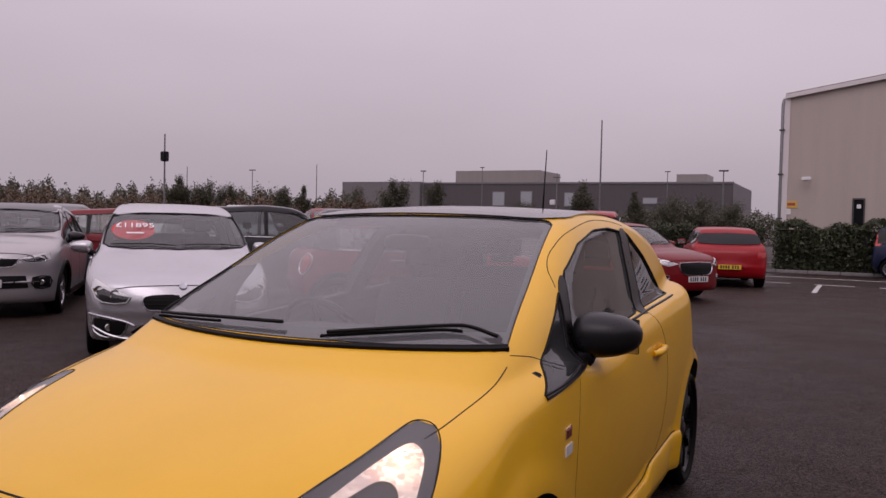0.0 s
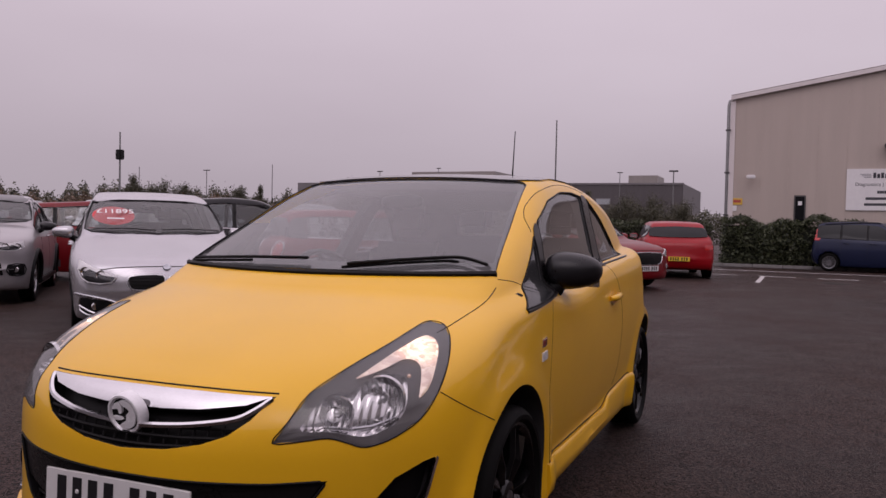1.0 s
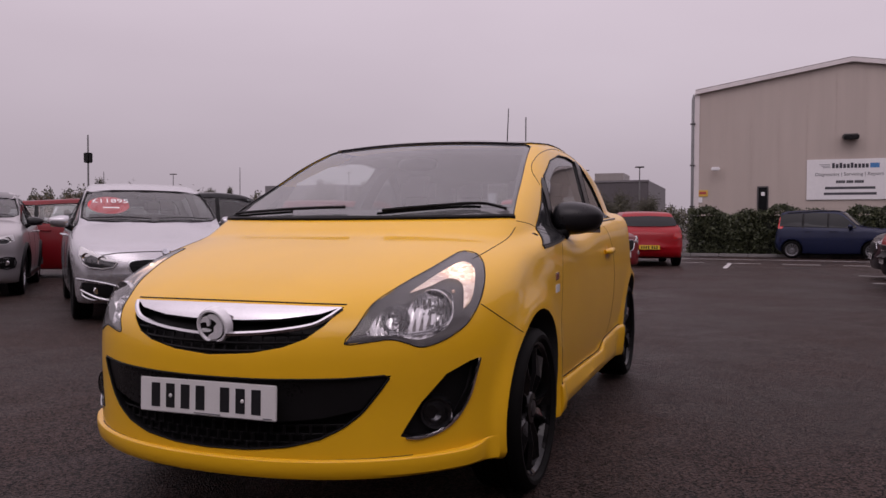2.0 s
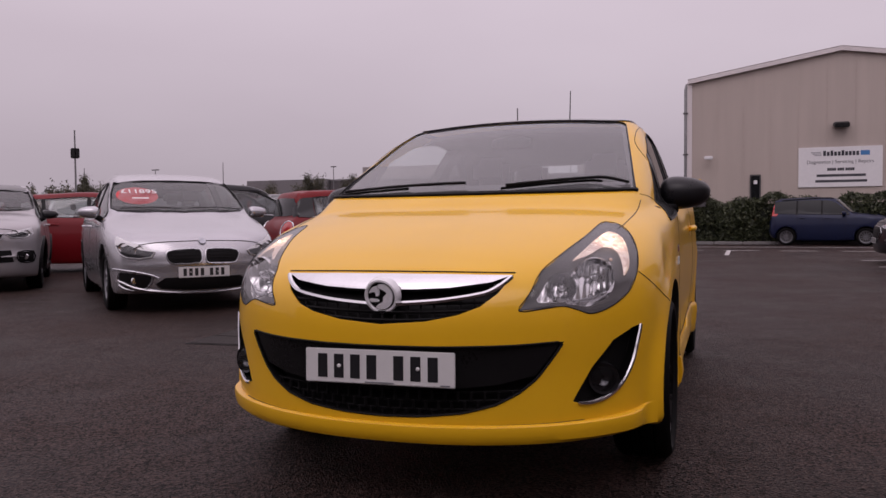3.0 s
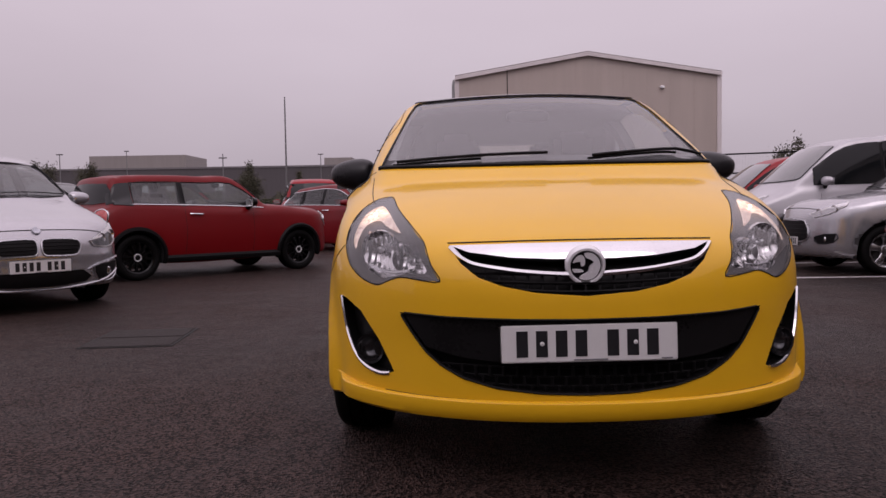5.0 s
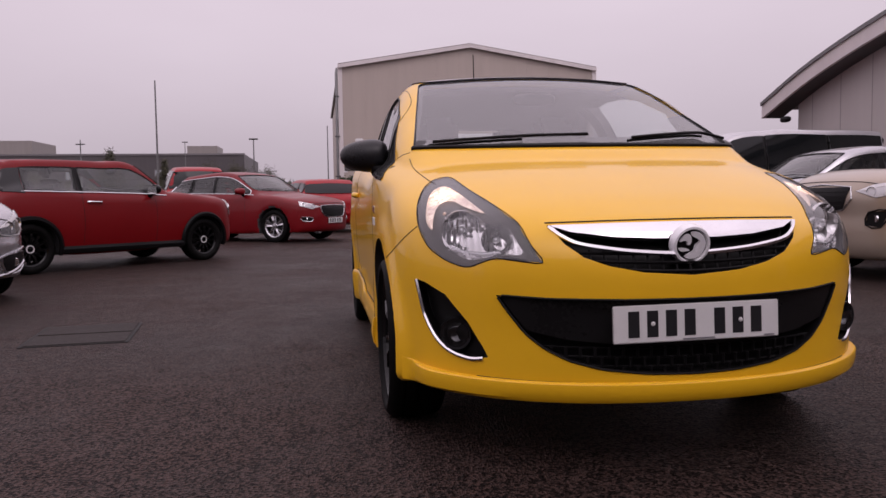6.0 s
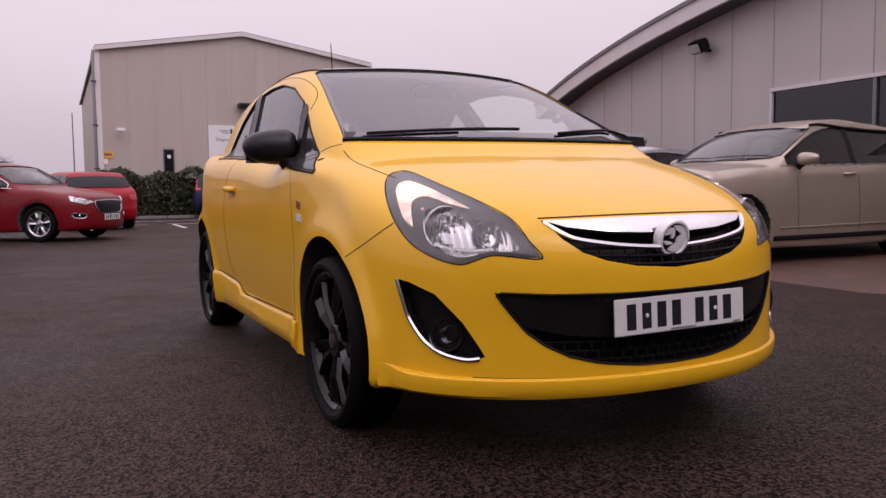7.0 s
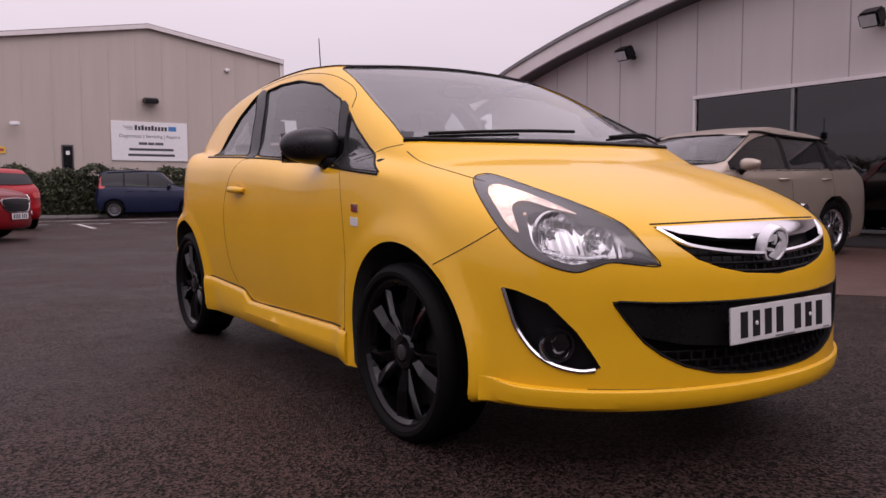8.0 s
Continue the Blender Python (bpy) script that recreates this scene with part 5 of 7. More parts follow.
    # bonnet shut line and wipers
    hz = c["hood"] - 0.02
    seam("panel_gap", f, FRONT, [(-w + 0.22, hz - 0.05), (-w + 0.45, hz - 0.012), (0, hz), (w - 0.45, hz - 0.012), (w - 0.22, hz - 0.05)], GAP, car, 0.004, 4, off=0.002)
    for a, b in ((-hw * 0.92, -0.02), (0.05, hw * 0.95)):
        seam("wiper", f, FRONT, [(a, cz + screen_low + 0.035), ((a + b) / 2, cz + screen_low + 0.045), (b, cz + screen_low + 0.03)], BLACKPLASTIC, car, 0.006, 4, off=0.012)
    if roof_mat:
        rw = w - 0.24
        y0, y1 = ty - 0.02, c["rear"][0] + 0.02
        sheet("roof_panel", f, ABOVE, rounded([(-rw, y0 + 0.06), (0, y0), (rw, y0 + 0.06), (rw, (y0 + y1) / 2), (rw * 0.95, y1), (0, y1 + 0.04), (-rw * 0.95, y1), (-rw, (y0 + y1) / 2)], 3), 0.004, roof_mat, car)
    for g in grille or ():
        gl = new("front_grille")
        gl.parent = car
        sheet("grille_mesh", f, FRONT, g, 0.010, BLACKPLASTIC, gl, rings=(1, 0.5))
        gz = [z for _, z in g]
        gx = [x for x, _ in g]
        for k in np.linspace(0.2, 0.8, 4):
            z = min(gz) + k * (max(gz) - min(gz))
            seam("grille_bar", f, FRONT, [(min(gx) + 0.02 + 0.05 * (k < 0.4) * (max(gx) - min(gx)), z), ((min(gx) + max(gx)) / 2, z), (max(gx) - 0.02 - 0.05 * (k < 0.4) * (max(gx) - min(gx)), z)], BLACKPLASTIC, gl, 0.004, 3, off=0.012)
        seam("grille_frame", f, FRONT, g, DULLCHROME, gl, 0.008, 2, True, off=0.009)
    if low_grille:
        sheet("lower_grille", f, FRONT, mirrored(low_grille), 0.009, BLACKPLASTIC, car, rings=(1, 0.5))
    if plate:
        z, rearwards = plate
        if rearwards:
            p0 = rear_frame(L).throw(f, [(0, z)])[0]
            number_plate(car, Matrix.Translation(p0 + np.array((0, 0.014, 0))) @ pose(0, 0, 0, 0, 0, 180), True)
        else:
            p0 = FRONT.throw(f, [(0, z)])[0]
            number_plate(car, Matrix.Translation(p0 + np.array((0, -0.014, 0))))
    if cut and seats:
        fy = c["cowl"][0] + 1.18
        for s in (-1, 1):
            seat(car, s * 0.37, fy, 0.48)
        if seats != "front":
            seat(car, 0, fy + 0.85, 0.50, True, 1.2)
        part("dashboard", blob(bmesh.new(), (0, cy + 0.42, c["belt"] - 0.10), (w - 0.18, 0.28, 0.14), 3.2), TRIM, car)
        part("interior_mirror", blob(bmesh.new(), (0, ty - 0.02, tz - 0.10), (0.11, 0.02, 0.035), 3.0), BLACKPLASTIC, car)
    return car


def split_bumper(body, z, y, car):
    """Takes the black bumper below a height, before the front wheels, off the body."""
    bm = bmesh.new()
    bm.from_mesh(body.data)
    bmesh.ops.bisect_plane(bm, geom=bm.verts[:] + bm.edges[:] + bm.faces[:], plane_co=(0, 0, z), plane_no=(0, 0.10, 1))
    low = bm.copy()
    for b, keep in ((bm, False), (low, True)):
        out = [g for g in b.faces if ((g.calc_center_median().z - z + 0.10 * g.calc_center_median().y < 0) and g.calc_center_median().y < y) != keep]
        bmesh.ops.delete(b, geom=out, context="FACES")
    bm.to_mesh(body.data)
    bm.free()
    part("bumper", low, BLACKPLASTIC, car)


def lamp_points(f, line):
    """Front-view lamp corners (x, z), found on the skin."""
    p = FRONT.throw(f, [(x, z) for x, z in line])
    return [(abs(q[0]), q[1], q[2]) for q in p]


# opaque windscreens: part of the sky's reflection is put into this pale colour
SKYPALEGLASS = plain("sky_pale_windscreen", (0.09, 0.095, 0.095), 0.05, coat=1.0, vary=0.1)
DARKGLASS = plain("dark_glass", (0.008, 0.009, 0.010), 0.06, vary=0.1, spec=0.35)
SILVER = paint("silver_lacquer", (0.50, 0.495, 0.515), 0.75, 0.24)
GREYMAUVE = paint("warm_grey_lacquer", (0.42, 0.40, 0.41), 0.55, 0.32)
DARKRED = paint("dark_red_lacquer", (0.17, 0.0015, 0.003), coat=0.10, coat_rough=0.08)
CHERRY = paint("cherry_red_lacquer", (0.17, 0.002, 0.005), coat=0.32)
BRIGHTRED = paint("bright_red_lacquer", (0.30, 0.003, 0.007), coat=0.32)
NAVY = paint("navy_lacquer", (0.008, 0.013, 0.042), 0.1, 0.40, coat=0.25)
BEIGE = paint("beige_lacquer", (0.42, 0.35, 0.285), 0.55, 0.35)
PALESILVER = paint("pale_silver_lacquer", (0.50, 0.49, 0.51), 0.5, 0.36)
INKBLACK = plain("ink_black_lacquer", (0.006, 0.006, 0.008), 0.2, coat=0.35, spec=0.2)
WHITE = paint("white_lacquer", (0.62, 0.62, 0.62), 0.0, 0.35)
NEARBLACK = paint("near_black_lacquer", (0.022, 0.021, 0.025), 0.3, 0.35, coat=0.4)
GREY = paint("mid_grey_lacquer", (0.16, 0.16, 0.17), 0.5, 0.35)


def row_cars():
    h = (0.70, -0.72)
    # silver people carrier with the price disc
    c = plain_spec(4.34, 1.80, 1.56, 0.84, 2.67, 0.325, 0.765, (1.02, 1.06), (1.78, 1.465), (2.3, 1.56), (3.95, 1.40), 0.98)
    carrier = parked_car(c, SILVER, heading(-4.68, 5.13, 0.7486, -0.663, 0.84), "silver people carrier with twin black grilles and a red price disc", (2.42, 3.32), (1.30, 4.0), glass=SCREEN, style="split", rim=GREY, step=0.037,
               grille=([(-0.025, 0.535), (-0.018, 0.60), (-0.04, 0.655), (-0.20, 0.660), (-0.34, 0.645), (-0.37, 0.60), (-0.34, 0.53), (-0.28, 0.508), (-0.06, 0.512)], [(0.025, 0.535), (0.018, 0.60), (0.04, 0.655), (0.20, 0.660), (0.34, 0.645), (0.37, 0.60), (0.34, 0.53), (0.28, 0.508), (0.06, 0.512)]),
               lamp=["wrap", (0.12, 0.635), (0.25, 0.69), (0.40, 0.742), (0.52, 0.782), (0.575, 0.79), (0.55, 0.71), (0.48, 0.62), (0.40, 0.582), (0.27, 0.57), (0.15, 0.585)],
               low_grille=[(0, 0.372), (0.38, 0.374), (0.47, 0.31), (0.42, 0.265), (0.2, 0.246), (0, 0.242)], lamp_mat=plain("dark_lamp", (0.035, 0.035, 0.038), 0.18, metal=0.5), fog=[(0.50, 0.395), (0.66, 0.42), (0.79, 0.43), (0.79, 0.30), (0.68, 0.25), (0.55, 0.27)], plate=(0.425, False), chrome_line=True, rails=None, screen_low=0.0)
    f = solid(c)
    seam("bumper_strip", f, FRONT, [(-0.80, 0.345), (-0.66, 0.275), (-0.50, 0.243), (-0.25, 0.222), (0, 0.217), (0.25, 0.222), (0.50, 0.243), (0.66, 0.275), (0.80, 0.345)], SILVER, carrier, 0.014, 3, off=0.008)
    for s in (-1, 1):
        seam("fog_brow", f, FRONT, [(s * 0.84, 0.465), (s * 0.68, 0.440), (s * 0.52, 0.405), (s * 0.44, 0.37)], DULLCHROME, carrier, 0.009, 3, off=0.010)
    disc = new("price_disc")
    disc.parent = carrier
    tagged(disc, "red oval price sticker with white figures")
    ov = [(-0.45 + 0.225 * math.cos(a), 1.268 + 0.105 * math.sin(a)) for a in np.linspace(0, 2 * math.pi, 28, False)]
    sheet("disc", f, FRONT, ov, -0.012, plain("price_red", (0.62, 0.03, 0.035), 0.5, vary=0.05), disc, rings=(1, 0.5), skirt=0)
    p0 = FRONT.throw(f, [(-0.43, 1.290)])[0]
    g0 = gradient(f, p0[None])[0]
    tilt = math.degrees(math.atan2(-g0[1], g0[2]))
    lettering("price_figures", "£11895", 0.135, plain("price_white", (0.8, 0.8, 0.8), 0.5), disc, Matrix.Translation(p0 + np.array((0, -0.022, 0.016))) @ pose(0, 0, 0, tilt, 0, 0))
    p1 = FRONT.throw(f, [(-0.43, 1.212)])[0]
    part("small_print_bar", boxed(-0.09, 0.09, -0.012, 0.012, 0, 0.002), plain("price_white", (0.8, 0.8, 0.8), 0.5), disc, m=Matrix.Translation(p1 + np.array((0, -0.020, 0.014))) @ pose(0, 0, 0, tilt, 0, 0))
    part("roundel", lathe(bmesh.new(), [(-0.012, 0.0005), (-0.014, 0.028), (-0.016, 0.034), (0.0, 0.040)], 20, "y"), plain("roundel_blue", (0.45, 0.46, 0.50), 0.3, metal=0.5), carrier, m=Matrix.Translation(FRONT.throw(f, [(0, 0.735)])[0]) @ pose(0, 0, 0, -40))
    # warm grey crossover with black roof
    c = plain_spec(4.12, 1.78, 1.566, 0.84, 2.606, 0.335, 0.90, (1.05, 1.10), (1.82, 1.48), (2.3, 1.566), (3.75, 1.42), 1.0)
    parked_car(c, GREYMAUVE, heading(-8.96, 5.95, *h, 0.84), "warm grey crossover with a black roof and black mirrors", (2.35, 3.15), (1.30, 3.8), lamp_mat=plain("dark_lamp", (0.035, 0.035, 0.038), 0.18, metal=0.5), roof_mat=GLOSSBLACK, arches=BLACKPLASTIC, mirror_mat=GLOSSBLACK,
               lamp=[(0.45, 0.80), (0.60, 0.85), (0.76, 0.88), (0.78, 0.80), (0.68, 0.75), (0.52, 0.75)], fog=[(0.60, 0.55), (0.78, 0.56), (0.78, 0.42), (0.62, 0.42)], grille=([(-0.44, 0.80), (0.44, 0.80), (0.36, 0.70), (-0.36, 0.70)],), plate=(0.48, False), low_grille=[(0, 0.58), (0.52, 0.58), (0.55, 0.42), (0, 0.40)])
    # red small hatch with black arches
    c = plain_spec(3.82, 1.727, 1.414, 0.77, 2.495, 0.305, 0.86, (1.18, 1.02), (1.72, 1.395), (2.2, 1.418), (3.44, 1.385), 0.945, rake=0.05, lean=0.30, tail_plan=(0.30, 2.8), clear=0.235)
    c["back"] = 3.2
    parked_car(c, DARKRED, heading(-3.34, 10.25, 0.71, 0.704, 0.77), "dark red three-door small hatch with black wheel arches and wheels", (2.60,), (1.46, 3.28), rear_cut=False, black_quarter=[(3.29, 0.985), (3.42, 0.995), (3.58, 1.0), (3.56, 1.15), (3.48, 1.27), (3.40, 1.285), (3.29, 1.29)], glass=SCREEN, arches=BLACKPLASTIC, seats="front", rim=RIMBLACK, style="plain", hub_ring=True, chrome_line=True, roof_mat=None, mirror_mat=SATINBLACK,
               lamp=[(0.50, 0.80), (0.58, 0.88), (0.70, 0.86), (0.74, 0.76), (0.68, 0.66), (0.55, 0.68)], grille=([(-0.40, 0.72), (0.40, 0.72), (0.45, 0.56), (0.3, 0.46), (-0.3, 0.46), (-0.45, 0.56)],), plate=(0.42, False),
               tail=[(0.24, 0.70), (0.34, 0.66), (0.42, 0.72), (0.46, 0.82), (0.44, 0.91), (0.34, 0.94), (0.25, 0.90), (0.22, 0.80)], tail_ring=True)
    # cherry red hatch with chrome window line
    c = plain_spec(4.28, 1.81, 1.52, 0.92, 2.61, 0.335, 0.82, (1.22, 1.03), (1.98, 1.44), (2.4, 1.50), (3.55, 1.40), 0.98, rake=0.38)
    parked_car(c, CHERRY, heading(-1.52, 14.98, 0.82, -0.57, 0.92), "cherry red hatchback with a chrome-framed black grille and chrome window line", (2.55, 3.2), (1.55, 3.75), chrome_line="round", style="split",
               lamp=[(0.44, 0.72), (0.60, 0.78), (0.78, 0.83), (0.80, 0.74), (0.62, 0.68)], grille=([(-0.40, 0.74), (0.40, 0.74), (0.40, 0.60), (0.28, 0.52), (-0.28, 0.52), (-0.40, 0.60)],), plate=(0.44, False), fog=[(0.62, 0.50), (0.80, 0.52), (0.78, 0.44), (0.64, 0.43)])
    # bright red hatch seen from behind
    c = plain_spec(4.26, 1.80, 1.452, 0.88, 2.63, 0.325, 0.84, (1.15, 1.02), (1.85, 1.40), (2.3, 1.452), (3.72, 1.39), 0.96, rake=0.22)
    parked_car(c, BRIGHTRED, heading(-0.85 - 0.22 * 2.63, 19.45 + 0.97 * 2.63, -0.22, 0.97, 0.88), "bright red hatchback with a dark rear window and yellow plate", (2.45, 3.25), (1.45, 3.8), tail=[(0.24, 0.72), (0.60, 0.74), (0.62, 0.84), (0.26, 0.86)], plate=(0.50, True), style="split", cut=False)
    # red estate behind
    c = plain_spec(4.45, 1.86, 1.84, 0.9, 2.68, 0.35, 0.98, (1.1, 1.16), (1.8, 1.68), (2.4, 1.82), (4.10, 1.74), 1.12, rake=0.2)
    parked_car(c, BRIGHTRED, heading(-4.9, 22.3, -0.22, 0.97, 0.9), "red off-roader with pale roof rails", (2.5, 3.4), (1.45, 4.1), rails=DULLCHROME, tail=[(0.24, 0.9), (0.50, 0.9), (0.50, 1.15), (0.30, 1.2)], plate=(0.62, True), cut=False)
    # navy small car by the hedge
    c = plain_spec(3.62, 1.60, 1.62, 0.66, 2.36, 0.29, 0.92, (0.95, 1.05), (1.5, 1.52), (2.0, 1.60), (3.3, 1.55), 0.98, rake=0.12, lean=0.25)
    parked_car(c, NAVY, heading(5.55, 26.6, 0.98, -0.2, 0.66), "navy blue small upright hatchback with steel wheels beside the hedge", (1.95, 2.7), (1.15, 3.4), cut=False, rails=SATINBLACK, tail=[(0.10, 0.98), (0.44, 0.98), (0.42, 1.38), (0.14, 1.42)], plate=(0.5, False), rim=GREY, style="plain")
    # right-hand row, facing the lane
    c = plain_spec(4.63, 1.89, 1.665, 0.87, 2.774, 0.36, 0.98, (1.25, 1.12), (2.05, 1.555), (2.6, 1.655), (3.86, 1.555), 1.07, rake=0.46, lean=0.36)
    estate = parked_car(c, BEIGE, heading(4.78, 5.12, -1, 0.0, 0.87), "beige metallic estate off-roader with black roof rails", (2.72, 3.62), (1.60, 4.20), step=0.031, glass=pane_mat("dark_tinted_glass", (0.16, 0.17, 0.18), 1.5, 0.02), lamp_mat=PALECHROME, rails=SATINBLACK, style="ten",
               lamp=[(0.48, 0.86), (0.62, 0.92), (0.80, 0.95), (0.82, 0.84), (0.66, 0.80)], grille=([(-0.40, 0.90), (0.40, 0.90), (0.34, 0.68), (-0.34, 0.68)],), plate=(0.52, False), fog=[(0.60, 0.66), (0.76, 0.68), (0.70, 0.52), (0.58, 0.54)], arches=None, tail=[(0.24, 0.9), (0.42, 0.9), (0.42, 1.3), (0.26, 1.45)])
    f = solid(c)
    for s in (-1, 1):
        seam("door_moulding", f, SIDE[s], [(1.42, 0.400), (2.3, 0.408), (3.18, 0.420)], BEIGE, estate, 0.012, 4, off=0.002)
        seam("sill_trim", f, SIDE[s], [(1.34, 0.290), (2.3, 0.290), (3.20, 0.295)], BLACKPLASTIC, estate, 0.030, 4)
        seam("belt_line", f, SIDE[s], [(1.50, c["belt"] + 0.006), (2.9, c["belt"] + 0.030), (4.22, c["belt"] + 0.062)], DULLCHROME, estate, 0.006, 4, off=0.003)
    c = plain_spec(3.97, 1.722, 1.495, 0.82, 2.49, 0.30, 0.84, (1.08, 1.02), (1.80, 1.42), (2.2, 1.49), (3.5, 1.39), 0.97)
    parked_car(c, SILVER, heading(4.86, 8.02, -1, 0.03, 0.82), "silver hatchback with a barred trapezoid grille", (2.3, 3.1), (1.35, 3.6), lamp=[(0.42, 0.74), (0.56, 0.80), (0.72, 0.88), (0.76, 0.84), (0.66, 0.74), (0.50, 0.70)], grille=([(-0.34, 0.66), (0.34, 0.66), (0.42, 0.46), (0.30, 0.40), (-0.30, 0.40), (-0.42, 0.46)],), plate=(0.40, False), fog=[(0.52, 0.46), (0.74, 0.50), (0.72, 0.40), (0.56, 0.38)])
    c = plain_spec(4.81, 1.90, 1.94, 0.95, 3.0, 0.33, 0.86, (0.84, 1.20), (1.62, 1.80), (2.4, 1.94), (4.62, 1.90), 1.14, rake=0.08, lean=0.16, upright=0.1)
    parked_car(c, PALESILVER, heading(4.85, 10.75, -1, 0.03, 0.95), "pale silver panel van with black bumper", (2.35, 3.5), (1.30, 4.5), cut=False, lower=0.70, lamp=["wrap", (0.10, 0.76), (0.25, 0.84), (0.45, 0.94), (0.60, 1.01), (0.66, 1.01), (0.62, 0.90), (0.50, 0.80), (0.30, 0.74)], grille=([(-0.36, 0.76), (0.36, 0.76), (0.34, 0.64), (-0.34, 0.64)],), plate=(0.50, False), rim=GREY)
    c = plain_spec(4.38, 1.81, 1.80, 0.92, 2.72, 0.32, 0.94, (1.0, 1.12), (1.75, 1.66), (2.4, 1.80), (4.2, 1.74), 1.10, rake=0.1, lean=0.2)
    parked_car(c, BRIGHTRED, heading(4.72, 13.15, -1, 0.03, 0.92), "red small van with large clear headlamps", (2.35, 3.3), (1.30, 4.1), cut=False, lower=0.68, lamp=["wrap", (0.12, 0.74), (0.25, 0.81), (0.42, 0.88), (0.56, 0.94), (0.60, 0.92), (0.56, 0.83), (0.42, 0.75), (0.25, 0.72)], plate=(0.46, False), rim=GREY, grille=([(-0.36, 0.72), (0.36, 0.72), (0.34, 0.64), (-0.34, 0.64)],))
    c = plain_spec(4.30, 1.80, 1.50, 0.9, 2.62, 0.32, 0.84, (1.15, 1.02), (1.9, 1.42), (2.3, 1.49), (3.7, 1.40), 0.97)
    parked_car(c, NEARBLACK, heading(4.85, 15.55, -1, 0.03, 0.9), "near-black hatchback with bright grille edges", (2.45, 3.25), (1.45, 3.8), cut=False, lamp=[(0.44, 0.74), (0.60, 0.80), (0.76, 0.84), (0.76, 0.76), (0.56, 0.70)], grille=([(-0.40, 0.72), (0.40, 0.72), (0.36, 0.5), (-0.36, 0.5)],), plate=(0.46, False))
    # cars behind, further into the yard
    def back_row(x, y, hx, hy, mat, label, tall=0.0, see_through=False, **kw):
        c = plain_spec(4.35, 1.82, 1.52 + tall, 0.9, 2.65, 0.33, 0.86 + tall * 0.5, (1.1, 1.04 + tall * 0.5), (1.8, 1.44 + tall), (2.3, 1.52 + tall), (3.85, 1.42 + tall), 0.98 + tall * 0.5)
        parked_car(c, mat, heading(x, y, hx, hy, 0.9), label, (2.45, 3.25), (1.40, 3.9), cut=see_through, lamp=[(0.44, 0.74), (0.60, 0.80), (0.76, 0.84), (0.76, 0.76), (0.56, 0.70)], plate=(0.46, False), step=0.05, **kw)
    back_row(-6.9, 11.6, 0.72, 0.70, INKBLACK, "black people carrier with chrome belt strip", 0.13, True, chrome_line=True, glass=TINTED)
    back_row(-9.97, 11.42, 0.72, 0.70, CHERRY, "red hatchback parked behind the silver one", 0.04, True, glass=SCREEN)
    back_row(-9.6, 16.2, *h, INKBLACK, "black estate with silver roof rails", 0.2, rails=DULLCHROME)
    back_row(-11.6, 18.3, *h, CHERRY, "red off-roader with silver roof rails", 0.24, rails=DULLCHROME)
    back_row(-13.9, 17.0, *h, WHITE, "white estate parked in the back row", 0.28)
    back_row(-16.6, 15.6, *h, PALESILVER, "pale silver off-roader in the back row", 0.26, rails=SATINBLACK)
    back_row(-18.9, 14.4, *h, GREY, "grey hatchback in the back row", 0.2)
    back_row(-21.2, 13.0, *h, INKBLACK, "black hatchback in the back row", 0.18, rails=DULLCHROME)


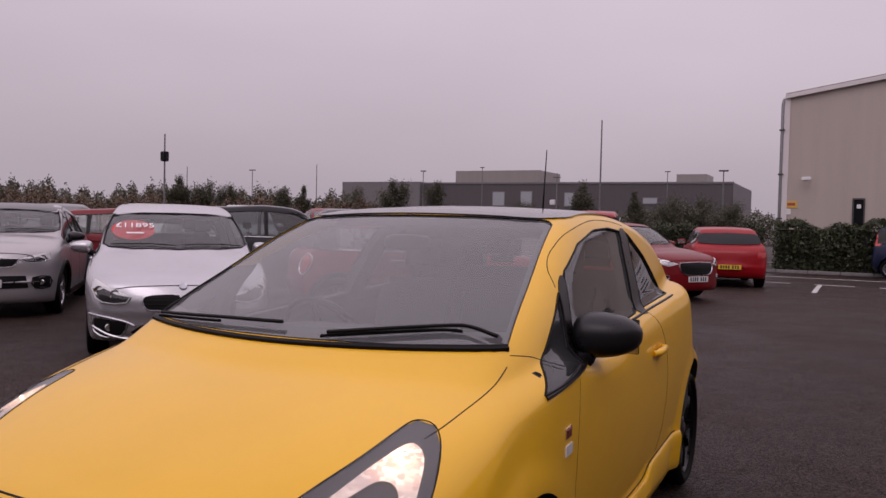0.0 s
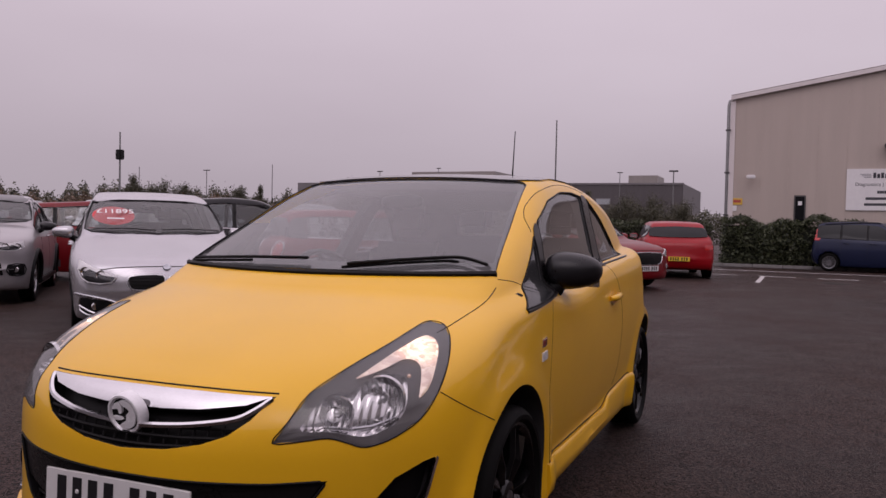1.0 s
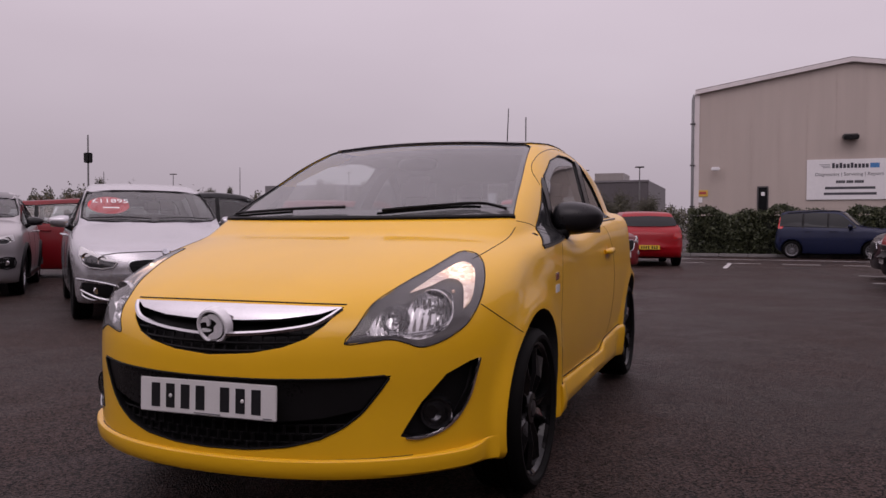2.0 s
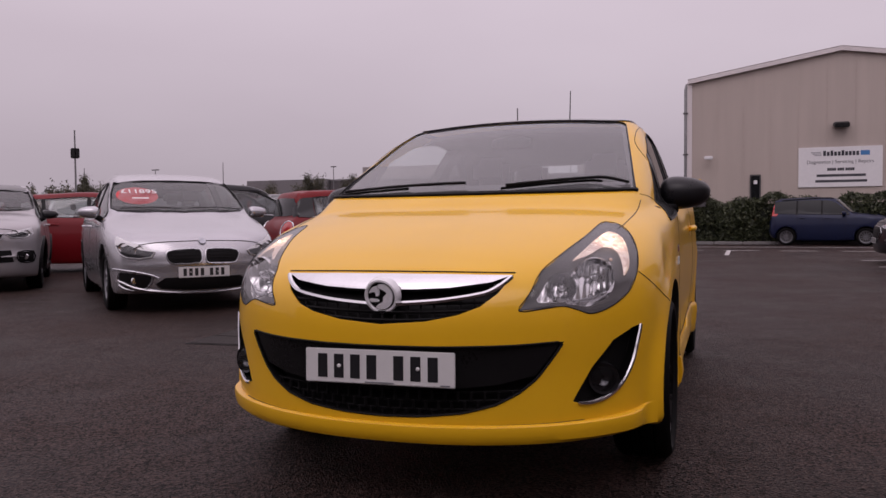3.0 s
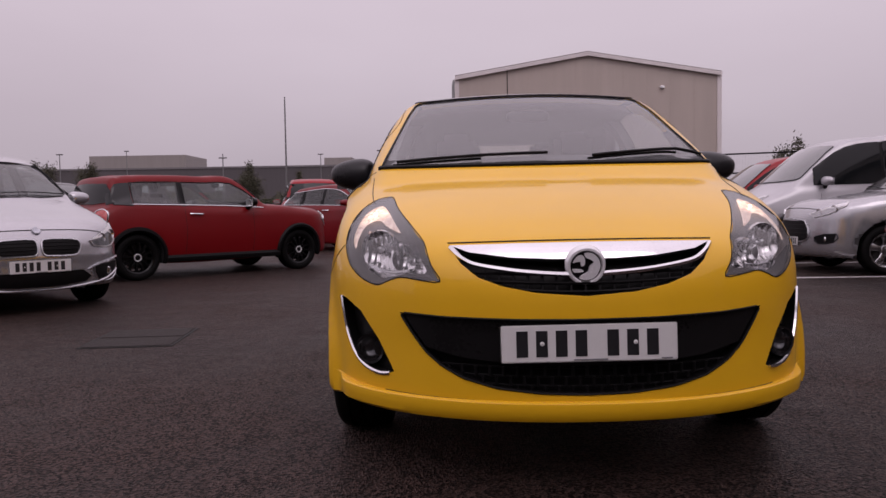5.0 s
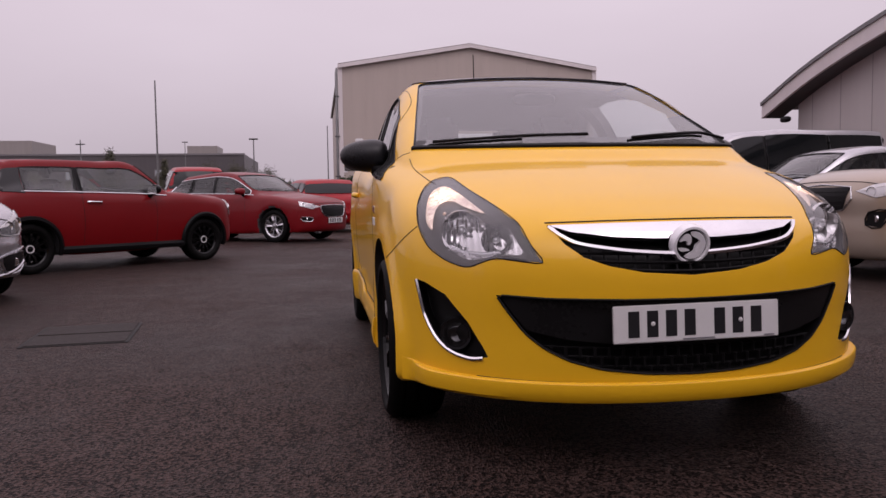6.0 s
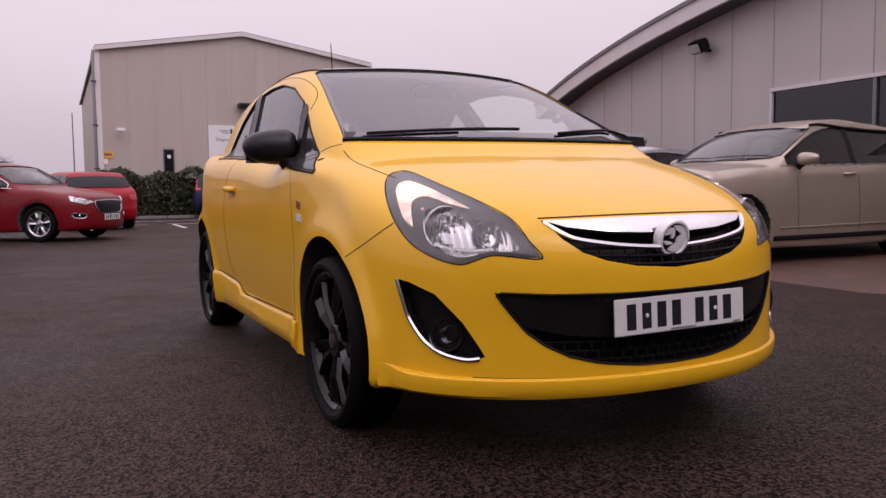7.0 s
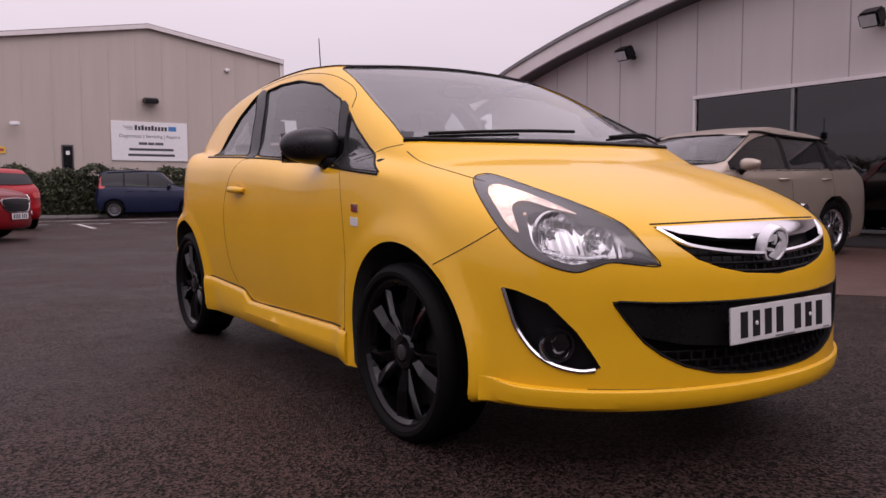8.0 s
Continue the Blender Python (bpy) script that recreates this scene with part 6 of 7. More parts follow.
# ---- ground ----
def asphalt():
    m, n, l, p = node_mat("wet_asphalt")
    fine = noise_node(n, l, 160.0, 2.0, 0.6)
    vor = n.new("ShaderNodeTexVoronoi")
    vor.inputs["Scale"].default_value = 112.0
    co = n.new("ShaderNodeTexCoord")
    l.new(co.outputs["Object"], vor.inputs["Vector"])
    big = noise_node(n, l, 0.55, 4.0, 0.55)
    mid = noise_node(n, l, 3.5, 4.0, 0.6)
    base = ramp_node(n, l, vor.outputs["Color"], 0.40, 0.70, (0.0010, 0.0007, 0.0005), (0.104, 0.058, 0.046))
    stain = ramp_node(n, l, big.outputs["Fac"], 0.35, 0.68, (0.55, 0.53, 0.52), (1.25, 1.21, 1.20))
    mul = n.new("ShaderNodeMix")
    mul.data_type, mul.blend_type = "RGBA", "MULTIPLY"
    mul.inputs["Factor"].default_value = 1.0
    l.new(base.outputs["Color"], mul.inputs["A"])
    l.new(stain.outputs["Color"], mul.inputs["B"])
    # a darker patch of ground before the yellow car's nose, with a ragged edge
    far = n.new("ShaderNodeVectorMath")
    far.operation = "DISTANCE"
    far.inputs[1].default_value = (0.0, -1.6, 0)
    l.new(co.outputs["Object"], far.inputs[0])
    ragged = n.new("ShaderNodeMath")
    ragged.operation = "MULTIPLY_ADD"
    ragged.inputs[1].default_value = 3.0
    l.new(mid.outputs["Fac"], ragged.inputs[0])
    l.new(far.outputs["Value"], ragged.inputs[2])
    nose_patch = ramp_node(n, l, ragged.outputs[0], 1.9, 3.3, (0.62, 0.61, 0.60), (1, 1, 1))
    nose_patch_mul = n.new("ShaderNodeMix")
    nose_patch_mul.data_type, nose_patch_mul.blend_type = "RGBA", "MULTIPLY"
    nose_patch_mul.inputs["Factor"].default_value = 1.0
    l.new(mul.outputs["Result"], nose_patch_mul.inputs["A"])
    l.new(nose_patch.outputs["Color"], nose_patch_mul.inputs["B"])
    l.new(nose_patch_mul.outputs["Result"], p.inputs["Base Color"])
    add = n.new("ShaderNodeMath")
    add.operation = "MULTIPLY_ADD"
    add.inputs[1].default_value = 0.35
    l.new(mid.outputs["Fac"], add.inputs[0])
    l.new(big.outputs["Fac"], add.inputs[2])
    rough = ramp_node(n, l, add.outputs[0], 0.45, 0.85, (0.36,) * 3, (0.62,) * 3)
    l.new(rough.outputs["Color"], p.inputs["Roughness"])
    # each stone of the grit takes its own film of water
    film = ramp_node(n, l, vor.outputs["Color"], 0.28, 0.72, (0.26,) * 3, (1.0,) * 3)
    film_mul = n.new("ShaderNodeMix")
    film_mul.data_type, film_mul.blend_type = "RGBA", "MULTIPLY"
    film_mul.inputs["Factor"].default_value = 1.0
    l.new(film.outputs["Color"], film_mul.inputs["A"])
    l.new(nose_patch.outputs["Color"], film_mul.inputs["B"])
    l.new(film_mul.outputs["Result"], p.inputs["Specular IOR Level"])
    p.inputs["Specular Tint"].default_value = (1.0, 0.78, 0.72, 1)
    b = n.new("ShaderNodeBump")
    b.inputs["Strength"].default_value, b.inputs["Distance"].default_value = 1.0, 0.018
    sm = n.new("ShaderNodeMath")
    sm.operation = "ADD"
    l.new(vor.outputs["Distance"], sm.inputs[0])
    l.new(fine.outputs["Fac"], sm.inputs[1])
    l.new(sm.outputs[0], b.inputs["Height"])
    l.new(b.outputs["Normal"], p.inputs["Normal"])
    return m


ASPHALT = asphalt()
bm = bmesh.new()
bmesh.ops.create_grid(bm, x_segments=40, y_segments=40, size=700)
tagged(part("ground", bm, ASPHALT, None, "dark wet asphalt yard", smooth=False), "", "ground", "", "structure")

LINEWHITE = plain("road_paint", (0.50, 0.48, 0.47), 0.55, vary=0.3, scale=12)


def painted_line(x0, y0, x1, y1, w=0.10):
    d = Vector((x1 - x0, y1 - y0, 0))
    k = d.length
    bm = boxed(0, k, -w / 2, w / 2, 0, 0.004)
    ob = part("bay_line", bm, LINEWHITE, None, "worn white parking bay line on the asphalt", smooth=False)
    ob.matrix_world = Matrix.Translation((x0, y0, 0.001)) @ Matrix.Rotation(math.atan2(d.y, d.x), 4, "Z")
    return tagged(ob, "", "road marking", "bay lines", "structure")


for k in range(5):
    painted_line(3.62 + 0.06 * k, 6.98 + 2.38 * k, 8.4, 6.9 + 2.38 * k)
painted_line(1.16, 18.6, 1.24, 21.6, 0.11)
for k in range(8):
    painted_line(-0.4 + 1.5 * k, 21.7 - 0.1 * k, 0.55 + 1.5 * k, 21.64 - 0.1 * k, 0.11)
painted_line(-1.2, 24.6, 9.0, 24.2, 0.12)

# reddish block paving before the showroom
BRICKPAVE = plain("red_brown_paving", (0.085, 0.042, 0.032), 0.5, vary=0.3, scale=3.0, bump=0.4)
bm = bmesh.new()
edge = [(4.35, 1.6), (3.97, 2.2), (4.02, 3.06), (4.35, 4.0), (4.7, 5.0), (9.25, 5.05), (9.25, -4.0), (4.7, -4.0)]
prism(bm, edge, lambda u, v, d: (u, v, d), 0.0, 0.005)
tagged(part("pavement", bm, BRICKPAVE, None, "wet red-brown paving beside the asphalt", smooth=False), "", "pavement", "", "structure")

# drain covers in the lane
IRON = plain("cast_iron", (0.020, 0.014, 0.012), 0.65, metal=0.0, spec=0.25, vary=0.3, scale=25, bump=0.4)
drain = thing("manhole_cover", pose(-2.6, 3.15, 0.0, 0, 0, 6), "dark cast-iron double manhole cover set in the asphalt", "manhole cover")
part("cover_frame", boxed(-0.31, 0.31, -0.40, 0.40, 0.0, 0.004, 0.002), GAP, drain, smooth=False)
for k in (-1, 1):
    part("cover_plate", boxed(-0.285, 0.285, min(0.015 * k, 0.375 * k), max(0.015 * k, 0.375 * k), 0.002, 0.008, 0.002), IRON, drain)
drain2 = thing("manhole_cover", pose(2.9, 19.6, 0.0), "small round iron cover in the asphalt", "manhole cover")
part("cover_plate", lathe(bmesh.new(), [(0.009, 0.0005), (0.009, 0.33), (0.0, 0.35)], 32, "z"), IRON, drain2)


# added, unseen wall behind the camera's way, closing the yard to block low sky
tagged(part("sky_block_wall", boxed(-16.0, 16.0, -8.3, -8.0, 0, 4.6), plain("block_wall_grey", (0.16, 0.15, 0.15), 0.7, vary=0.15, scale=1.5), None, "added unseen plain dark grey wall blocking low sky light", smooth=False), "", "wall", "", "structure")


# ---- cladding ----
def cladding(name, color, pitch=0.25, vary=0.06):
    m, n, l, p = node_mat(name)
    st = noise_node(n, l, 0.6, 4.0, 0.6, stretch=(3.0, 3.0, 0.25))
    fine = noise_node(n, l, 30.0, 2.0)
    r = ramp_node(n, l, st.outputs["Fac"], 0.3, 0.75, tuple(c * (1 - vary) for c in color), tuple(c * (1 + vary) for c in color))
    l.new(r.outputs["Color"], p.inputs["Base Color"])
    rr = ramp_node(n, l, fine.outputs["Fac"], 0.3, 0.7, (0.42,) * 3, (0.55,) * 3)
    l.new(rr.outputs["Color"], p.inputs["Roughness"])
    return m


TAUPE = cladding("taupe_cladding", (0.45, 0.385, 0.34))
TAUPEROOF = cladding("roof_sheet", (0.22, 0.20, 0.19))
GREIGE = cladding("grey_panel", (0.50, 0.46, 0.445))
FASCIA = cladding("fascia_grey", (0.68, 0.63, 0.62))
FLASHING = plain("dark_flashing", (0.06, 0.055, 0.055), 0.5)
STEEL = plain("galvanised_steel", (0.20, 0.20, 0.20), 0.45, metal=0.7, vary=0.2)
WHITEPAINT = plain("white_board", (0.74, 0.73, 0.73), 0.5, vary=0.04)


def workshop():
    """The gabled, clad workshop at the end of the yard."""
    y0, y1 = 30.0, 50.0
    x0, x1, xm, ze, zm = -0.10, 10.48, 5.18, 6.20, 7.09
    b = thing("workshop_building", pose(0, 0, 0), "taupe steel-clad workshop with a shallow gable and white sign", "building")
    gable = [(x0, 0), (x1, 0), (x1, ze), (xm, zm), (x0, ze)]
    part("wall", prism(bmesh.new(), gable, lambda u, v, d: (u, d, v), y0, y1), TAUPE, b, smooth=False)
    for s, (xa, za, xb, zb) in enumerate(((x0 - 0.12, ze, xm, zm), (xm, zm, x1 + 0.12, ze))):
        ln = [(xa, za + 0.02), (xb, zb + 0.02), (xb, zb + 0.14), (xa, za + 0.14)]
        part("roof", prism(bmesh.new(), ln, lambda u, v, d: (u, d, v), y0 - 0.10, y1 + 0.1), TAUPEROOF, b, smooth=False)
        ln = [(xa, za - 0.05), (xb, zb - 0.05), (xb, zb + 0.10), (xa, za + 0.10)]
        part("verge_flashing", prism(bmesh.new(), ln, lambda u, v, d: (u, d, v), y0 - 0.16, y0 - 0.105), FASCIA, b, smooth=False)
    # ribs of the cladding, one strip a metre
    for k in range(1, 11):
        x = x0 + k * (x1 - x0) / 11
        top = ze + (zm - ze) * (1 - abs(x - xm) / (xm - x0)) - 0.08
        part("cladding_joint", boxed(x - 0.012, x + 0.012, y0 - 0.010, y0 - 0.002, 0, top), plain("joint_taupe", (0.44, 0.376, 0.332), 0.5), b, smooth=False)
    for x in (x0 - 0.05, x1 + 0.05):
        part("corner_flashing", boxed(x - 0.09, x + 0.09, y0 - 0.05, y0 + 0.12, 0, ze + 0.02), FASCIA, b, smooth=False)
    part("downpipe", tube(bmesh.new(), [(x0 - 0.20, y0 - 0.06, 0), (x0 - 0.20, y0 - 0.06, ze - 0.25), (x0 - 0.16, y0 + 0.02, ze - 0.05)], 0.055, 10), STEEL, b)
    for z in (1.8, 3.4, 5.0):
        part("pipe_bracket", boxed(x0 - 0.29, x0 - 0.10, y0 - 0.13, y0 + 0.02, z, z + 0.05), FLASHING, b)
    # slit windows
    for x in (2.25, 8.0):
        w = new("window")
        w.parent = b
        part("window_frame", boxed(x - 0.20, x + 0.20, y0 - 0.035, y0 + 0.0, 1.35, 2.58, 0.01), FLASHING, w)
        part("pane", boxed(x - 0.15, x + 0.15, y0 - 0.045, y0 - 0.036, 1.40, 2.53), DARKGLASS, w)
        part("notice", boxed(x - 0.06, x + 0.07, y0 - 0.049, y0 - 0.046, 2.22, 2.36), WHITEPAINT, w)
    # bulkhead floodlight
    fl = new("wall_light")
    fl.parent = b
    part("lamp_body", boxed(4.90, 5.44, y0 - 0.34, y0 - 0.02, 4.24, 4.42, 0.04), FLASHING, fl)
    part("lamp_visor", boxed(4.92, 5.42, y0 - 0.46, y0 - 0.32, 4.20, 4.36, 0.03), SATINBLACK, fl)
    fl = new("wall_light")
    fl.parent = b
    part("lamp_body", blob(bmesh.new(), (8.2, y0 - 0.06, 5.72), (0.10, 0.08, 0.07)), WHITEPAINT, fl)
    cc = new("security_camera")
    cc.parent = b
    part("camera_body", boxed(0.40, 0.72, y0 - 0.42, y0 - 0.28, 3.18, 3.32, 0.03), WHITEPAINT, cc)
    part("camera_arm", tube(bmesh.new(), [(0.56, y0, 3.30), (0.56, y0 - 0.2, 3.30), (0.56, y0 - 0.34, 3.26)], 0.03, 8), WHITEPAINT, cc)
    # small yellow warning notices
    part("warning_notice", boxed(-0.10, 0.28, y0 - 0.03, y0 - 0.012, 2.22, 2.46), plain("notice_yellow", (0.66, 0.42, 0.06), 0.5), b)
    part("notice_band", boxed(-0.04, 0.22, y0 - 0.034, y0 - 0.031, 2.30, 2.40), plain("notice_red", (0.4, 0.06, 0.05), 0.5), b)
    part("white_notice", boxed(-0.10, 0.08, y0 - 0.03, y0 - 0.012, 1.98, 2.18), WHITEPAINT, b)
    return b


workshop()

# the firm's board
board = thing("sign_board", pose(5.15, 29.97, 2.79), "large white sign board with dark lettering on the workshop wall", "sign")
part("board_sheet", boxed(-1.40, 1.40, -0.02, 0.02, -0.74, 0.74, 0.006), WHITEPAINT, board)
bm = bmesh.new()
for k, w in enumerate((0.34, 0.30, 0.24)):
    box(bm, -0.98 + 0.06 * k, -0.98 + 0.06 * k + w, -0.024, -0.021, 0.535 - 0.055 * k, 0.56 - 0.055 * k)
part("logo_stripe", bm, plain("logo_grey", (0.25, 0.25, 0.27), 0.5), board, smooth=False)
bm = bmesh.new()
for k in range(10):
    box(bm, -0.56 + 0.122 * k, -0.56 + 0.122 * k + 0.09, -0.024, -0.021, 0.41, 0.41 + (0.19 if k in (0, 2, 5) else 0.15))
part("name_shape", bm, plain("logo_dark", (0.03, 0.03, 0.04), 0.5), board, smooth=False)
part("name_end_shape", boxed(0.68, 0.98, -0.024, -0.021, 0.41, 0.58), plain("logo_blue", (0.05, 0.20, 0.45), 0.5), board, smooth=False)
DARKTEXT = plain("dark_text", (0.05, 0.05, 0.06), 0.5)
lettering("services_line", "Diagnostics | Servicing | Repairs", 0.175, DARKTEXT, board, pose(0, -0.022, 0.185, 90), label="Diagnostics, Servicing, Repairs")
bm = bmesh.new()
bars(bm, -0.42, -0.14, [0.07] * 4 + [-0.03] + [0.07] * 3 + [-0.03] + [0.07] * 4, 0.10, 0.006, -0.0225)
part("number_bars", bm, DARKTEXT, board, smooth=False)
part("address_bar", boxed(-0.78, 0.86, -0.0235, -0.0215, -0.36, -0.27), DARKTEXT, board, smooth=False)
part("address_bar", boxed(-0.82, 0.90, -0.0235, -0.0215, -0.57, -0.48), DARKTEXT, board, smooth=False)


def showroom():
    """The grey showroom with its arched roof edge and dark shop windows."""
    x0 = 9.8
    b = thing("showroom_building", pose(0, 0, 0), "grey panelled showroom with an arched roof and dark glass front", "building")
    arch = curve((-6.0, 4.15), (-2.0, 4.85), (2.0, 5.05), (5.0, 4.95), (7.7, 4.70), (9.6, 4.42), (11.7, 4.02), (13.6, 3.52), (15.1, 2.98))
    ys = np.linspace(-5.5, 14.4, 40)
    win = (0.25, 2.53, -4.6, 8.18)
    # wall under the arch, with the shop window left open
    def wall_piece(ya, yb, za, zb=None):
        yy = [y for y in np.linspace(ya, yb, max(2, int((yb - ya) / 0.4)))]
        line = [(y, za) for y in yy] + [(y, (zb if zb is not None else float(arch(np.array(y))) - 0.16)) for y in reversed(yy)]
        return prism(bmesh.new(), line, lambda u, v, d: (d, u, v), x0, x0 + 0.3)
    part("wall", wall_piece(win[3], 14.45, 0), GREIGE, b, smooth=False)
    part("wall", wall_piece(win[2], win[3], win[1]), GREIGE, b, smooth=False)
    part("wall", wall_piece(win[2], win[3], 0, win[0]), FLASHING, b, smooth=False)
    part("wall", wall_piece(-5.6, win[2], 0), GREIGE, b, smooth=False)
    part("side_wall", boxed(x0 + 0.3, x0 + 14, 14.15, 14.45, 0, 2.75), GREIGE, b, smooth=False)
    part("side_wall", boxed(x0 + 0.3, x0 + 14, -5.6, -5.3, 0, 4.0), GREIGE, b, smooth=False)
    part("back_wall", boxed(x0 + 13.7, x0 + 14, -5.3, 14.15, 0, 2.75), GREIGE, b, smooth=False)
    part("inside_floor", boxed(x0 + 0.3, x0 + 13.7, -5.3, 14.15, 0.0, 0.05), plain("shop_floor", (0.10, 0.10, 0.10), 0.3), b, smooth=False)
    for k in range(20):
        y = 9.155 + 0.955 * (5 - k)
        if -5.4 < y < 14.3:
            lo = 0.0 if y > win[3] else win[1] + 0.06
            part("panel_joint", boxed(x0 - 0.004, x0 + 0.002, y - 0.010, y + 0.010, lo, float(arch(np.array(y))) - 0.30), plain("joint_grey", (0.30, 0.275, 0.265), 0.5), b, smooth=False)
    # roof sheet and deep fascia along the arch
    ys = np.linspace(-6.0, 15.1, 44)
    top = [float(arch(np.array(y))) for y in ys]
    line = [(y, t) for y, t in zip(ys, top)] + [(y, t - 0.13) for y, t in reversed(list(zip(ys, top)))]
    part("roof", prism(bmesh.new(), line, lambda u, v, d: (d, u, v), x0 - 0.45, x0 + 14.3), TAUPEROOF, b, smooth=False)
    line = [(y, t - 0.01) for y, t in zip(ys, top)] + [(y, t - 0.34) for y, t in reversed(list(zip(ys, top)))]
    part("fascia", prism(bmesh.new(), line, lambda u, v, d: (d, u, v), x0 - 0.52, x0 - 0.455), FASCIA, b, smooth=False)
    line = [(y, t + 0.03) for y, t in zip(ys, top)] + [(y, t - 0.05) for y, t in reversed(list(zip(ys, top)))]
    part("gutter_edge", prism(bmesh.new(), line, lambda u, v, d: (d, u, v), x0 - 0.56, x0 - 0.53), STEEL, b, smooth=False)
    line = [(y, t - 0.30) for y, t in zip(ys, top)] + [(y, t - 0.335) for y, t in reversed(list(zip(ys, top)))]
    part("soffit", prism(bmesh.new(), line, lambda u, v, d: (d, u, v), x0 - 0.45, x0 - 0.004), FLASHING, b, smooth=False)
    # shop window
    wd = new("shop_window")
    wd.parent = b
    part("frame_head", boxed(x0 - 0.06, x0 + 0.06, win[2], win[3] + 0.05, win[1] - 0.0, win[1] + 0.06), FASCIA, wd, smooth=False)
    part("frame_jamb", boxed(x0 - 0.05, x0 + 0.06, win[3] - 0.0, win[3] + 0.055, win[0], win[1] - 0.003), FASCIA, wd, smooth=False)
    part("frame_sill", boxed(x0 - 0.05, x0 + 0.06, win[2], win[3] - 0.003, win[0] - 0.05, win[0]), STEEL, wd, smooth=False)
    for k in range(7):
        ya, yb = win[3] - 1.945 * k, max(win[3] - 1.945 * (k + 1), win[2])
        if yb < ya - 0.1:
            part("mullion", boxed(x0 - 0.045, x0 + 0.05, yb - 0.03, yb + 0.03, win[0], win[1] - 0.003), STEEL, wd, smooth=False)
            part("pane", boxed(x0 + 0.0, x0 + 0.012, yb + 0.031, ya - 0.031, win[0] + 0.002, win[1] - 0.004), pane_mat("shop_glass", (0.07, 0.078, 0.105), 1.5), wd, smooth=False)
    for y, z, s in ((9.72, 3.55, 0.17), (4.85, 3.36, 0.15)):
        fl = new("wall_floodlight")
        fl.parent = b
        part("lamp_body", boxed(-0.13, 0.13, -s, s, -0.10, 0.13, 0.03), SATINBLACK, fl, m=pose(x0 - 0.28, y, z, 0, -28, 0))
        part("lamp_glass", boxed(-0.138, -0.128, -s * 0.8, s * 0.8, -0.07, 0.10, 0.002), plain("lamp_glass_grey", (0.42, 0.42, 0.42), 0.2), fl, m=pose(x0 - 0.28, y, z, 0, -28, 0))
        part("lamp_bracket", boxed(x0 - 0.2, x0, y - 0.04, y + 0.04, z - 0.08, z - 0.02), SATINBLACK, fl)
    part("security_camera", blob(bmesh.new(), (x0 - 0.35, 14.4, 2.55), (0.08, 0.16, 0.07)), SATINBLACK, b)
    return b


showroom()


# ---- fence, hedge, poles and distance ----
def leaf_mat(name, a, b):
    m, n, l, p = node_mat(name)
    geo = n.new("ShaderNodeNewGeometry")
    r = ramp_node(n, l, geo.outputs["Random Per Island"], 0.0, 1.0, a, b)
    l.new(r.outputs["Color"], p.inputs["Base Color"])
    p.inputs["Roughness"].default_value = 0.55
    return m


HEDGEGREEN = leaf_mat("hedge_leaf", (0.018, 0.026, 0.011), (0.065, 0.075, 0.030))
TREEGREEN = leaf_mat("tree_leaf", (0.034, 0.036, 0.021), (0.090, 0.082, 0.043))
RUSSET = leaf_mat("dry_brush", (0.068, 0.046, 0.027), (0.155, 0.094, 0.052))
BARK = plain("bark", (0.05, 0.04, 0.032), 0.85, vary=0.3, scale=20, bump=0.5)


def leaves(rng, centres, sizes):
    """Small folded leaves about the given centres, as one mesh."""
    n = len(centres)
    d = rng.normal(size=(n, 3))
    d /= np.linalg.norm(d, axis=1, keepdims=True)
    e = np.cross(d, rng.normal(size=(n, 3)))
    e /= np.linalg.norm(e, axis=1, keepdims=True)
    g = np.cross(d, e)
    s = sizes[:, None]
    v = np.stack([centres - d * s, centres + e * s * 0.45 + g * s * 0.12, centres + d * s, centres - e * s * 0.45 + g * s * 0.12], 1).reshape(-1, 3)
    q = np.arange(4 * n).reshape(n, 4)
    tri = np.concatenate([q[:, [0, 1, 2]], q[:, [0, 2, 3]]])
    return v, tri


def leaf_part(name, v, tri, material, parent=None, label=""):
    me = bpy.data.meshes.new(name)
    me.from_pydata(v.tolist(), [], tri.tolist())
    return part(name, me, material, parent, label)


def hedge(x0, x1, y, depth, height, seed, n):
    rng = np.random.default_rng(seed)
    hd = thing("hedge", pose((x0 + x1) / 2, y, 0), "dense dark green hedge in front of the workshop", "hedge")
    w = (x1 - x0) / 2
    u = rng.uniform(-w, w, n)
    top = height * (0.93 + 0.07 * np.sin(u * 2.1) + 0.05 * np.sin(u * 5.3 + 1))
    a = rng.uniform(0, 1, n)
    front = rng.uniform(size=n) < 0.62
    z = np.where(front, rng.uniform(0.05, 1.0, n) * top, top + rng.normal(0, 0.06, n))
    bulge = 0.10 * np.sin(u * 3.1 + 0.6) + 0.07 * np.sin(u * 7.7) + 0.06 * np.sin(z * 6 + u)
    yy = np.where(front, -depth / 2 - bulge + rng.normal(0, 0.08, n), rng.uniform(-depth / 2, depth / 2, n))
    v, t = leaves(rng, np.stack([u, yy, z], 1), rng.uniform(0.035, 0.075, n))
    tagged(leaf_part("foliage", v, t, HEDGEGREEN, hd), kind="stuff")
    # a plain near-black block stands in for the hedge's dark inside
    part("dark_core", boxed(-w + 0.05, w - 0.05, -depth / 2 + 0.16, depth / 2 - 0.1, 0, height * 0.86, 0.1), plain("hedge_dark", (0.010, 0.012, 0.007), 0.9), hd)
    return hd


hedge(-0.3, 10.5, 28.0, 1.1, 1.66, 5, 30000)
hedge(-9.5, -1.0, 33.0, 1.3, 1.5, 6, 15000)


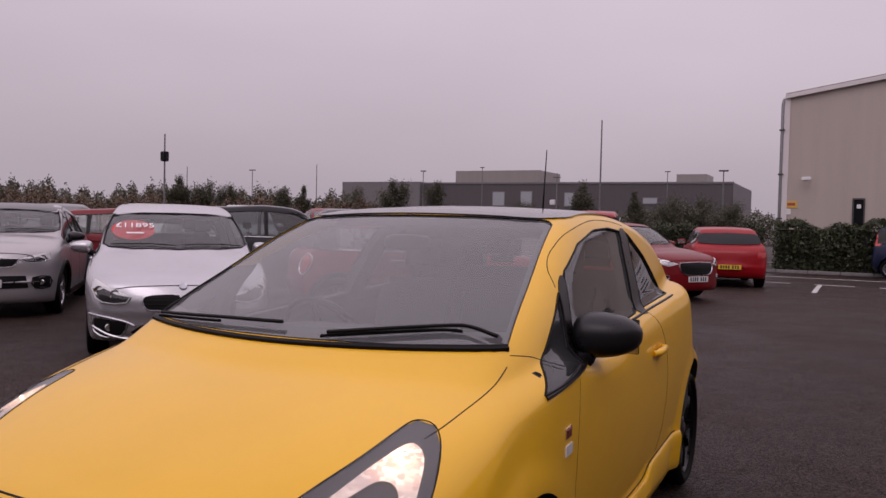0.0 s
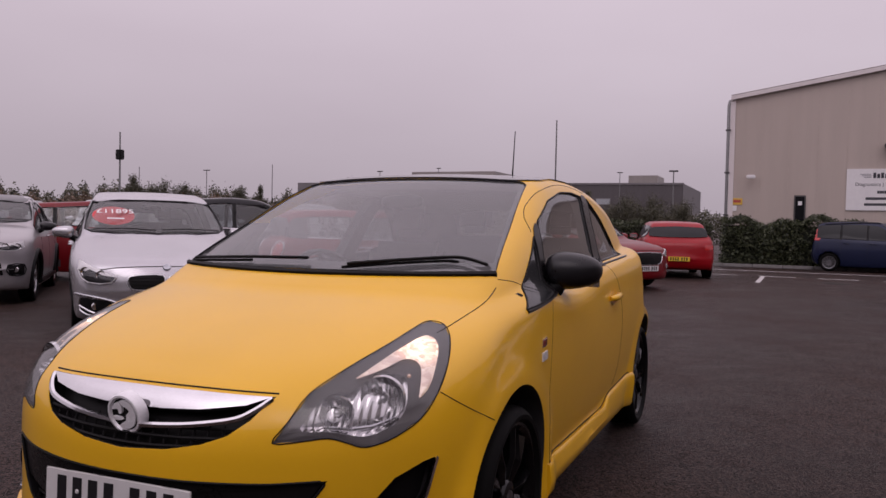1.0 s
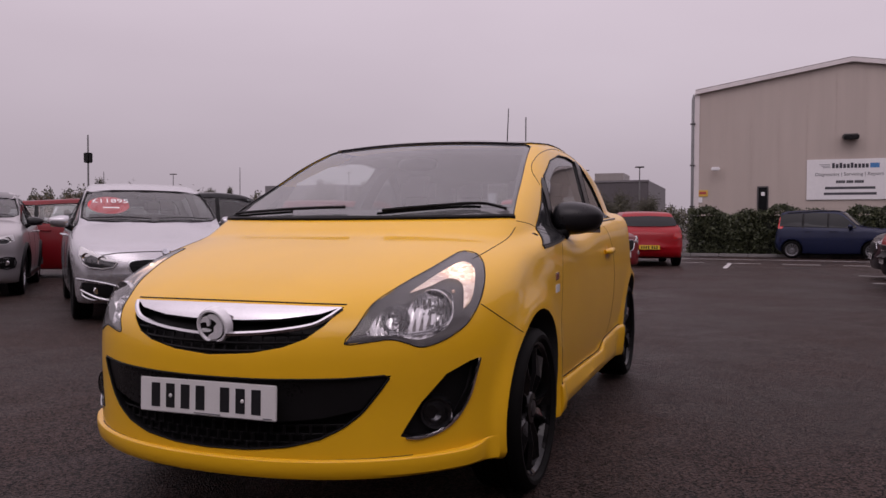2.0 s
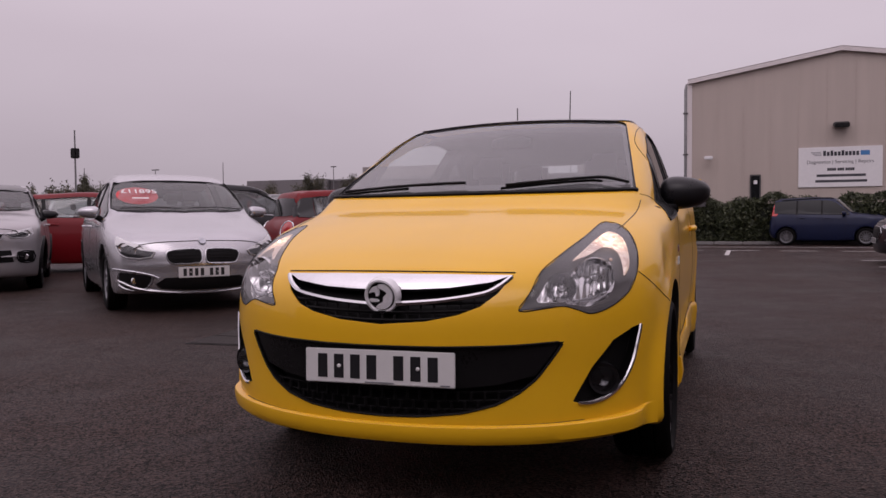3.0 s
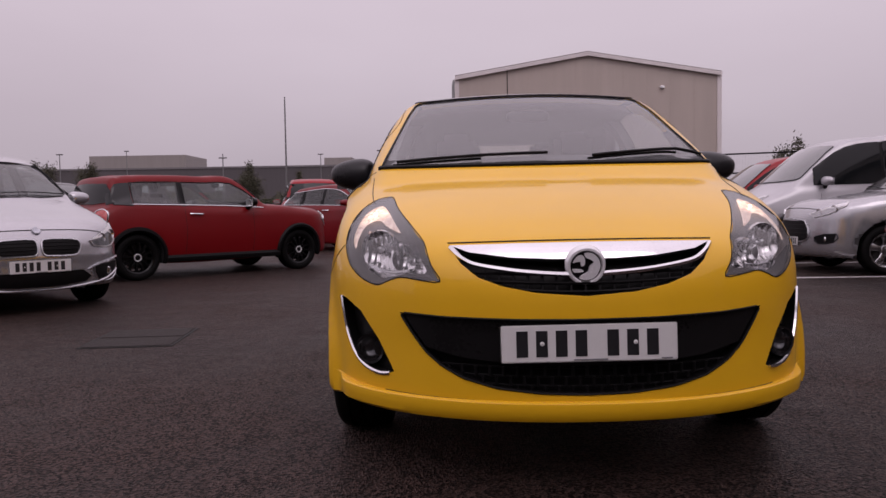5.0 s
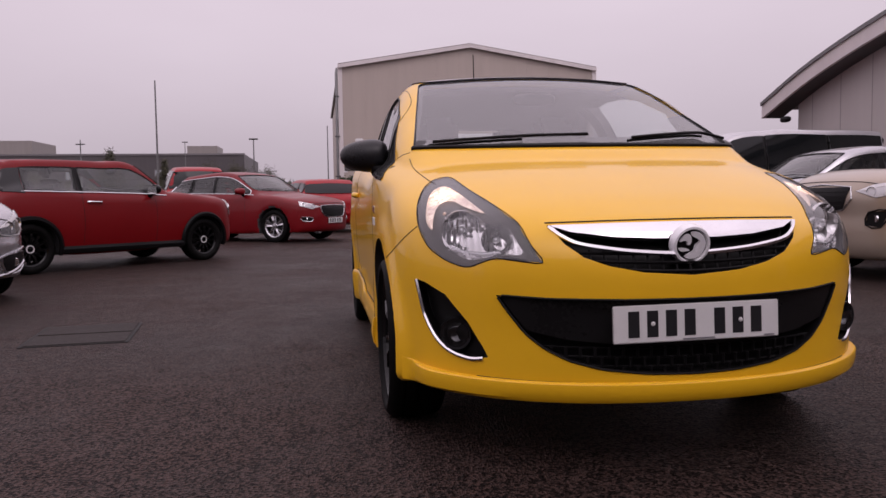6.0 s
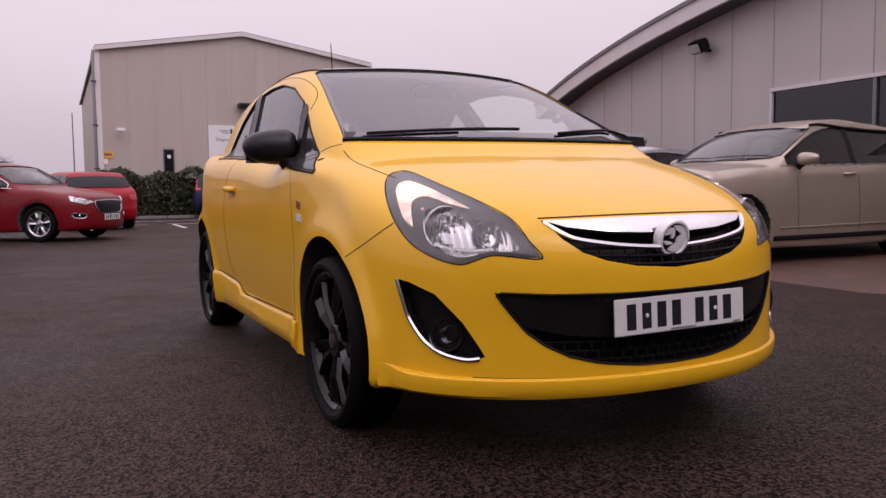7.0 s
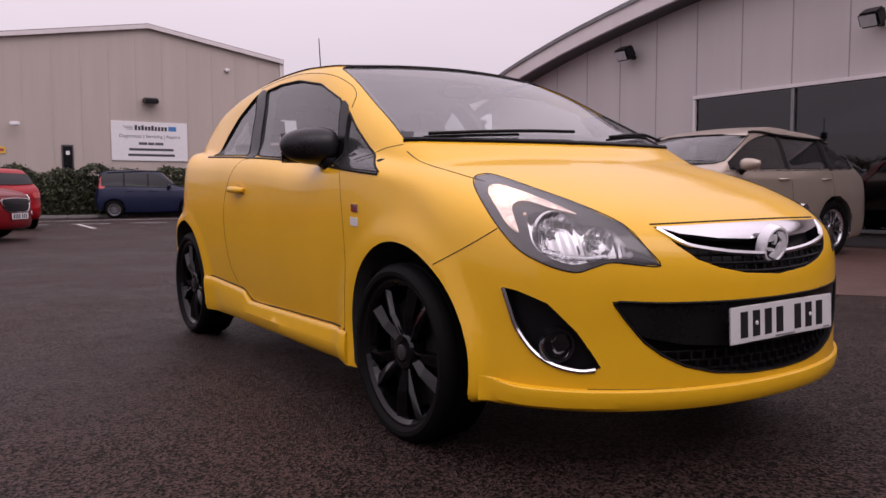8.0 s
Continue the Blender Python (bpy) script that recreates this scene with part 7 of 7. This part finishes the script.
def tree(x, y, height, spread, seed, n=900, mat=None, label="small young tree with thin uneven crown"):
    rng = np.random.default_rng(seed)
    t = thing("tree", pose(x, y, 0), label, "tree", "trees beyond the yard")
    bm = bmesh.new()
    tube(bm, [(0, 0, 0), (0.05, 0.02, height * 0.35), (-0.04, 0.05, height * 0.7), (0, 0, height * 0.95)], [height * 0.020, height * 0.015, height * 0.009, 0.01], 7)
    tips = []
    for k in range(9):
        a, z0 = rng.uniform(0, 2 * math.pi), height * rng.uniform(0.22, 0.72)
        ln = spread * rng.uniform(0.45, 1.0) * (1.1 - 0.6 * z0 / height)
        e = (ln * math.cos(a), ln * math.sin(a), min(height * 0.98, z0 + ln * rng.uniform(0.5, 1.1)))
        tube(bm, [(0, 0, z0), (e[0] * 0.5, e[1] * 0.5, z0 + (e[2] - z0) * 0.55), e], [height * 0.008, height * 0.005, 0.006], 5)
        tips.append((e, (0, 0, z0)))
    part("trunk", bm, BARK, t)
    cs = []
    for k in range(n):
        e, b0 = tips[rng.integers(len(tips))]
        s = rng.uniform(0.35, 1.08)
        p = np.array(b0) * (1 - s) + np.array(e) * s
        cs.append(p + rng.normal(0, spread * 0.16, 3))
    for k in range(n // 4):
        cs.append(np.array((0, 0, height * rng.uniform(0.5, 1.0))) + rng.normal(0, spread * 0.12, 3))
    cs = np.array(cs)
    cs[:, 2] = np.maximum(cs[:, 2], 0.2)
    v, tr = leaves(rng, cs, rng.uniform(0.5, 1.1, len(cs)) * height * 0.019)
    tagged(leaf_part("crown", v, tr, mat or TREEGREEN, t), kind="stuff")
    return t


def at_bearing(deg, dist, x=1.55, y=-1.06):
    return x + dist * math.sin(radians(deg)), y + dist * math.cos(radians(deg))


for n, (deg, dist, hgt, spr) in enumerate(((-16.5, 62, 4.6, 1.5), (-12.9, 66, 4.2, 1.1), (-30.3, 60, 4.4, 1.6), (-27.0, 58, 4.2, 1.4), (-45.2, 62, 4.3, 1.3), (-43.2, 64, 4.0, 1.8), (-41.8, 66, 3.9, 1.6), (-38.0, 60, 3.6, 1.2), (-36.7, 62, 3.9, 0.8), (-32.8, 66, 3.9, 1.9), (-10.2, 60, 3.4, 2.0), (-8.4, 62, 3.6, 1.9), (-6.2, 58, 3.0, 1.7), (-21.0, 70, 3.2, 1.8))):
    tree(*at_bearing(deg, dist), hgt * 1.0, spr * 1.0, 40 + n, 7000)
tree(7.9, 27.2 + 4, 3.0, 0.9, 77, 2500)
tree(12.2, 26.5, 3.2, 1.1, 78, 4500)


def brush(name, label, d0, d1, dist, height, seed, n, mat, size):
    rng = np.random.default_rng(seed)
    deg = rng.uniform(d0, d1, n)
    r = dist + rng.uniform(-5, 5, n)
    prof = height * (0.80 + 0.09 * np.sin(deg * 0.9) + 0.07 * np.sin(deg * 2.7 + 1.3) + 0.06 * np.sin(deg * 6.1) + 0.06 * rng.normal(size=n))
    z = rng.uniform(0.0, 1.0, n) ** 0.7 * prof
    c = np.stack([1.55 + r * np.sin(np.radians(deg)), -1.06 + r * np.cos(np.radians(deg)), z], 1)
    v, t = leaves(rng, c, rng.uniform(0.6, 1.3, n) * size)
    return tagged(leaf_part(name, v, t, mat, None, label), "", "bushes", "", "stuff")


brush("bushes", "dark green far bushes along the yard edge", -62, -33, 74, 4.2, 11, 42000, TREEGREEN, 0.13)
brush("bushes", "brown dry brush along the yard edge", -58, -30, 66, 3.3, 12, 36000, RUSSET, 0.12)
brush("bushes", "low dark bushes before the far building", -30, -3.0, 76, 3.0, 13, 30000, TREEGREEN, 0.13)
brush("bushes", "dark green far woods", -110, -55, 90, 4.4, 14, 20000, TREEGREEN, 0.30)


def far_building():
    b = thing("far_building", pose(0, 0, 0.35), "long low dark grey office building with pale upper storey", "building")
    DG = cladding("far_dark_clad", (0.085, 0.076, 0.080))
    LG = cladding("far_pale_clad", (0.27, 0.245, 0.23))
    MG = cladding("far_grey_clad", (0.17, 0.16, 0.165))
    yb = 130.0
    part("wall", boxed(-68.5, -13.0, yb, yb + 30, -0.8, 8.35), DG, b, smooth=False)
    part("wall", boxed(-86.0, -68.6, yb - 1, yb + 20, -0.8, 8.55), MG, b, smooth=False)
    part("upper_storey", boxed(-64.5, -47.4, yb + 6, yb + 18, 8.35, 11.0), LG, b, smooth=False)
    part("plant_room", boxed(-23.2, -18.2, yb + 8, yb + 16, 8.35, 10.2), LG, b, smooth=False)
    part("roof_edge", boxed(-68.6, -12.9, yb - 0.15, yb + 0.0, 8.15, 8.45), MG, b, smooth=False)
    for x, w, h in ((-54.0, 2.2, 3.2), (-48.6, 2.0, 3.4), (-40.5, 1.6, 3.0), (-27.0, 2.2, 1.4)):
        wd = new("window")
        wd.parent = b
        part("window_frame", boxed(x - 0.15, x + w + 0.15, yb - 0.10, yb - 0.01, 5.2 - h / 3, 5.2 + h / 2), MG, wd, smooth=False)
        part("pane", boxed(x, x + w, yb - 0.14, yb - 0.105, 5.35 - h / 3, 5.05 + h / 2), plain("far_glass", (0.34, 0.36, 0.38), 0.15), wd, smooth=False)
    return b


far_building()


def pole(x, y, h, r, name, label, head=None):
    p = thing(name, pose(x, y, 0), label, "pole" if name == "pole" else "lamp post", "lamp posts" if name == "lamp_post" else "")
    part("shaft", tube(bmesh.new(), [(0, 0, 0), (0, 0, h * 0.5), (0, 0, h)], [r, r * 0.8, r * 0.6], 8), STEEL, p)
    if head:
        part("lamp_head", boxed(-head, head, -0.10, 0.10, h - 0.06, h + 0.05, 0.03), FLASHING, p)
    return p


pole(-8.06, 33.98, 6.19, 0.05, "pole", "tall slim grey flagpole")
cp = pole(-30.4, 29.6, 5.75, 0.06, "pole", "slim pole carrying a dark loudspeaker box")
part("speaker_box", boxed(-0.18, 0.18, -0.16, 0.16, 4.3, 4.82, 0.04), SATINBLACK, cp)
for deg, dist, h, head in ((-40.3, 100, 7.3, 0.5), (-35.8, 100, 8.3, 0.0), (-23.8, 105, 8.8, 0.3), (-10.7, 100, 8.2, 0.35), (-7.0, 62, 5.7, 0.35), (-28.1, 90, 7.2, 0.35), (-44.7, 110, 8.0, 0.0), (-1.3, 75, 8.0, 0.0), (1.6, 95, 7.0, 0.0)):
    pole(*at_bearing(deg, dist), h, 0.07, "lamp_post", "thin grey far lamp post", head)
mast = pole(*at_bearing(-18.4, 60), 5.3, 0.06, "pole", "camera mast with white box")
part("camera_box", boxed(-0.5, -0.1, -0.15, 0.15, 2.9, 3.3, 0.04), WHITEPAINT, mast)
part("mast_arm", tube(bmesh.new(), [(-0.3, 0, 5.0), (0.3, 0, 5.0)], 0.05, 6), STEEL, mast)


def mesh_fence(x0, y0, x1, y1, h, panels, label):
    """Welded mesh fence panels between dark posts."""
    fc = thing("fence", pose(x0, y0, 0, 0, 0, math.degrees(math.atan2(y1 - y0, x1 - x0))), label, "fence")
    k = math.hypot(x1 - x0, y1 - y0)
    for i in range(panels + 1):
        x = k * i / panels
        part("post", boxed(x - 0.03, x + 0.03, -0.03, 0.03, 0, h + 0.05), SATINBLACK, fc)
    bm = bmesh.new()
    for i in range(int(k / 0.09)):
        x = 0.09 * i
        box(bm, x - 0.0012, x + 0.0012, -0.0012, 0.0012, 0.05, h)
    tagged(part("mesh_wire", bm, SATINBLACK, fc, smooth=False), kind="stuff")
    for z in (0.06, h * 0.5, h):
        part("rail", boxed(0, k, -0.02, 0.02, z - 0.025, z + 0.025), SATINBLACK, fc)
    return fc


mesh_fence(8.6, 24.5, 17.0, 21.5, 2.6, 3, "dark welded mesh fence with slim posts")
mesh_fence(6.9, 23.2, 9.2, 22.9, 1.9, 1, "lower dark mesh fence panel")

# kerb and verge at the far side of the lane
KERB = plain("kerb_concrete", (0.20, 0.19, 0.185), 0.8, vary=0.2, scale=6, bump=0.3)
for k in range(14):
    kb = part("kerb", boxed(-3.0 + 0.95 * k, -3.0 + 0.95 * k + 0.93, 26.9, 27.05, 0, 0.11, 0.015), KERB, None, "grey concrete kerb stone below the hedge")
    tagged(kb, "", "kerb", "kerb stones", "structure")
tagged(part("verge", boxed(-3.0, 12.0, 27.06, 29.9, 0.0, 0.08), plain("verge_soil", (0.05, 0.042, 0.032), 0.95, vary=0.3), None, "dark soil bed under the hedge", smooth=False), "", "ground", "", "structure")

hatchback()
row_cars()
